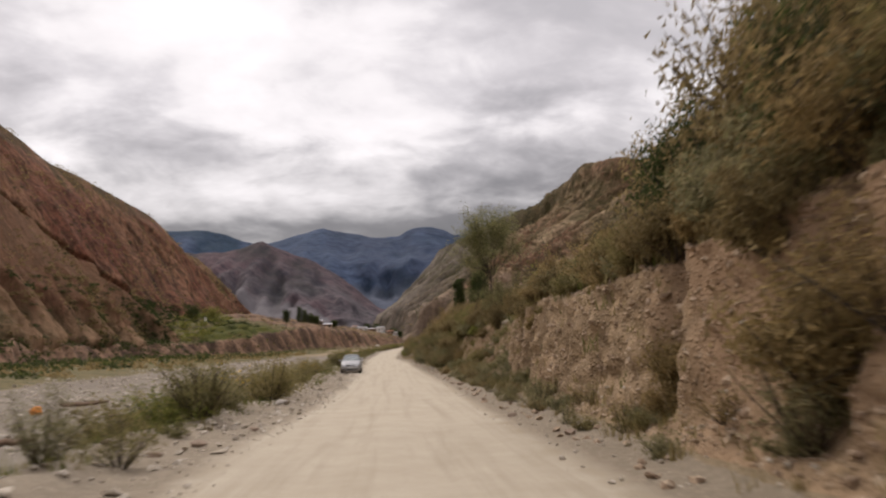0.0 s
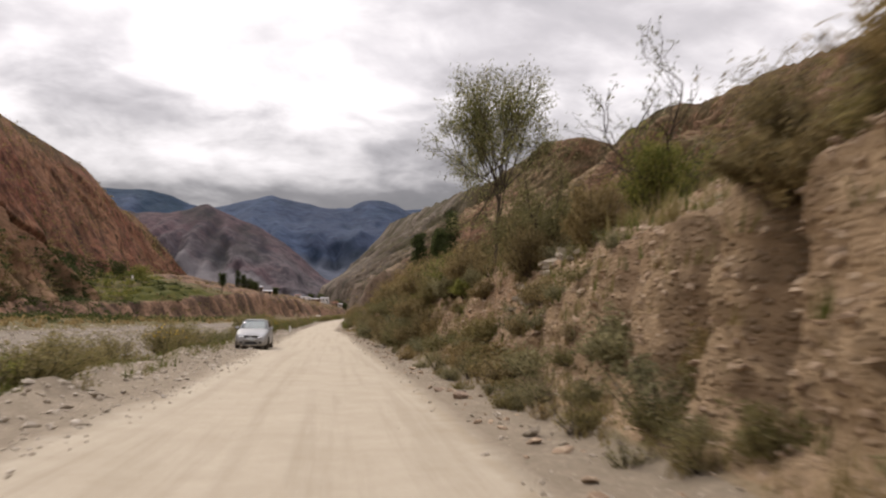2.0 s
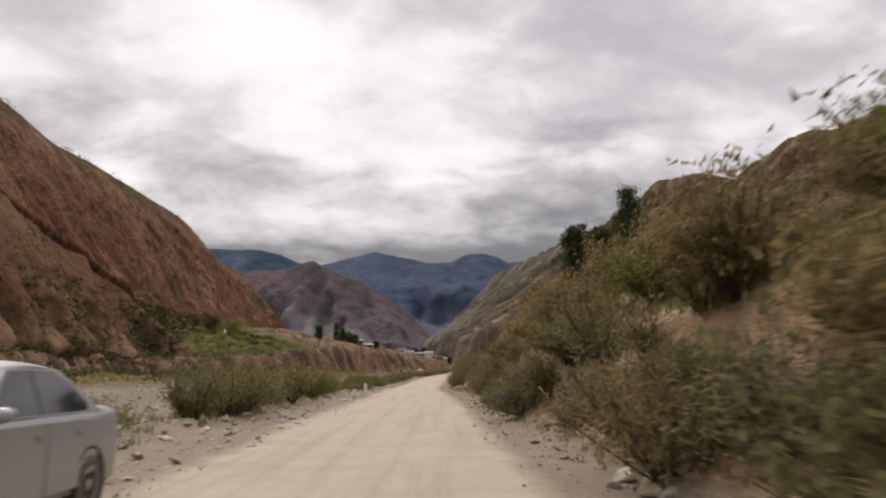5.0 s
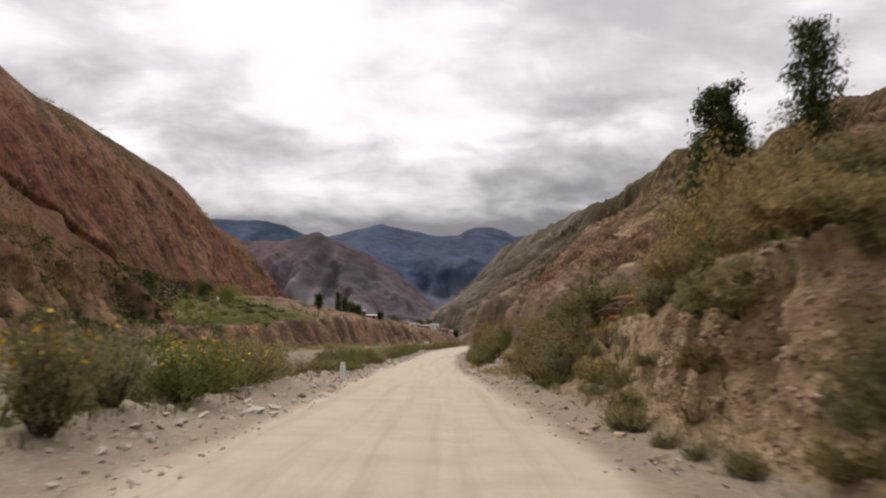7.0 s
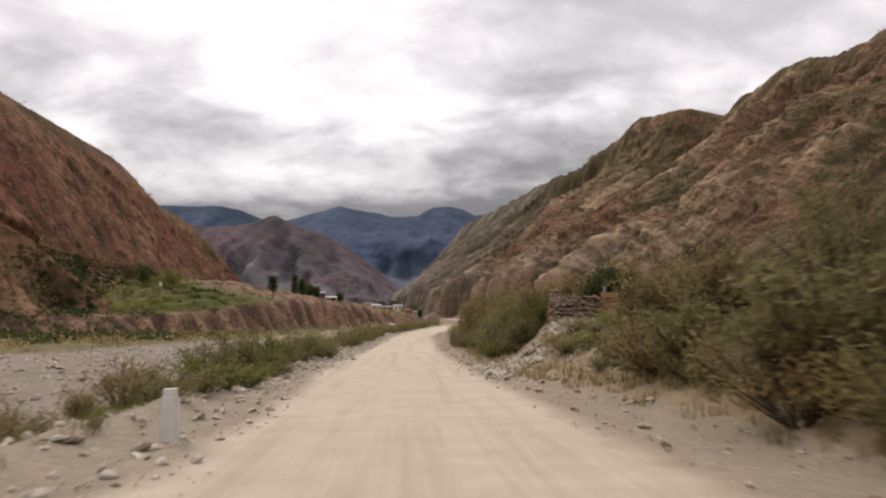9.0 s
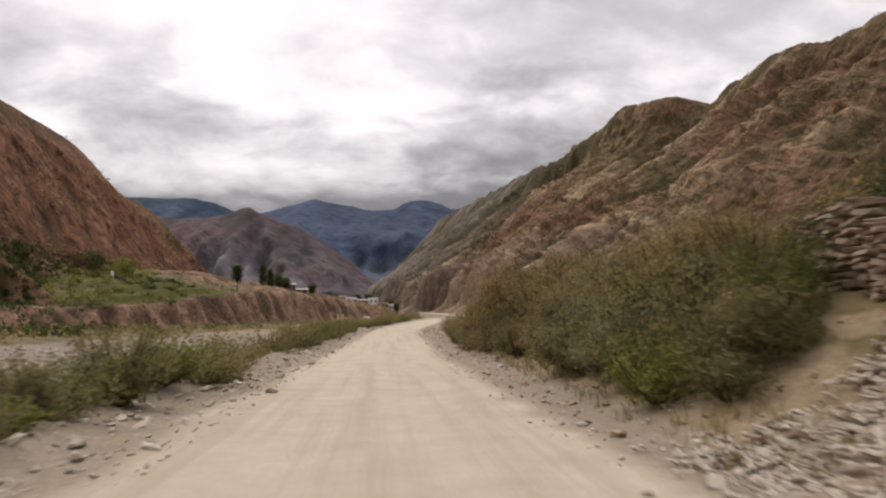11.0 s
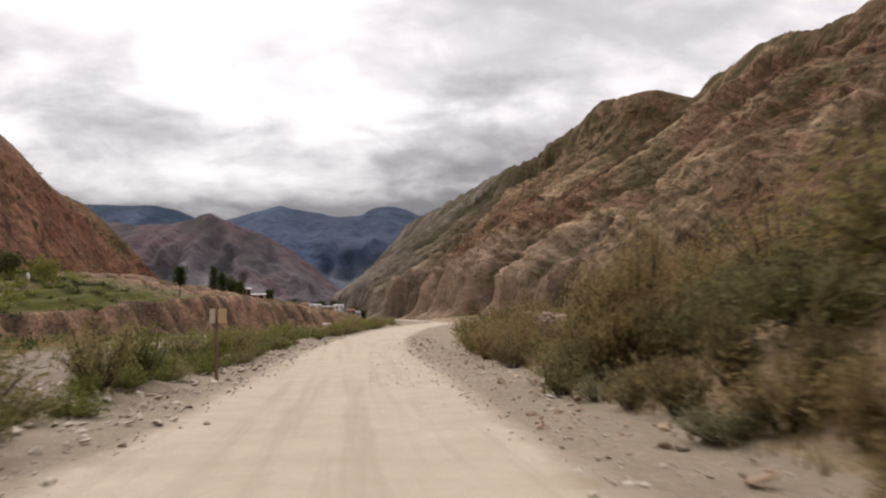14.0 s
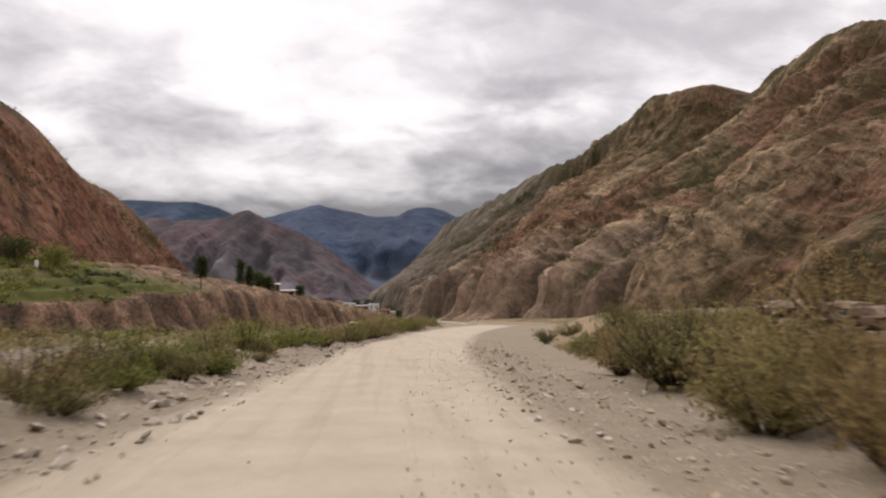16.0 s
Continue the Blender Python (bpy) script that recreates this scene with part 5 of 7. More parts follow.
# ---- grass ----
def grass(name, spots, mat, label, seed, h=0.28, blades=9):
    rng = np.random.default_rng(seed)
    out = []
    for x, y, z, s in spots:
        b = np.zeros((blades, 3, 3))
        root = np.array([x, y, z]) + rng.normal(size=(blades, 3)) * np.array([0.07, 0.07, 0.0]) * s
        az = rng.uniform(0, 6.28, blades)
        d = np.stack([np.cos(az), np.sin(az), 0 * az], 1)
        tip = root + d * rng.uniform(0.05, 0.6, (blades, 1)) * h * s + np.array([0, 0, 1]) * h * s * rng.uniform(0.5, 1.1, (blades, 1))
        side = np.stack([-np.sin(az), np.cos(az), 0 * az], 1) * 0.011 * s
        b[:, 0], b[:, 1], b[:, 2] = root - side, root + side, tip
        out.append(b.reshape(-1, 3))
    return tagged(new(name, loose_mesh(name, np.concatenate(out), mat)), label, "grass", kind="stuff")


def road_spots(n, y0, y1, xa, xb, s0, s1, seed):
    r = random.Random(seed)
    out = []
    for _ in range(n):
        y = r.uniform(y0, y1)
        x = float(road_x(y)) + (float(foot_off(y)) - 3.7 if xa > 0 else 0.0) + r.uniform(xa, xb)
        out.append((x, y, gz(x, y) - 0.02, r.uniform(s0, s1)))
    return out


M_STRAW = leaf_material("dry_grass_blades", (0.13, 0.105, 0.045), (0.22, 0.18, 0.085), (0.30, 0.26, 0.14))
M_GRASS = leaf_material("green_grass_blades", (0.06, 0.075, 0.018), (0.11, 0.125, 0.035), (0.18, 0.17, 0.07))
grass("weeds", [(x, y, z, s) for x, y, z, s in road_spots(420, 115, 127, 5.4, 9.5, 0.6, 1.4, 66)], M_GRASS, "green weeds over the bare bank below the fence", 66, 0.3, 11)
grass("verge_grass", road_spots(2600, 4, 225, -7.5, -4.2, 0.6, 1.3, 61), M_GRASS, "green grass tufts along the verge", 61)
grass("dry_verge_grass", road_spots(2000, 4, 225, -9.0, -4.1, 0.5, 1.2, 62), M_STRAW, "dry grass tufts along the verge", 62)
grass("bank_foot_grass", road_spots(2400, 2, 215, 3.7, 5.0, 0.5, 1.2, 63), M_STRAW, "dry grass tufts at the foot of the bank", 63)
grass("slope_grass", [q for q in road_spots(5200, 0, 215, 4.8, 11, 0.8, 2.0, 64) if not 115 < q[1] < 133], M_STRAW, "dry grass over the slope above the cut", 64)
grass("green_slope_grass", [q for q in road_spots(2600, 0, 215, 4.4, 10, 0.8, 1.9, 65) if not 121 < q[1] < 133], M_GRASS, "green grass over the slope above the cut", 65)


# ---- stones ----
def stone_mesh(name, seed, mat, flat=0.6, detail=1):
    r = random.Random(seed)
    bm = bmesh.new()
    bmesh.ops.create_icosphere(bm, subdivisions=detail, radius=0.5)
    ax = (r.uniform(0.8, 1.25), r.uniform(0.7, 1.1), flat * r.uniform(0.8, 1.2))
    for v in bm.verts:
        k = 1 + r.uniform(-0.22, 0.22)
        v.co = Vector((v.co.x * ax[0] * k, v.co.y * ax[1] * k, v.co.z * ax[2] * k))
    for _ in range(8):
        # broken faces
        n = Vector((r.gauss(0, 1), r.gauss(0, 1), r.gauss(0, 0.7))).normalized()
        d = r.uniform(0.24, 0.36) * (1 - (1 - flat) * abs(n.z))
        for v in bm.verts:
            over = v.co.dot(n) - d
            if over > 0:
                v.co -= n * over
    me = bpy.data.meshes.new(name)
    bm.to_mesh(me)
    bm.free()
    me.materials.append(mat)
    return me


ROCKS = [stone_mesh("stone", 100 + i, (M_STONE, M_BROWN, M_PALE)[i % 3], 0.62, 2) for i in range(9)]


def slab_mesh(name, seed, mat):
    """A flat broken stone with uneven corners and worn edges, one unit across."""
    r = random.Random(seed)
    bm = bmesh.new()
    bmesh.ops.create_cube(bm, size=1.0)
    for v in bm.verts:
        v.co = Vector((v.co.x * r.uniform(0.75, 1.1), v.co.y * r.uniform(0.7, 1.1), v.co.z * r.uniform(0.65, 1.0)))
    bmesh.ops.bevel(bm, geom=list(bm.edges), offset=0.09, segments=1, affect="EDGES")
    for v in bm.verts:
        v.co += Vector((r.uniform(-0.03, 0.03), r.uniform(-0.03, 0.03), r.uniform(-0.03, 0.03)))
    me = bpy.data.meshes.new(name)
    bm.to_mesh(me)
    bm.free()
    me.materials.append(mat)
    return me


SLABS = [slab_mesh("stone", 300 + i, (M_STONE, M_BROWN)[i % 2]) for i in range(10)]
M_RUBBLE = plain("pale_rubble", (0.26, 0.222, 0.172), (0.44, 0.385, 0.31), 6, 0.92)
PALE_SLABS = [slab_mesh("stone", 320 + i, M_RUBBLE) for i in range(6)] + SLABS[:2]
CHIPS = [stone_mesh("stone", 200 + i, M_STONE, 0.55, 1) for i in range(8)]


def chip_arrays():
    out = []
    for me in CHIPS:
        co = np.zeros(len(me.vertices) * 3)
        me.vertices.foreach_get("co", co)
        tri = np.zeros(len(me.polygons) * 3, int)
        me.polygons.foreach_get("vertices", tri)
        out.append(co.reshape(-1, 3)[tri])
    return out


CHIP_TRIS = chip_arrays()


def stone_stuff(name, spots, mat, label, category, seed, flat=1.0):
    """Many small stones (x, y, z, size) as one mesh."""
    rng = np.random.default_rng(seed)
    out = []
    for x, y, z, s in spots:
        c = CHIP_TRIS[rng.integers(len(CHIP_TRIS))]
        q = np.array(Euler(rng.uniform(-0.5, 0.5, 2).tolist() + [rng.uniform(0, 6.28)]).to_matrix())
        out.append((c * np.array([s * rng.uniform(0.8, 1.6), s, s * flat])) @ q.T + (x, y, z))
    me = loose_mesh(name, np.concatenate(out), mat)
    return tagged(new(name, me), label, category, kind="stuff")


def scattered(n, y0, y1, edge, far, s0, s1, seed, lift=0.15, power=1.0):
    """Stones that lie thickest near the offset edge and thin out towards far."""
    r = random.Random(seed)
    out = []
    for _ in range(n):
        y = r.uniform(y0, y1)
        x = float(road_x(y)) + edge + (far - edge) * r.random() ** power
        s = s0 + (s1 - s0) * r.random() ** 3
        out.append((x, y, gz(x, y) + s * lift, s))
    return out


def pebble_mat(name, a, b, c3):
    s = Nodes(name, 0.92, 0.15)
    n = s.noise(14, 4)
    return s.color(s.mix(s.math("MULTIPLY", n, 0.35), s.ramp(s.island(), (0.0, a), (0.5, b), (1.0, c3)), (0.27, 0.23, 0.18)))


M_PEBBLE = pebble_mat("verge_gravel", (0.31, 0.264, 0.205), (0.38, 0.326, 0.258), (0.54, 0.48, 0.41))
M_BANKST = pebble_mat("bank_stones", (0.19, 0.122, 0.080), (0.33, 0.230, 0.152), (0.46, 0.36, 0.26))
stone_stuff("verge_gravel", scattered(4200, 3, 225, -3.6, -2.2, 0.02, 0.10, 71, power=0.8) + scattered(3600, 3, 225, -3.0, -6.0, 0.03, 0.24, 72), M_PEBBLE, "grey and tan loose gravel along the verge", "gravel", 71)
stone_stuff("cut_foot_gravel", scattered(4400, 3, 225, 4.2, 2.2, 0.02, 0.13, 73, power=1.5), M_PEBBLE, "loose gravel and clods below the cut", "gravel", 73)
stone_stuff("verge_rubble", scattered(2300, 3, 225, -2.5, -5.0, 0.07, 0.34, 77, 0.1), M_PEBBLE, "angular grey rubble along the road edge", "stones", 77, 0.7)
stone_stuff("cut_foot_rubble", scattered(900, 3, 215, 4.2, 2.7, 0.07, 0.32, 78, 0.1), M_BANKST, "brown stones fallen from the cut", "stones", 78, 0.7)
stone_stuff("road_gravel", scattered(1500, 2, 230, -2.4, 2.3, 0.012, 0.04, 74), M_PEBBLE, "fine scattered stones on the dirt road", "gravel", 74)
M_ROADST = pebble_mat("road_gravel", (0.33, 0.285, 0.225), (0.43, 0.375, 0.305), (0.58, 0.52, 0.45))
stone_stuff("road_end_gravel", scattered(2600, 174, 215, 0.4, 5.0, 0.02, 0.09, 75) + scattered(420, 174, 212, 2.2, 5.2, 0.06, 0.22, 79, 0.1) + scattered(900, 120, 176, 2.0, 3.6, 0.03, 0.14, 80, 0.1), M_ROADST, "loose stones on the widened road shoulder", "gravel", 75, 0.55)
stone_stuff("river_stones", scattered(4200, 8, 190, -7, -30, 0.08, 0.60, 76, 0.1), M_PEBBLE, "grey stones strewn over the river bed", "stones", 76)


def bank_spots(n, y0, y1, seed):
    """Places on the steep cut face."""
    r = random.Random(seed)
    first = int(np.argmin(np.abs(GX[np.searchsorted(GY, 10)] - (float(road_x(10)) + float(foot_off(10))))))
    out = []
    for _ in range(n):
        y = r.uniform(y0, y1)
        j = int(np.searchsorted(GY, y))
        i = first + int(4 + 32 * r.random())
        s = 0.05 + 0.19 * r.random() ** 3
        out.append((GX[j, i] + 0.02, GY[j] + r.uniform(-0.15, 0.15), GZ[j, i] + r.uniform(-0.04, 0.04), s))
    return out


stone_stuff("embedded_stones", bank_spots(9500, 0, 62, 81) + bank_spots(2600, 84, 96, 82), M_BANKST, "stones set in the layered earth of the cut", "stones", 81)
stone_stuff("slope_stones", [(x, y, z + 0.03, 0.06 + 0.30 * s_**3) for x, y, z, s_ in ground_spots(2600, 4.6, 9.5, 34, 56, 0.0, 1.0, 84)], M_BANKST, "brown stones strewn over the earth slope", "stones", 84, 0.7)
stone_stuff("low_bank_stones", bank_spots(1500, 100, 200, 83), M_BANKST, "stones in the low bank", "stones", 83)


def boulder(x, y, size, k, label, sink=0.28, group="loose stones"):
    ob = new("stone", ROCKS[k % 9])
    ob.matrix_world = Matrix.LocRotScale((x, y, gz(x, y) + size * 0.21 - size * sink * 0.45), Euler((prng.uniform(-0.3, 0.3), prng.uniform(-0.3, 0.3), prng.uniform(0, 6.28))), (size * 1.15, size * prng.uniform(0.8, 1.1), size * 0.7))
    return tagged(ob, label, "stone", group)


PALE, GREY, EARTH = "pale angular stone lying on the gravel verge", "grey angular stone lying on the gravel verge", "brown stone fallen from the earth cut"
for x, y, sz, k, lb in [
    (-3.6, 27.4, 0.72, 2, "large pale stone among the verge shrubs"), (-3.3, 94.6, 0.5, 2, PALE), (-3.05, 97.5, 0.26, 5, PALE), (-4.4, 160.4, 0.5, 8, PALE), (-2.9, 32.6, 0.24, 0, GREY), (-3.2, 36.0, 0.3, 3, GREY), (-3.6, 28.4, 0.34, 1, GREY),
    (-3.3, 14.2, 0.28, 4, GREY), (-3.7, 13.0, 0.36, 1, GREY), (-2.9, 17.5, 0.2, 7, GREY), (-3.4, 22.0, 0.3, 6, GREY), (3.5, 64.9, 0.42, 2, PALE), (3.8, 66.2, 0.34, 5, PALE),
    (3.6, 67.6, 0.5, 8, PALE), (4.1, 68.3, 0.38, 2, PALE), (3.3, 66.9, 0.24, 0, GREY), (3.4, 38.4, 0.45, 1, EARTH), (3.6, 39.3, 0.36, 0, EARTH), (3.2, 40.2, 0.26, 4, EARTH),
    (3.5, 33.2, 0.34, 3, EARTH), (3.1, 26.5, 0.3, 1, EARTH), (2.9, 19.0, 0.26, 7, EARTH), (3.2, 14.2, 0.3, 4, EARTH), (-3.3, 139.6, 0.3, 0, GREY), (-3.7, 144.2, 0.34, 3, GREY),
    (-3.4, 150.5, 0.3, 6, GREY), (-2.6, 168.4, 0.16, 1, GREY), (-3.1, 183.6, 0.24, 2, PALE), (-3.5, 186.4, 0.3, 3, GREY), (-3.4, 190.8, 0.32, 0, GREY), (-4.6, 201.6, 0.8, 3, "grey boulder among the verge shrubs"),
    (-3.7, 198.2, 0.34, 2, PALE), (2.5, 146.9, 0.3, 5, PALE), (1.6, 133.8, 0.24, 2, PALE), (2.9, 150.2, 0.26, 0, GREY), (3.1, 170.3, 0.3, 2, PALE), (3.0, 164.5, 0.26, 3, GREY), (2.2, 189.3, 0.22, 5, PALE),
    (5.7, 34.5, 0.26, 2, "pale stone slab on the edge of the cut"), (5.9, 33.7, 0.22, 5, "pale stone slab on the edge of the cut"), (5.3, 150.3, 0.45, 8, "pale stone on the low bank"),
    (-4.75, 99.0, 0.42, 2, "pale boulder on the gravel verge"), (-4.3, 97.6, 0.22, 4, "pale boulder on the gravel verge"),
    (-14.5, 38.0, 0.8, 3, "grey boulder on the river bed"), (-12.2, 33.0, 0.7, 0, "grey boulder on the river bed"), (-17.0, 47.0, 0.9, 6, "grey boulder on the river bed"), (-11.0, 57.0, 0.6, 3, "grey boulder on the river bed"),
]:
    boulder(x, y, sz, k, lb)
r_ = random.Random(9)
for _ in range(34):
    x_, y_, s_ = 6.2 + r_.uniform(-0.6, 0.9), r_.uniform(41.8, 44.6), r_.uniform(0.15, 0.40)
    ob_ = new("stone", SLABS[r_.choice([0, 2, 4, 6, 8])])
    ob_.matrix_world = Matrix.LocRotScale((x_, y_, gz(x_, y_) + s_ * 0.10), Euler((r_.uniform(-0.35, 0.35), r_.uniform(-0.35, 0.35), r_.uniform(0, 6.28))), (s_ * 1.3, s_, s_ * 0.4))
    tagged(ob_, "flat grey stone slab in a heap above the cut", "stone", "stone heap above the cut")


# ---- dry stone wall, rubble, plank fence ----
def stone_wall(name, x0, y0, x1, y1, courses, hs, seed, label, thick=0.4, limit=300, ragged=0.0, level=False):
    e = new(name, None)
    r = random.Random(seed)
    length = math.hypot(x1 - x0, y1 - y0)
    ang = math.atan2(y1 - y0, x1 - x0)
    e.location = (x0, y0, gz(x0, y0))
    n = 0
    base = max(gz(x0, y0), gz(x1, y1)) if level else 0.0
    for c in range(-6 if level else 0, courses):
        d = r.uniform(-0.1, 0.0) + ragged * max(c, 0)
        while d < length and n < limit:
            w = r.uniform(0.13, 0.36) if level else r.uniform(0.16, 0.44)
            px, py = x0 + math.cos(ang) * (d + w / 2), y0 + math.sin(ang) * (d + w / 2)
            ground_z = gz(px, py)
            zz = (base if level else ground_z) + hs * (c + 0.45) - e.location.z
            if zz + e.location.z < ground_z - 0.04:
                d += w
                continue
            ob = new("stone", SLABS[r.choice([1, 3, 5, 7, 9, 1, 5, 0, 4])])
            ob.parent = e
            ob.matrix_basis = Matrix.LocRotScale((px - x0 + r.uniform(-0.04, 0.04), py - y0 + r.uniform(-0.09, 0.09), zz + r.uniform(-0.02, 0.02)), Euler((r.uniform(-0.15, 0.15), r.uniform(-0.18, 0.18), ang + r.uniform(-0.3, 0.3))), (w * 1.05, thick * r.uniform(0.8, 1.1), hs * r.uniform(0.95, 1.2)))
            d += w
            n += 1
    return tagged(e, label, "wall")


stone_wall("dry_stone_wall", 4.85, 131.6, 6.62, 131.5, 13, 0.073, 3, "ruined dry stone wall of dark flat stones", 0.45, ragged=0.03, level=True)
stone_wall("dry_stone_wall", 4.95, 131.9, 5.7, 135.2, 11, 0.08, 4, "ruined dry stone side wall, half fallen", 0.4, ragged=0.1, level=True)
stone_wall("retaining_wall", 5.4, 175.6, 7.6, 193.0, 5, 0.15, 6, "low dry stone retaining wall of dark stones", 0.45, 260)
stone_wall("retaining_wall", 4.9, 158.2, 6.0, 163.5, 4, 0.16, 7, "short dry stone wall half hidden by shrubs", 0.4, 120)


def rubble():
    e = new("rubble_heap", None)
    e.location = (3.4, 130.6, gz(3.4, 130.6))
    r = random.Random(17)
    spots = []
    while len(spots) < 5200:
        u, v = r.random(), r.random()
        fx, fy = 1.45 + 0.7 * r.random(), 132.0 - 7.4 * v ** 0.8 - 1.6 * r.random() ** 3
        ax, ay = 4.9 + 0.8 * r.random() ** 3, 131.5 - 1.3 * v - 1.4 * r.random() ** 2
        k = u**0.85
        x, y = fx + (ax - fx) * k, fy + (ay - fy) * k
        spots.append((x, y))
    big = spots[:290]
    spots += [(3.8 + 3.0 * r.random() ** 1.6, 124.2 + 7.0 * r.random()) for _ in range(550)]
    for x, y in big:
        s = r.uniform(0.09, 0.20)
        ob = new("stone", PALE_SLABS[r.randrange(8)])
        ob.parent = e
        ob.matrix_basis = Matrix.LocRotScale(Vector((x, y, gz(x, y) + s * 0.22)) - e.location, Euler((r.uniform(-0.5, 0.5), r.uniform(-0.5, 0.5), r.uniform(0, 6.28))), (s * 1.6, s * 1.1, s * 0.42))
    tagged(e, "fallen heap of pale flat stones below the wall", "rubble")
    stone_stuff("rubble_chips", [(x, y, gz(x, y) + 0.05, r.uniform(0.06, 0.15)) for x, y in spots[290:]], M_PEBBLE, "small broken stones of the fallen heap", "rubble", 18, 0.7)


rubble()

M_WOOD = plain("weathered_wood", (0.23, 0.125, 0.062), (0.40, 0.235, 0.125), 9, 0.85, stretch=(1, 12, 12))
M_WOOD2 = plain("grey_wood", (0.13, 0.105, 0.085), (0.30, 0.255, 0.21), 9, 0.88, stretch=(1, 12, 12))
M_RED = plain("red_cloth", (0.30, 0.045, 0.03), (0.42, 0.09, 0.06), 9, 0.9)


def board_mesh(name, lx, ly, lz, mat, seed, taper=0.03):
    """A sawn board along x, with slightly worn corners and a slight bow."""
    r = random.Random(seed)
    bm = bmesh.new()
    bmesh.ops.create_cube(bm, size=1.0)
    bmesh.ops.subdivide_edges(bm, edges=[g for g in bm.edges if abs(g.verts[0].co.x - g.verts[1].co.x) > 0.5], cuts=5)
    bow = r.uniform(-1, 1) * 0.02
    for v in bm.verts:
        v.co = Vector((v.co.x * lx, v.co.y * ly * (1 + r.uniform(-taper, taper)), v.co.z * lz * (1 + r.uniform(-taper, taper)) + bow * (1 - (2 * v.co.x) ** 2) * lx))
    bmesh.ops.bevel(bm, geom=list(bm.edges), offset=min(ly, lz) * 0.08, segments=1, affect="EDGES")
    me = bpy.data.meshes.new(name)
    bm.to_mesh(me)
    bm.free()
    me.materials.append(mat)
    return me


def log_mesh(name, p0, p1, radius, mat, seed):
    r = random.Random(seed)
    verts, faces = [], []
    p0, p1 = np.array(p0, float), np.array(p1, float)
    t = np.linspace(0, 1, 7)
    path = [p0 + (p1 - p0) * k + np.array([r.uniform(-1, 1), r.uniform(-1, 1), r.uniform(-1, 1)]) * radius * 0.5 for k in t]
    tube(path, [radius * (1.1 - 0.3 * k) * r.uniform(0.9, 1.1) for k in t], 7, verts, faces)
    n = len(verts)
    faces.append(tuple(range(6, -1, -1)))
    faces.append(tuple(range(n - 7, n)))
    return mesh_from(name, verts, faces, mat, True)


def plank_fence():
    e = new("plank_fence", None)
    e.location = (6.72, 131.5, gz(6.72, 131.5) + 0.12)
    for i in range(7):
        ob = mesh_part("plank", board_mesh("plank", 3.6, 0.035, 0.105, M_WOOD, 30 + i), e)
        ob.matrix_basis = pose(1.75 + 0.05 * (i % 2), -0.05 * (i % 2), 0.12 + i * 0.136, 0, -2.0 + 0.5 * (i % 3), 4)
    for k, px in enumerate((0.15, 1.9, 3.4)):
        ob = mesh_part("post", log_mesh("post", (px, 0.09, -0.3), (px + 0.03, 0.09 + px * 0.06, 1.15), 0.06, M_WOOD2, 40 + k), e, "grey round fence post")
    return tagged(e, "fence of reddish horizontal planks beside the stone wall", "fence")


plank_fence()


M_LOG = plain("dark_weathered_timber", (0.085, 0.055, 0.038), (0.21, 0.135, 0.09), 9, 0.88, stretch=(1, 12, 12))


def bent_log(length, radius, mat, seed):
    """A crooked length of timber with a tapered, broken end."""
    r = random.Random(seed)
    verts, faces, path = [], [], []
    for i in range(7):
        path.append((length * (i / 6 - 0.5), r.uniform(-0.05, 0.05) * length * 0.6, r.uniform(-0.03, 0.03) * length + 0.10 * length * math.sin(i / 6 * math.pi)))
    tube(path, [radius * k * r.uniform(0.85, 1.15) for k in (0.75, 1.0, 1.0, 0.92, 0.8, 0.7, 0.45)], 7, verts, faces)
    faces += [tuple(range(6, -1, -1)), tuple(range(42, 49))]
    return mesh_from("log", verts, faces, mat, True)


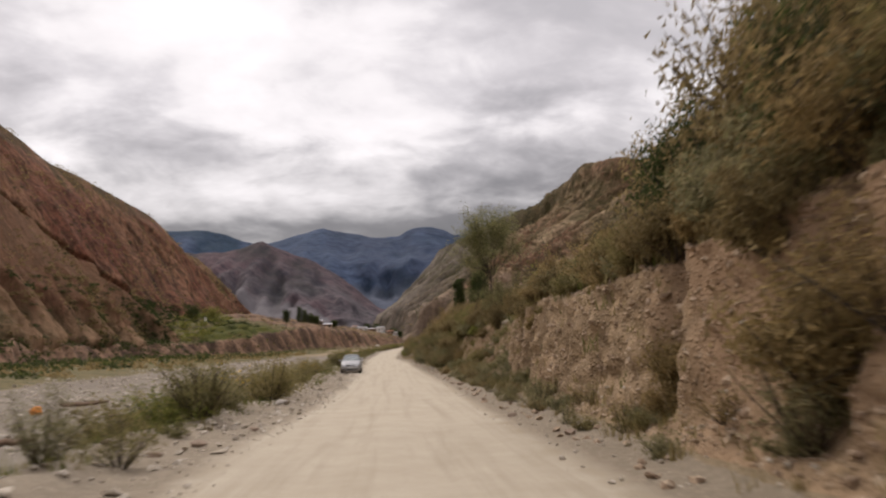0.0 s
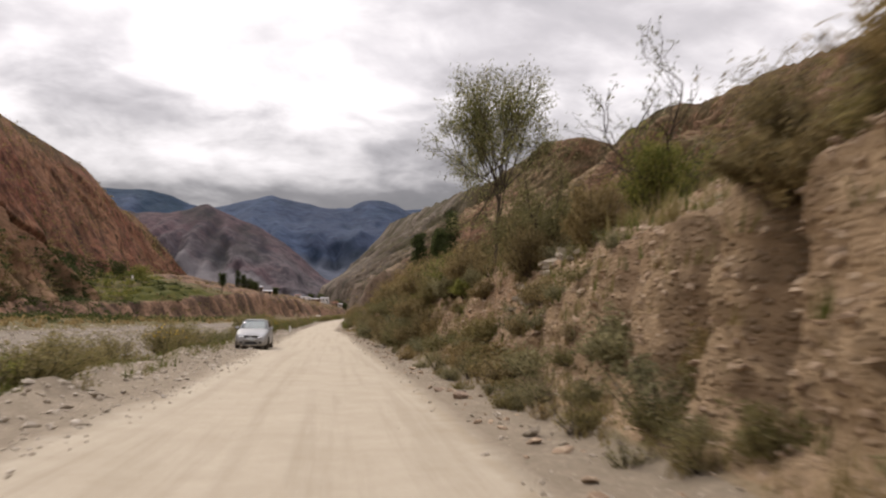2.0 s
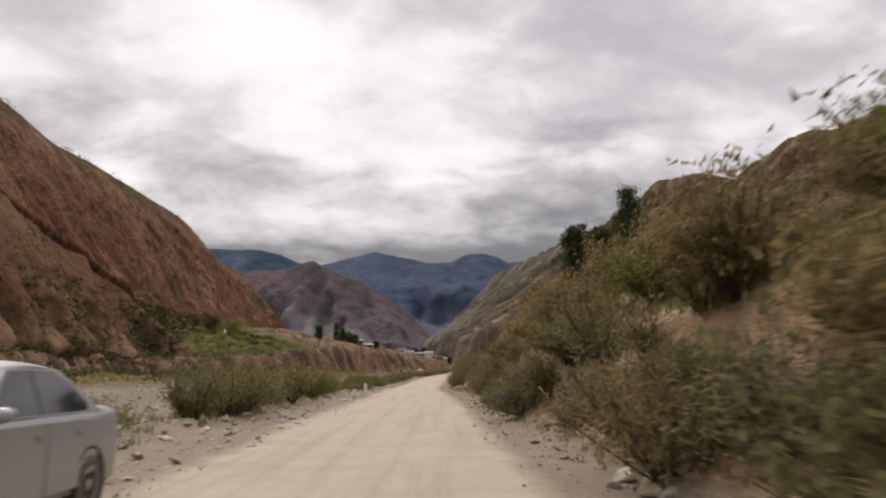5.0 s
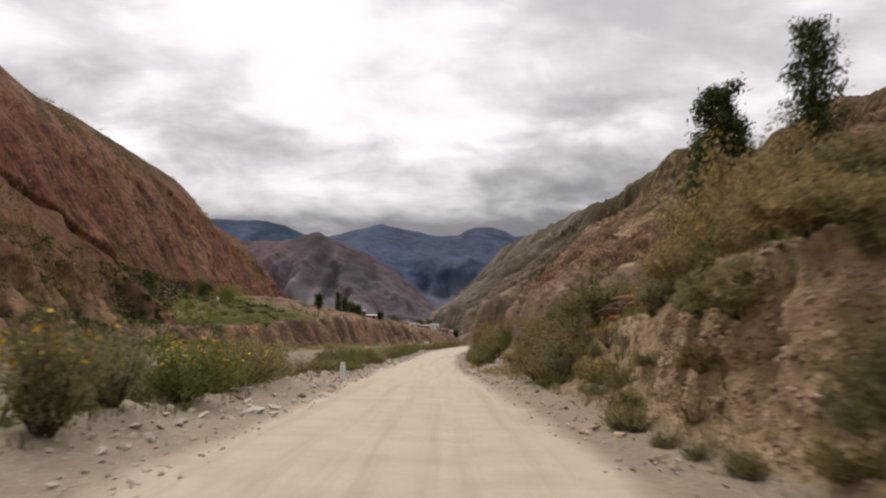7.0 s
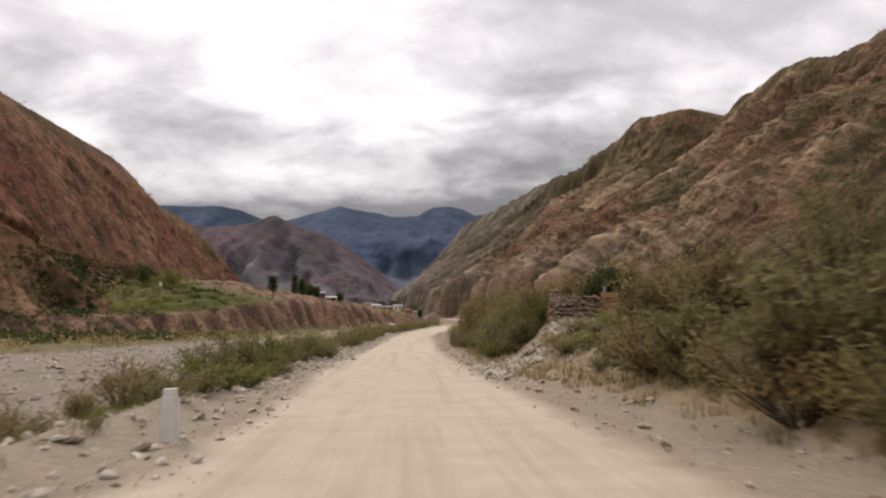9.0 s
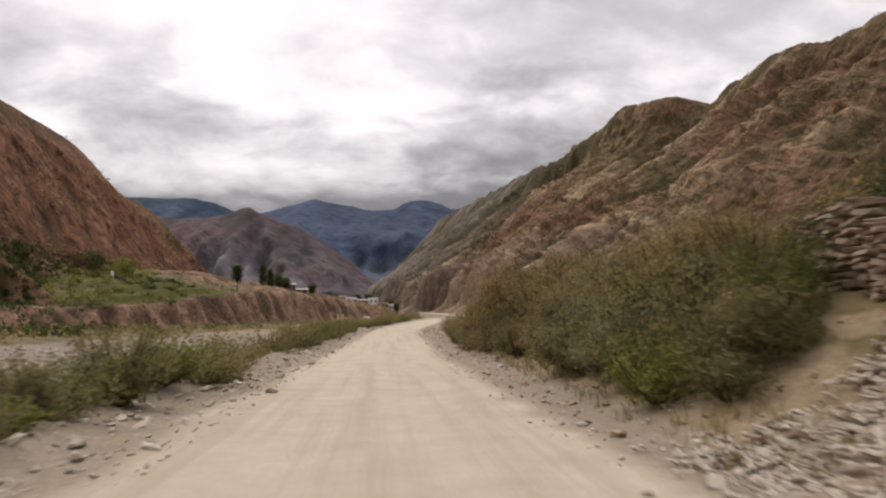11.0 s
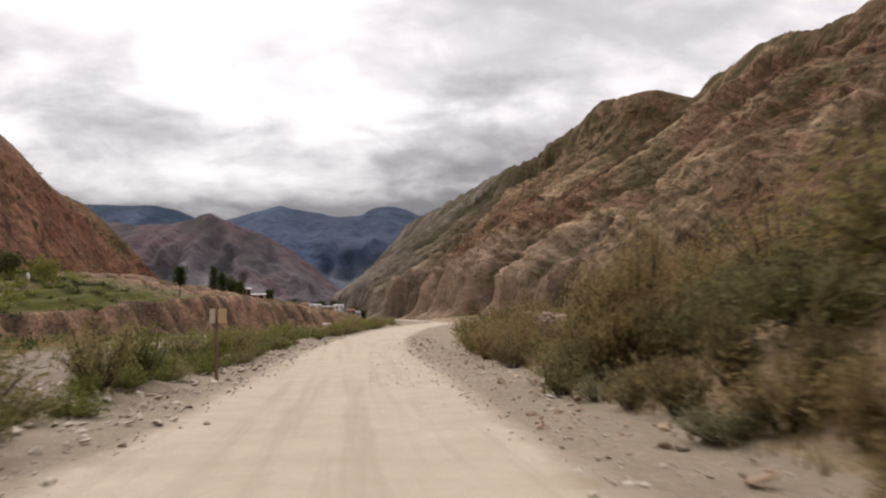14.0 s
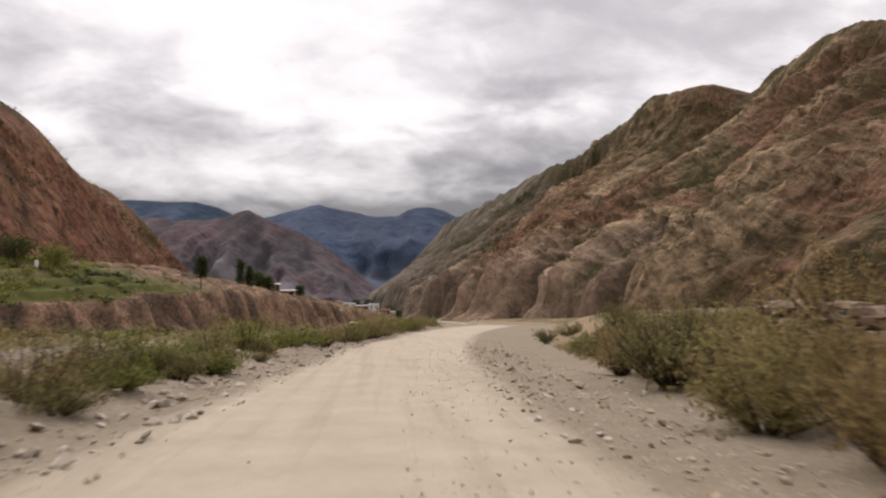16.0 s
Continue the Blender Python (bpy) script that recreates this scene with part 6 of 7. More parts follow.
def log_fence():
    g0 = Vector((6.9, 103.5, gz(6.9, 103.5)))
    e = new("log_fence", None)
    e.location = g0
    top = 4.27 - g0.z
    for k, (a, b, r0, nm) in enumerate([
        ((0, 0, -0.3), (-0.06, 0.02, top), 0.10, "post"), ((2.3, -1.9, -0.2), (2.35, -1.9, top + 0.2), 0.09, "post"),
        ((-0.1, 0.1, top - 0.12), (2.5, -1.95, top + 0.1), 0.045, "rail"), ((-0.1, 0.12, top - 0.65), (2.5, -1.95, top - 0.45), 0.05, "rail"),
        ((-0.1, 0.12, top - 1.0), (2.5, -1.95, top - 0.85), 0.055, "rail"),
    ]):
        mesh_part(nm, log_mesh(nm, a, b, r0, M_WOOD2, 50 + k), e)
    tagged(e, "rough log fence with a leaning grey post", "fence")
    for k, (dx, dy, lx, az, lift, tip, r0) in enumerate([
        (-0.95, 1.5, 2.6, 122, 0.05, 3, 0.045), (-0.55, 0.9, 1.9, 134, 0.20, -7, 0.055), (-0.35, 1.1, 1.4, 96, 0.12, 9, 0.07), (-0.95, 2.0, 1.3, 150, 0.02, -4, 0.05), (-0.25, 0.6, 1.1, 140, 0.36, 12, 0.05),
        (-0.8, 1.7, 0.9, 64, 0.16, -10, 0.06), (-0.5, 1.3, 1.6, 116, 0.30, 6, 0.04), (-0.7, 1.0, 0.8, 82, 0.10, 14, 0.065),
    ]):
        x, y = g0.x + dx, g0.y + dy
        ob = new("log", bent_log(lx, r0, (M_LOG, M_WOOD, M_LOG)[k % 3], 60 + k))
        ob.matrix_world = pose(x, y, max(gz(x, y), gz(x + 0.4, y)) + 0.06 + lift, 0, tip, az)
        tagged(ob, "broken weathered branch lying in a pile beside the fence", "log", "log pile")
    cl = bmesh.new()
    bmesh.ops.create_icosphere(cl, subdivisions=3, radius=0.5)
    for v in cl.verts:
        k = 1 + 0.35 * noise.noise(v.co * 3)
        v.co = Vector((v.co.x * 0.42 * k, v.co.y * 0.30 * k, v.co.z * 0.2 * k))
    me = bpy.data.meshes.new("cloth")
    cl.to_mesh(me)
    cl.free()
    me.materials.append(M_RED)
    ob = new("cloth", me)
    ob.location = (5.9, 105.4, gz(5.9, 105.4) + 0.06)
    tagged(ob, "crumpled red cloth beside the log pile", "cloth")


log_fence()

M_ORANGE = plain("orange_cloth", (0.50, 0.16, 0.03), (0.62, 0.24, 0.05), 9, 0.9)


def river_drift():
    """Driftwood and an orange rag left on the river bed."""
    r = random.Random(12)
    for k, (x, y, lx, az) in enumerate([(-16.5, 44.7, 2.4, 12), (-16.2, 43.6, 2.0, -8), (-10.8, 34.0, 2.2, -25), (-9.9, 33.4, 1.1, 15), (-11.3, 25.0, 1.3, 30)]):
        ob = new("driftwood", log_mesh("driftwood", (-lx / 2, 0, 0), (lx / 2, 0.1, 0.12), r.uniform(0.07, 0.12), M_LOG, 90 + k))
        ob.matrix_world = pose(x, y, gz(x, y) + 0.05, 0, r.uniform(-5, 5), az)
        tagged(ob, "dark driftwood log lying on the grey river bed", "driftwood", "driftwood on the river bed")
    me = bpy.data.objects["cloth"].data.copy()
    me.materials.clear()
    me.materials.append(M_ORANGE)
    ob = new("rag", me)
    ob.matrix_world = Matrix.LocRotScale((-16.3, 38.4, gz(-16.3, 38.4) + 0.15), Euler((0, 0, 0.6)), (1.3, 1.3, 2.3))
    tagged(ob, "crumpled orange rag lying on the river bed", "rag")


river_drift()

# ---- road sign, marker stones ----
M_WHITE = plain("whitewash", (0.62, 0.59, 0.54), (0.78, 0.75, 0.70), 7, 0.85)
M_PALESIGN = plain("pale_sign_back", (0.40, 0.33, 0.24), (0.50, 0.43, 0.33), 5, 0.7)
M_SIGN = plain("beige_sign_back", (0.36, 0.25, 0.14), (0.46, 0.33, 0.19), 5, 0.7)


def road_sign():
    x, y = -3.85, 177.0
    e = new("road_sign", None)
    e.location = (x, y, gz(x, y))
    h = 1.86 - e.location.z
    for k, (dx, wide) in enumerate(((-0.10, 0.14), (0.15, 0.21))):
        ob = mesh_part("panel", board_mesh("panel", wide, 0.03, 0.37, (M_PALESIGN, M_SIGN)[k], 70 + k, 0.0), e, ("pale weathered sign panel", "plain tan sign panel")[k])
        ob.matrix_basis = pose(dx, 0, h - 0.20, 0, 0, 8)
    mesh_part("post", log_mesh("post", (0, 0.05, -0.3), (0, 0.05, h - 0.05), 0.05, M_LOG, 75), e, "dark wooden post")
    tagged(e, "small road sign with two blank weathered panels", "road sign")


road_sign()


def marker(x, y, w, h, label):
    e = new("marker_stone", None)
    bm = bmesh.new()
    bmesh.ops.create_cube(bm, size=1.0)
    bmesh.ops.bevel(bm, geom=list(bm.edges), offset=0.12, segments=2, affect="EDGES")
    for v in bm.verts:
        v.co = Vector((v.co.x * w * (1 - 0.15 * v.co.z), v.co.y * w * 0.8 * (1 - 0.15 * v.co.z), (v.co.z + 0.5) * (h + 0.2) - 0.2))
    me = bpy.data.meshes.new("marker_stone")
    bm.to_mesh(me)
    bm.free()
    me.materials.append(M_WHITE)
    bpy.data.objects.remove(e)
    ob = new("marker_stone", me)
    ob.location = (x, y, gz(x, y))
    tagged(ob, label, "marker")


marker(-3.75, 111.6, 0.22, 0.68, "whitewashed stone road marker on the verge")


def signpost(x, y):
    """A tall post with a short pale board at its top."""
    e = new("signpost", None)
    e.location = (x, y, gz(x, y))
    mesh_part("post", log_mesh("post", (0, 0, -0.3), (0.04, 0, 3.1), 0.09, M_WOOD2, 77), e)
    ob = mesh_part("board", board_mesh("board", 1.3, 0.05, 0.34, M_WHITE, 78, 0.0), e, "pale blank board")
    ob.matrix_basis = pose(0.62, -0.12, 2.9, 0, 4, 6)
    return tagged(e, "tall grey wooden post with a pale blank board", "signpost")


signpost(-4.6, 288.0)


# ---- the parked car ----
def paint(name, c, rough=0.32, metal=0.55):
    s = Nodes(name, rough, 0.5)
    n, d = s.noise(2.2, 5, 0.6), s.noise(25, 4, 0.7)
    s.bsdf.inputs["Metallic"].default_value = metal
    s.bsdf.inputs["Coat Weight"].default_value = 0.15
    s.bsdf.inputs["Coat Roughness"].default_value = 0.12
    sep = s.nt.nodes.new("ShaderNodeSeparateXYZ")
    s.link(s.co, sep.inputs[0])
    low = s.ramp(s.math("ADD", sep.outputs["Z"], s.math("MULTIPLY", n, 0.5)), (0.35, 0.50), (0.95, 0.06))
    dust = s.math("MULTIPLY", low, s.ramp(d, (0.3, 0.6), (0.7, 1.0)))
    s.link(s.math("ADD", s.math("MULTIPLY", dust, 0.5), rough), s.bsdf.inputs["Roughness"])
    return s.color(s.mix(dust, c, (0.36, 0.30, 0.22)))


def glass(name, tint):
    s = Nodes(name, 0.04, 0.6)
    s.bsdf.inputs["Transmission Weight"].default_value = 0.85
    s.bsdf.inputs["IOR"].default_value = 1.5
    return s.color(tint)


M_SILVER = paint("silver_paint", (0.29, 0.29, 0.295), 0.42, 0.35)
M_GLASS = glass("windscreen_glass", (0.70, 0.78, 0.76))
M_DARKGLASS = plain("tinted_glass", (0.010, 0.012, 0.014), (0.018, 0.020, 0.022), 3, 0.06, 0.0, 0.7, 0)
M_CABIN = plain("dark_cabin_trim", (0.05, 0.055, 0.06), (0.10, 0.105, 0.11), 6, 0.9)
M_BLACK = plain("black_plastic", (0.018, 0.018, 0.018), (0.035, 0.033, 0.030), 12, 0.6)
M_TYRE = plain("dusty_rubber", (0.045, 0.040, 0.034), (0.14, 0.115, 0.085), 10, 0.9)
M_RIM = plain("dusty_hubcap", (0.24, 0.22, 0.19), (0.36, 0.33, 0.29), 14, 0.5, 0.4)
M_LAMP = plain("lamp_glass", (0.34, 0.345, 0.35), (0.52, 0.52, 0.53), 18, 0.22, 0.2, 0.7, 0)
M_CHROME = plain("bright_trim", (0.75, 0.75, 0.76), (0.85, 0.85, 0.86), 6, 0.15, 1.0, 0.5, 0)
M_PLATE = plain("number_plate_white", (0.62, 0.62, 0.60), (0.74, 0.74, 0.72), 20, 0.5)


def grid_part(name, fn, nu, nv, mat, parent, label="", thick=0.0):
    """A smooth patch fn(u, v) over the unit square."""
    verts = [fn(i / nu, j / nv) for j in range(nv + 1) for i in range(nu + 1)]
    faces = [(j * (nu + 1) + i, j * (nu + 1) + i + 1, (j + 1) * (nu + 1) + i + 1, (j + 1) * (nu + 1) + i) for j in range(nv) for i in range(nu)]
    me = mesh_from(name, verts, faces, mat, True)
    bm = bmesh.new()
    bm.from_mesh(me)
    bmesh.ops.recalc_face_normals(bm, faces=bm.faces)
    if thick:
        bmesh.ops.solidify(bm, geom=list(bm.faces), thickness=thick)
    bm.to_mesh(me)
    bm.free()
    return mesh_part(name, me, parent, label)


def poly_part(name, pts, inward, mat, parent, label=""):
    """A flat many-cornered panel with thickness along the vector inward."""
    bm = bmesh.new()
    a = [bm.verts.new(p) for p in pts]
    b = [bm.verts.new(Vector(p) + Vector(inward)) for p in pts]
    bm.faces.new(a)
    bm.faces.new(b[::-1])
    for i in range(len(a)):
        k = (i + 1) % len(a)
        bm.faces.new((a[i], b[i], b[k], a[k]))
    bmesh.ops.recalc_face_normals(bm, faces=bm.faces)
    return part(name, bm, mat, parent, label)


def lathe(name, prof, mat, parent, seg=28, label=""):
    """A ring turned round the x axis from (x, radius) points."""
    verts, faces = [], []
    for k in range(seg):
        w = 2 * math.pi * k / seg
        verts += [(x, r * math.cos(w), r * math.sin(w)) for x, r in prof]
    n = len(prof)
    for k in range(seg):
        q = (k + 1) % seg
        faces += [(k * n + i, k * n + i + 1, q * n + i + 1, q * n + i) for i in range(n - 1)]
    return mesh_part(name, mesh_from(name, verts, faces, mat, True), parent, label)


def parked_car(x, y, turn):
    car = new("car", None)
    yv = [-2.06, -2.03, -1.95, -1.8, -1.45, -1.25, 0.85, 1.2, 1.6, 1.85, 1.97, 2.04, 2.08]
    top = [0.62, 0.84, 0.96, 0.99, 0.995, 0.98, 0.955, 0.915, 0.84, 0.77, 0.70, 0.62, 0.50]
    half = [0.66, 0.70, 0.74, 0.77, 0.80, 0.815, 0.82, 0.815, 0.80, 0.76, 0.72, 0.66, 0.60]
    low = [0.34, 0.28, 0.24, 0.22, 0.20, 0.19, 0.19, 0.19, 0.20, 0.21, 0.21, 0.22, 0.26]

    def section(yy):
        h, w, b = np.interp(yy, yv, top), np.interp(yy, yv, half), np.interp(yy, yv, low)
        pts = [(0, b), (0.80, b), (0.95, b + 0.04), (0.99, b + 0.12), (1.0, 0.45 * (h - b) + b), (0.995, 0.62 * (h - b) + b), (0.975, 0.86 * (h - b) + b), (0.93, h - 0.015), (0.80, h + 0.012), (0.45, h + 0.03), (0, h + 0.038)]
        return [(w * px, yy, pz) for px, pz in pts] + [(-w * px, yy, pz) for px, pz in pts[-2:0:-1]]

    ys = np.concatenate([np.linspace(-2.06, -1.2, 16), np.linspace(-1.15, 0.85, 22)[:-1], np.linspace(0.85, 2.08, 26)])
    rings = [section(v) for v in ys]
    n = len(rings[0])
    verts = [p for r in rings for p in r]
    faces = [(j * n + i, j * n + (i + 1) % n, (j + 1) * n + (i + 1) % n, (j + 1) * n + i) for j in range(len(rings) - 1) for i in range(n)]
    faces += [tuple(range(n))[::-1], tuple((len(rings) - 1) * n + i for i in range(n))]
    mesh_part("body", mesh_from("body", verts, faces, M_SILVER, True), car, "dusty silver metallic bodywork")

    # cabin
    def screen(u, v, y0, y1, bow):
        s = 2 * u - 1
        return (s * (0.70 - 0.135 * v), y0 + (y1 - y0) * v - bow * s * s * (1 - 0.4 * v), 0.955 + 0.425 * v - 0.015 * s * s)

    grid_part("windscreen", lambda u, v: screen(u, v, 0.86, 0.18, 0.09), 12, 6, M_GLASS, car, "sloping windscreen", 0.006)
    grid_part("rear_window", lambda u, v: screen(u, v, -1.42, -0.82, -0.08), 12, 6, M_GLASS, car, "sloping rear window", 0.006)

    def roof(u, v):
        s = 2 * u - 1
        side = abs(s) ** 6
        return (s * 0.585, 0.20 - 1.04 * v - 0.09 * s * s * (0.6 - 1.1 * v), 1.385 + 0.05 * math.sin(math.pi * (0.12 + 0.8 * v)) - 0.02 * s * s - 0.035 * side)

    grid_part("roof", roof, 16, 14, M_SILVER, car, "silver roof", 0.02)
    inner = [(0.66, 0.80, 0.95), (0.54, 0.16, 1.35), (0.54, -0.80, 1.35), (0.66, -1.36, 0.95)]
    bm = bmesh.new()
    a = [bm.verts.new((p[0] - 0.03, p[1], p[2])) for p in inner]
    b = [bm.verts.new((-p[0] + 0.03, p[1], p[2])) for p in inner]
    for i in range(4):
        k = (i + 1) % 4
        bm.faces.new((a[i], a[k], b[k], b[i]))
    bm.faces.new(a[::-1])
    bm.faces.new(b)
    part("cabin", bm, M_CABIN, car, "dark cabin trim behind the glass")
    for s in (1, -1):
        def side(yy, f, out=0.0):
            return (s * (0.765 - 0.175 * f + out), yy, 0.955 + 0.415 * f)

        inw = (-s * 0.03, 0, 0)
        poly_part("side_frame", [side(0.80, 0), side(0.16, 0.97), side(-0.2, 1.0), side(-0.78, 0.97), side(-1.44, 0.02)], inw, M_SILVER, car, "silver window frame and pillars")
        poly_part("side_window", [side(0.62, 0.06, 0.004), side(0.13, 0.92, 0.004), side(-0.22, 0.95, 0.004), side(-0.22, 0.06, 0.004)], (-s * 0.012, 0, 0), M_DARKGLASS, car, "dark tinted side window")
        poly_part("side_window", [side(-0.26, 0.06, 0.004), side(-0.26, 0.95, 0.004), side(-0.66, 0.92, 0.004), side(-0.92, 0.66, 0.004), side(-1.16, 0.22, 0.004), side(-1.12, 0.07, 0.004)], (-s * 0.012, 0, 0), M_DARKGLASS, car, "dark tinted side window")
        poly_part("window_pillar", [side(-0.215, 0.05, 0.003), side(-0.215, 0.95, 0.003), side(-0.265, 0.95, 0.003), side(-0.265, 0.05, 0.003)], (-s * 0.012, 0, 0), M_BLACK, car, "black window pillar")
        for y0, y1 in ((0.72, -0.26), (-0.28, -1.02)):
            door = poly_part("door", [(s * 0.823, y0, 0.30), (s * 0.826, y0, 0.55), (s * 0.806, y0 - 0.02, 0.90), (s * 0.806, y1, 0.90), (s * 0.826, y1, 0.55), (s * 0.823, y1 + 0.05, 0.30)], (-s * 0.03, 0, 0), M_SILVER, car, "silver door panel")
            hb = bmesh.new()
            bmesh.ops.create_cube(hb, size=1.0)
            bmesh.ops.bevel(hb, geom=list(hb.edges), offset=0.2, segments=2, affect="EDGES")
            for v in hb.verts:
                v.co = Vector((s * 0.82 + v.co.x * 0.03, y1 + 0.13 + v.co.y * 0.15, 0.80 + v.co.z * 0.03))
            part("door_handle", hb, M_SILVER, door, "silver door handle")
        mb = bmesh.new()
        bmesh.ops.create_icosphere(mb, subdivisions=3, radius=0.5)
        for v in mb.verts:
            v.co = Vector((s * 0.89 + v.co.x * 0.21, 0.62 + v.co.y * 0.12, 1.01 + v.co.z * 0.12 + 0.02 * abs(v.co.x)))
        mirror = part("wing_mirror", mb, M_SILVER, car, "rounded silver wing mirror")
        poly_part("mirror_arm", [(s * 0.76, 0.70, 0.95), (s * 0.86, 0.68, 0.98), (s * 0.86, 0.62, 0.98), (s * 0.76, 0.60, 0.95)], (0, 0, -0.035), M_BLACK, mirror)
        hl = lambda u, v: (s * (0.335 + 0.42 * u - 0.03 * u * v), 2.115 - 0.10 * v - 0.24 * u**2.6 - 0.02 * u, 0.59 + 0.04 * u + (0.10 + 0.075 * u - 0.03 * u**4) * v)
        grid_part("headlight", hl, 10, 5, M_LAMP, car, "clear swept-back headlight", 0.02)
        rim_line = lambda u, v: (s * (0.335 + 0.425 * u), 2.122 - 0.24 * u**2.6 - 0.02 * u, 0.572 + 0.04 * u + 0.018 * v)
        grid_part("headlight_trim", rim_line, 10, 1, M_CHROME, car, "bright strip below the headlight", 0.012)
        fog = lambda u, v: (s * (0.41 + 0.29 * u), 2.108 - 0.10 * u * u, 0.285 + 0.045 * u + 0.105 * v * (1 - 0.55 * u))
        grid_part("fog_recess", fog, 6, 3, M_BLACK, car, "black fog lamp recess", 0.015)
        tl = lambda u, v: (s * (0.45 + 0.25 * u), -2.06 + 0.07 * u * u, 0.66 + 0.20 * v)
        grid_part("tail_light", tl, 5, 3, M_RED, car, "red tail light", 0.02)
        for ax in (1.27, -1.17):
            w = new("wheel", None)
            w.parent = car
            steer = radians(14) if ax > 0 else 0.0
            w.matrix_basis = Matrix.Translation((s * 0.735, ax, 0.285)) @ Matrix.Rotation(steer + (math.pi if s < 0 else 0), 4, "Z")
            lathe("tyre", [(-0.09, 0.19), (-0.09, 0.255), (-0.07, 0.28), (-0.03, 0.285), (0.05, 0.285), (0.085, 0.275), (0.10, 0.25), (0.095, 0.19)], M_TYRE, w, 32, "dusty black tyre")
            lathe("rim", [(-0.05, 0.19), (0.085, 0.19), (0.088, 0.17), (0.06, 0.15), (0.065, 0.06), (0.085, 0.05), (0.088, 0.0)], M_RIM, w, 32, "dusty grey hubcap")
            # the body has no opening here; a black disc imitates the well's shade
            arch = lathe("wheel_arch", [(0.0, 0.0), (0.0, 0.345), (0.012, 0.345), (0.012, 0.32), (0.004, 0.315), (0.004, 0.0)], M_BLACK, car, 36, "black arch lip and disc painted as wheel well shade")
            arch.matrix_basis = Matrix.Translation((s * (0.812 if ax > 0 else 0.806), ax, 0.305)) @ Matrix.Diagonal((s, 1, 1, 1))
    grid_part("grille", lambda u, v: ((u - 0.5) * (0.66 + 0.12 * v), 2.108 - 0.10 * (u - 0.5) ** 2 - 0.02 * v, 0.555 + 0.115 * v), 10, 3, M_BLACK, car, "black mesh grille", 0.02)
    for zz in (0.668, 0.56):
        grid_part("grille_trim", lambda u, v: ((u - 0.5) * 0.66, 2.108 - 0.10 * (u - 0.5) ** 2, zz + 0.012 * v), 10, 1, M_CHROME, car, "bright grille trim", 0.015)
    bad = bmesh.new()
    bmesh.ops.create_icosphere(bad, subdivisions=2, radius=0.04)
    for v in bad.verts:
        v.co = Vector((v.co.x, 2.105 + v.co.y * 0.3, 0.615 + v.co.z))
    part("badge", bad, M_CHROME, car, "round blank badge")
    grid_part("lower_intake", lambda u, v: ((u - 0.5) * 0.86, 2.106 - 0.16 * (u - 0.5) ** 2 - 0.01 * v, 0.255 + 0.125 * v), 10, 3, M_BLACK, car, "black lower air intake", 0.02)
    grid_part("bumper_lip", lambda u, v: ((u - 0.5) * 1.30, 2.10 - 0.42 * (u - 0.5) ** 2, 0.215 + 0.035 * v), 14, 2, M_SILVER, car, "silver bumper lip", 0.03)
    grid_part("bumper", lambda u, v: ((u - 0.5) * 1.38, 2.088 + 0.045 * math.sin(math.pi * v) - 0.46 * (u - 0.5) ** 2, 0.395 + 0.155 * v), 16, 6, M_SILVER, car, "silver bumper with a rounded crease", 0.03)
    plate = grid_part("number_plate", lambda u, v: ((u - 0.5) * 0.40, 2.150 - 0.06 * (u - 0.5) ** 2, 0.395 + 0.115 * v), 6, 1, M_PLATE, car, "white number plate with grey bars", 0.008)
    for k, bx in enumerate((-0.13, -0.085, 0.0, 0.045, 0.12, 0.155)):
        poly_part("bar", [(bx - 0.014, 2.162, 0.425), (bx + 0.014, 2.162, 0.425), (bx + 0.014, 2.162, 0.485), (bx - 0.014, 2.162, 0.485)], (0, -0.004, 0), M_BLACK, plate)
    for wx in (-0.12, 0.42):
        verts, fcs = [], []
        tube([(wx, 0.86, 0.975), (wx - 0.28, 0.80, 1.0), (wx - 0.50, 0.76, 1.02)], [0.012, 0.010, 0.007], 5, verts, fcs)
        mesh_part("wiper", mesh_from("wiper", verts, fcs, M_BLACK, True), car, "black wiper")
    verts, fcs = [], []
    tube([(0, 0.10, 1.41), (0, 0.0, 1.49)], [0.012, 0.004], 5, verts, fcs)
    mesh_part("aerial", mesh_from("aerial", verts, fcs, M_BLACK, True), car, "short black roof aerial")
    poly_part("dashboard_papers", [(-0.12, 0.73, 1.0), (0.12, 0.73, 1.0), (0.12, 0.60, 1.03), (-0.12, 0.60, 1.03)], (0, 0, 0.01), M_WHITE, car, "white papers behind the windscreen")
    car.matrix_world = Matrix.Translation((x, y, gz(x, y) - 0.005)) @ Matrix.Rotation(radians(turn), 4, "Z") @ Matrix.Diagonal((0.94, 1, 1.02, 1)) @ Matrix.Translation((0, -1.27, 0))
    return tagged(car, "dusty silver saloon car parked on the gravel verge", "car")


parked_car(-2.97, 62.60, 179.8)


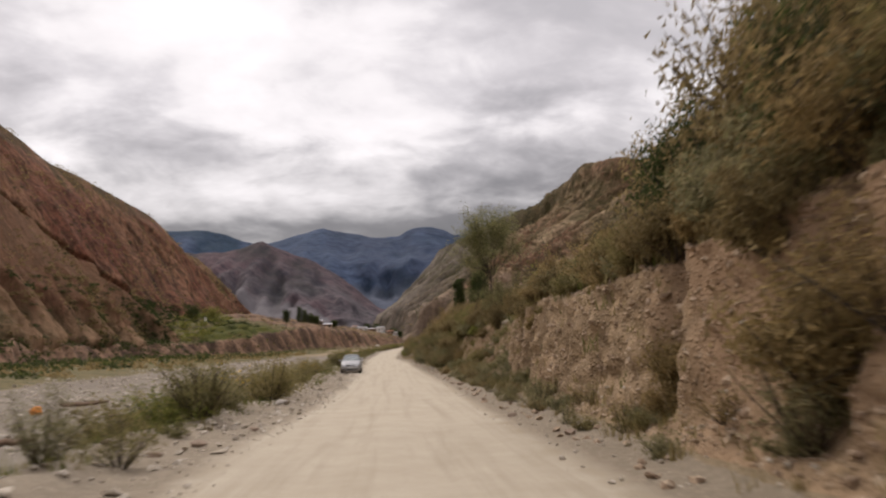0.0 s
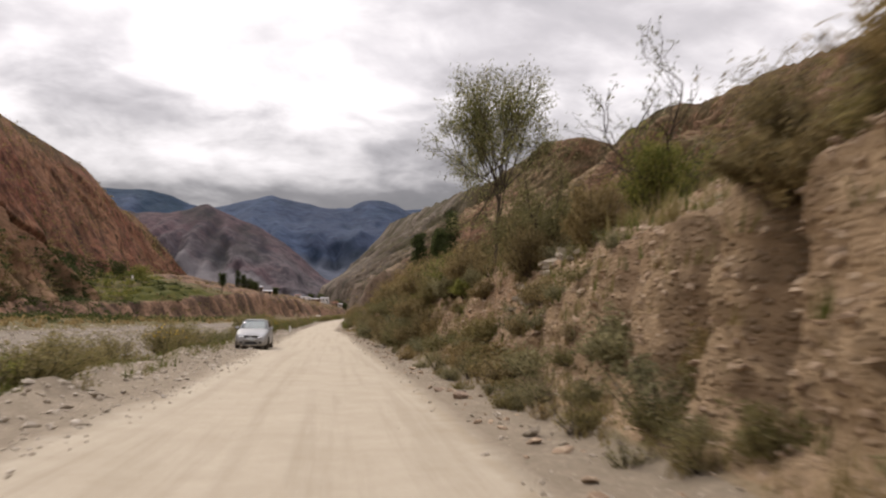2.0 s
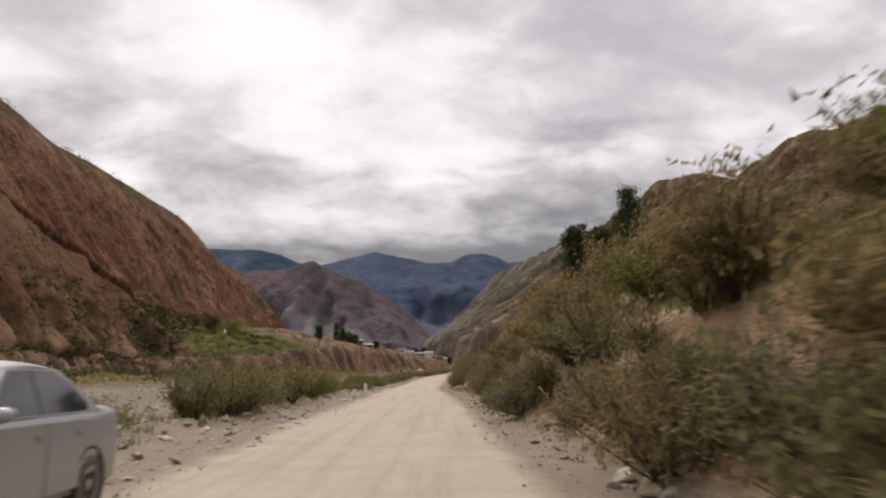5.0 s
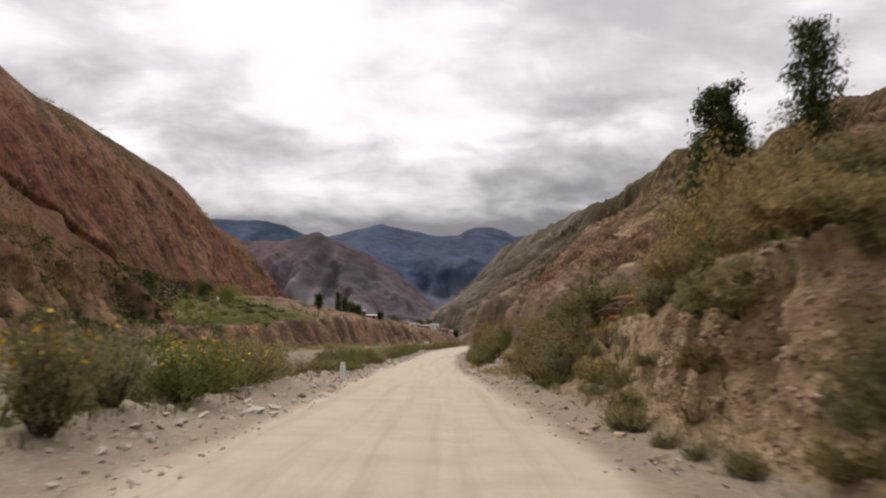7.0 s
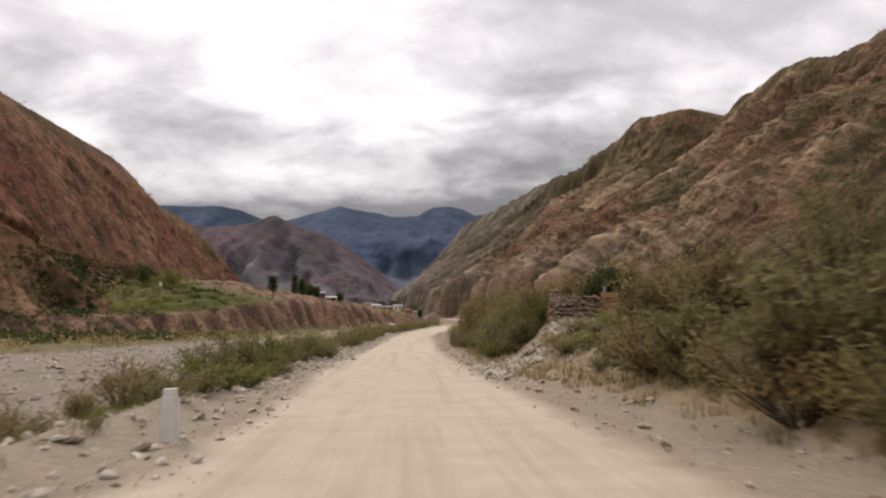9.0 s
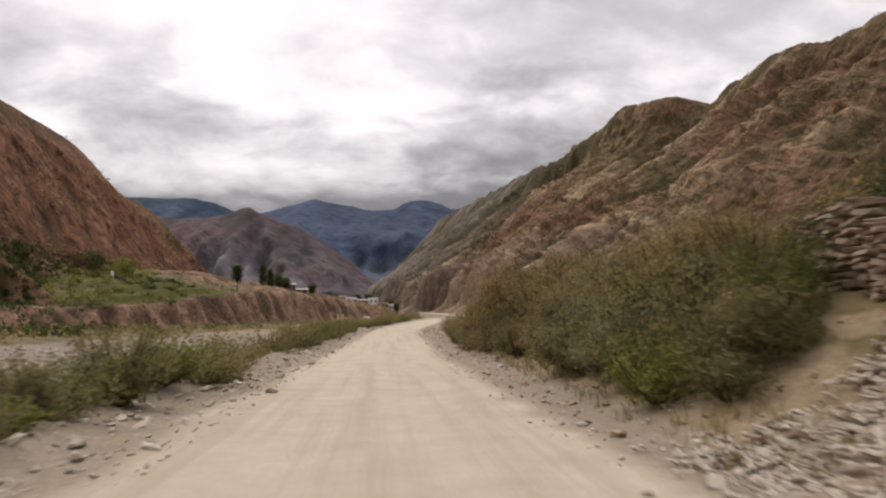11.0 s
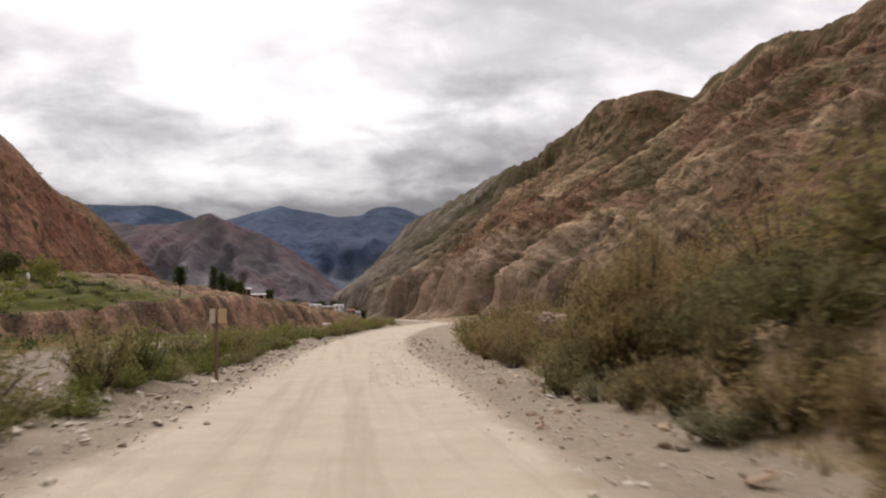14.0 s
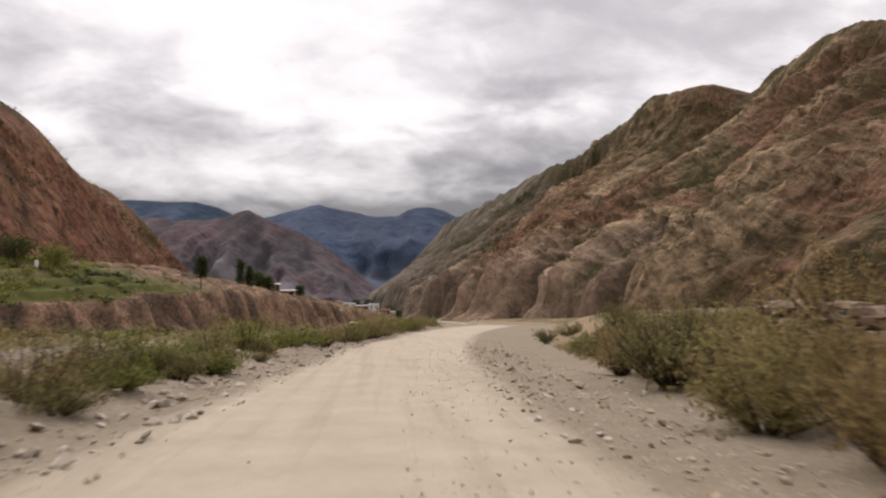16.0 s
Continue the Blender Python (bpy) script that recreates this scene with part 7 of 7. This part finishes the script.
# ---- far side: trees, bushes, houses ----
for x, y, h, w, sd, bs, lf, lb in [
    (-51.0, 403, 8.8, 5.2, 61, 0.42, 4, "tall dark tree with a clear trunk by the field"),
    (-51.5, 466, 9.2, 4.6, 62, 0.06, 4, "dark pointed conifer beyond the field"), (-48.6, 468, 7.6, 4.2, 63, 0.06, 4, "dark conifer beyond the field"),
    (-45.5, 470, 5.0, 5.6, 64, 0.05, 4, "dark round tree beyond the field"), (-42.8, 474, 4.2, 4.6, 65, 0.05, 4, "dark round tree near the roofs"),
    (-33.0, 492, 3.6, 4.0, 66, 0.05, 4, "dark round tree near the roofs"),
    (-84.5, 388, 4.6, 8.5, 67, 0.02, 2, "broad green tree behind the field"), (-93.0, 384, 4.6, 9.0, 68, 0.02, 4, "broad dark tree behind the field"),
]:
    column_tree("far_tree", x, y, h, w, sd, lf, lb, bs, 0.15 if h < 7 else 0.4, 1500, 0.28, "trees by the field")
for x, y, h in [(-19.0, 744, 5), (-10.8, 746, 6.5), (5.0, 748, 6), (11, 746, 5)]:
    column_tree("village_tree", x, y, h, h * 1.25, int(100 + x), 4, "dark leafy tree between the village houses", 0.04, 0.2, 700, 0.5, "village trees")

M_ADOBE = plain("adobe_wall", (0.24, 0.16, 0.11), (0.34, 0.24, 0.17), 3, 0.95)
M_LIME = plain("limewashed_wall", (0.62, 0.60, 0.56), (0.78, 0.76, 0.72), 3, 0.9)
M_TIN = plain("sheet_roof", (0.42, 0.42, 0.43), (0.62, 0.62, 0.63), 4, 0.55, 0.3)
M_TILE = plain("clay_roof", (0.26, 0.11, 0.07), (0.36, 0.17, 0.11), 4, 0.9)
M_HOLE = plain("dark_window", (0.015, 0.015, 0.017), (0.03, 0.03, 0.03), 4, 0.3)


def house(x, y, w, d, h, wall, roof, turn, label, wins=2):
    e = new("house", None)
    e.location = (x, y, gz(x, y) - 0.3)
    e.rotation_euler = (0, 0, radians(turn))
    bm = bmesh.new()
    bmesh.ops.create_cube(bm, size=1.0)
    for v in bm.verts:
        v.co = Vector((v.co.x * w, v.co.y * d, (v.co.z + 0.5) * h + (0.5 if v.co.y > 0 and v.co.z > 0 else 0)))
    part("wall", bm, wall, e)
    poly_part("roof", [(-w / 2 - 0.3, -d / 2 - 0.35, h + 0.02), (w / 2 + 0.3, -d / 2 - 0.35, h + 0.02), (w / 2 + 0.3, d / 2 + 0.3, h + 0.60), (-w / 2 - 0.3, d / 2 + 0.3, h + 0.60)], (0, 0, 0.12), roof, e)
    for k in range(wins):
        cx = -w / 2 + w * (k + 0.6) / (wins + 0.2)
        poly_part("window", [(cx - 0.45, -d / 2 - 0.03, h * 0.42), (cx + 0.45, -d / 2 - 0.03, h * 0.42), (cx + 0.45, -d / 2 - 0.03, h * 0.78), (cx - 0.45, -d / 2 - 0.03, h * 0.78)], (0, 0.06, 0), M_HOLE, e)
    poly_part("door", [(w / 2 - 1.3, -d / 2 - 0.03, 0.3), (w / 2 - 0.4, -d / 2 - 0.03, 0.3), (w / 2 - 0.4, -d / 2 - 0.03, 2.3), (w / 2 - 1.3, -d / 2 - 0.03, 2.3)], (0, 0.06, 0), M_HOLE, e)
    return tagged(e, label, "house", "village houses")


house(-41.5, 480, 4.6, 4, 2.5, M_ADOBE, M_TIN, 8, "small adobe house with a pale sheet roof", 1)
house(-37.0, 488, 5.4, 4, 2.4, M_ADOBE, M_TIN, -6, "low adobe house with a pale sheet roof", 2)
house(-7.0, 737, 7, 6, 5.0, M_LIME, M_TIN, 5, "white two-storey village house", 2)
house(-15.0, 735, 8, 6, 3.2, M_ADOBE, M_TIN, -4, "adobe village house with a sheet roof", 2)
house(-23.5, 730, 8, 6, 3.0, M_LIME, M_TIN, 6, "low white village house", 2)
house(-30.5, 728, 5, 5, 2.8, M_LIME, M_TILE, 0, "low white village house with a clay roof", 1)
house(1.5, 736, 6, 6, 3.2, M_ADOBE, M_TILE, 3, "adobe village house with a clay roof", 2)
house(6.0, 742, 5, 5, 3.0, M_LIME, M_TIN, -3, "small white village house", 1)
marker(-85.5, 379, 0.8, 2.0, "whitewashed pillar at the edge of the field")
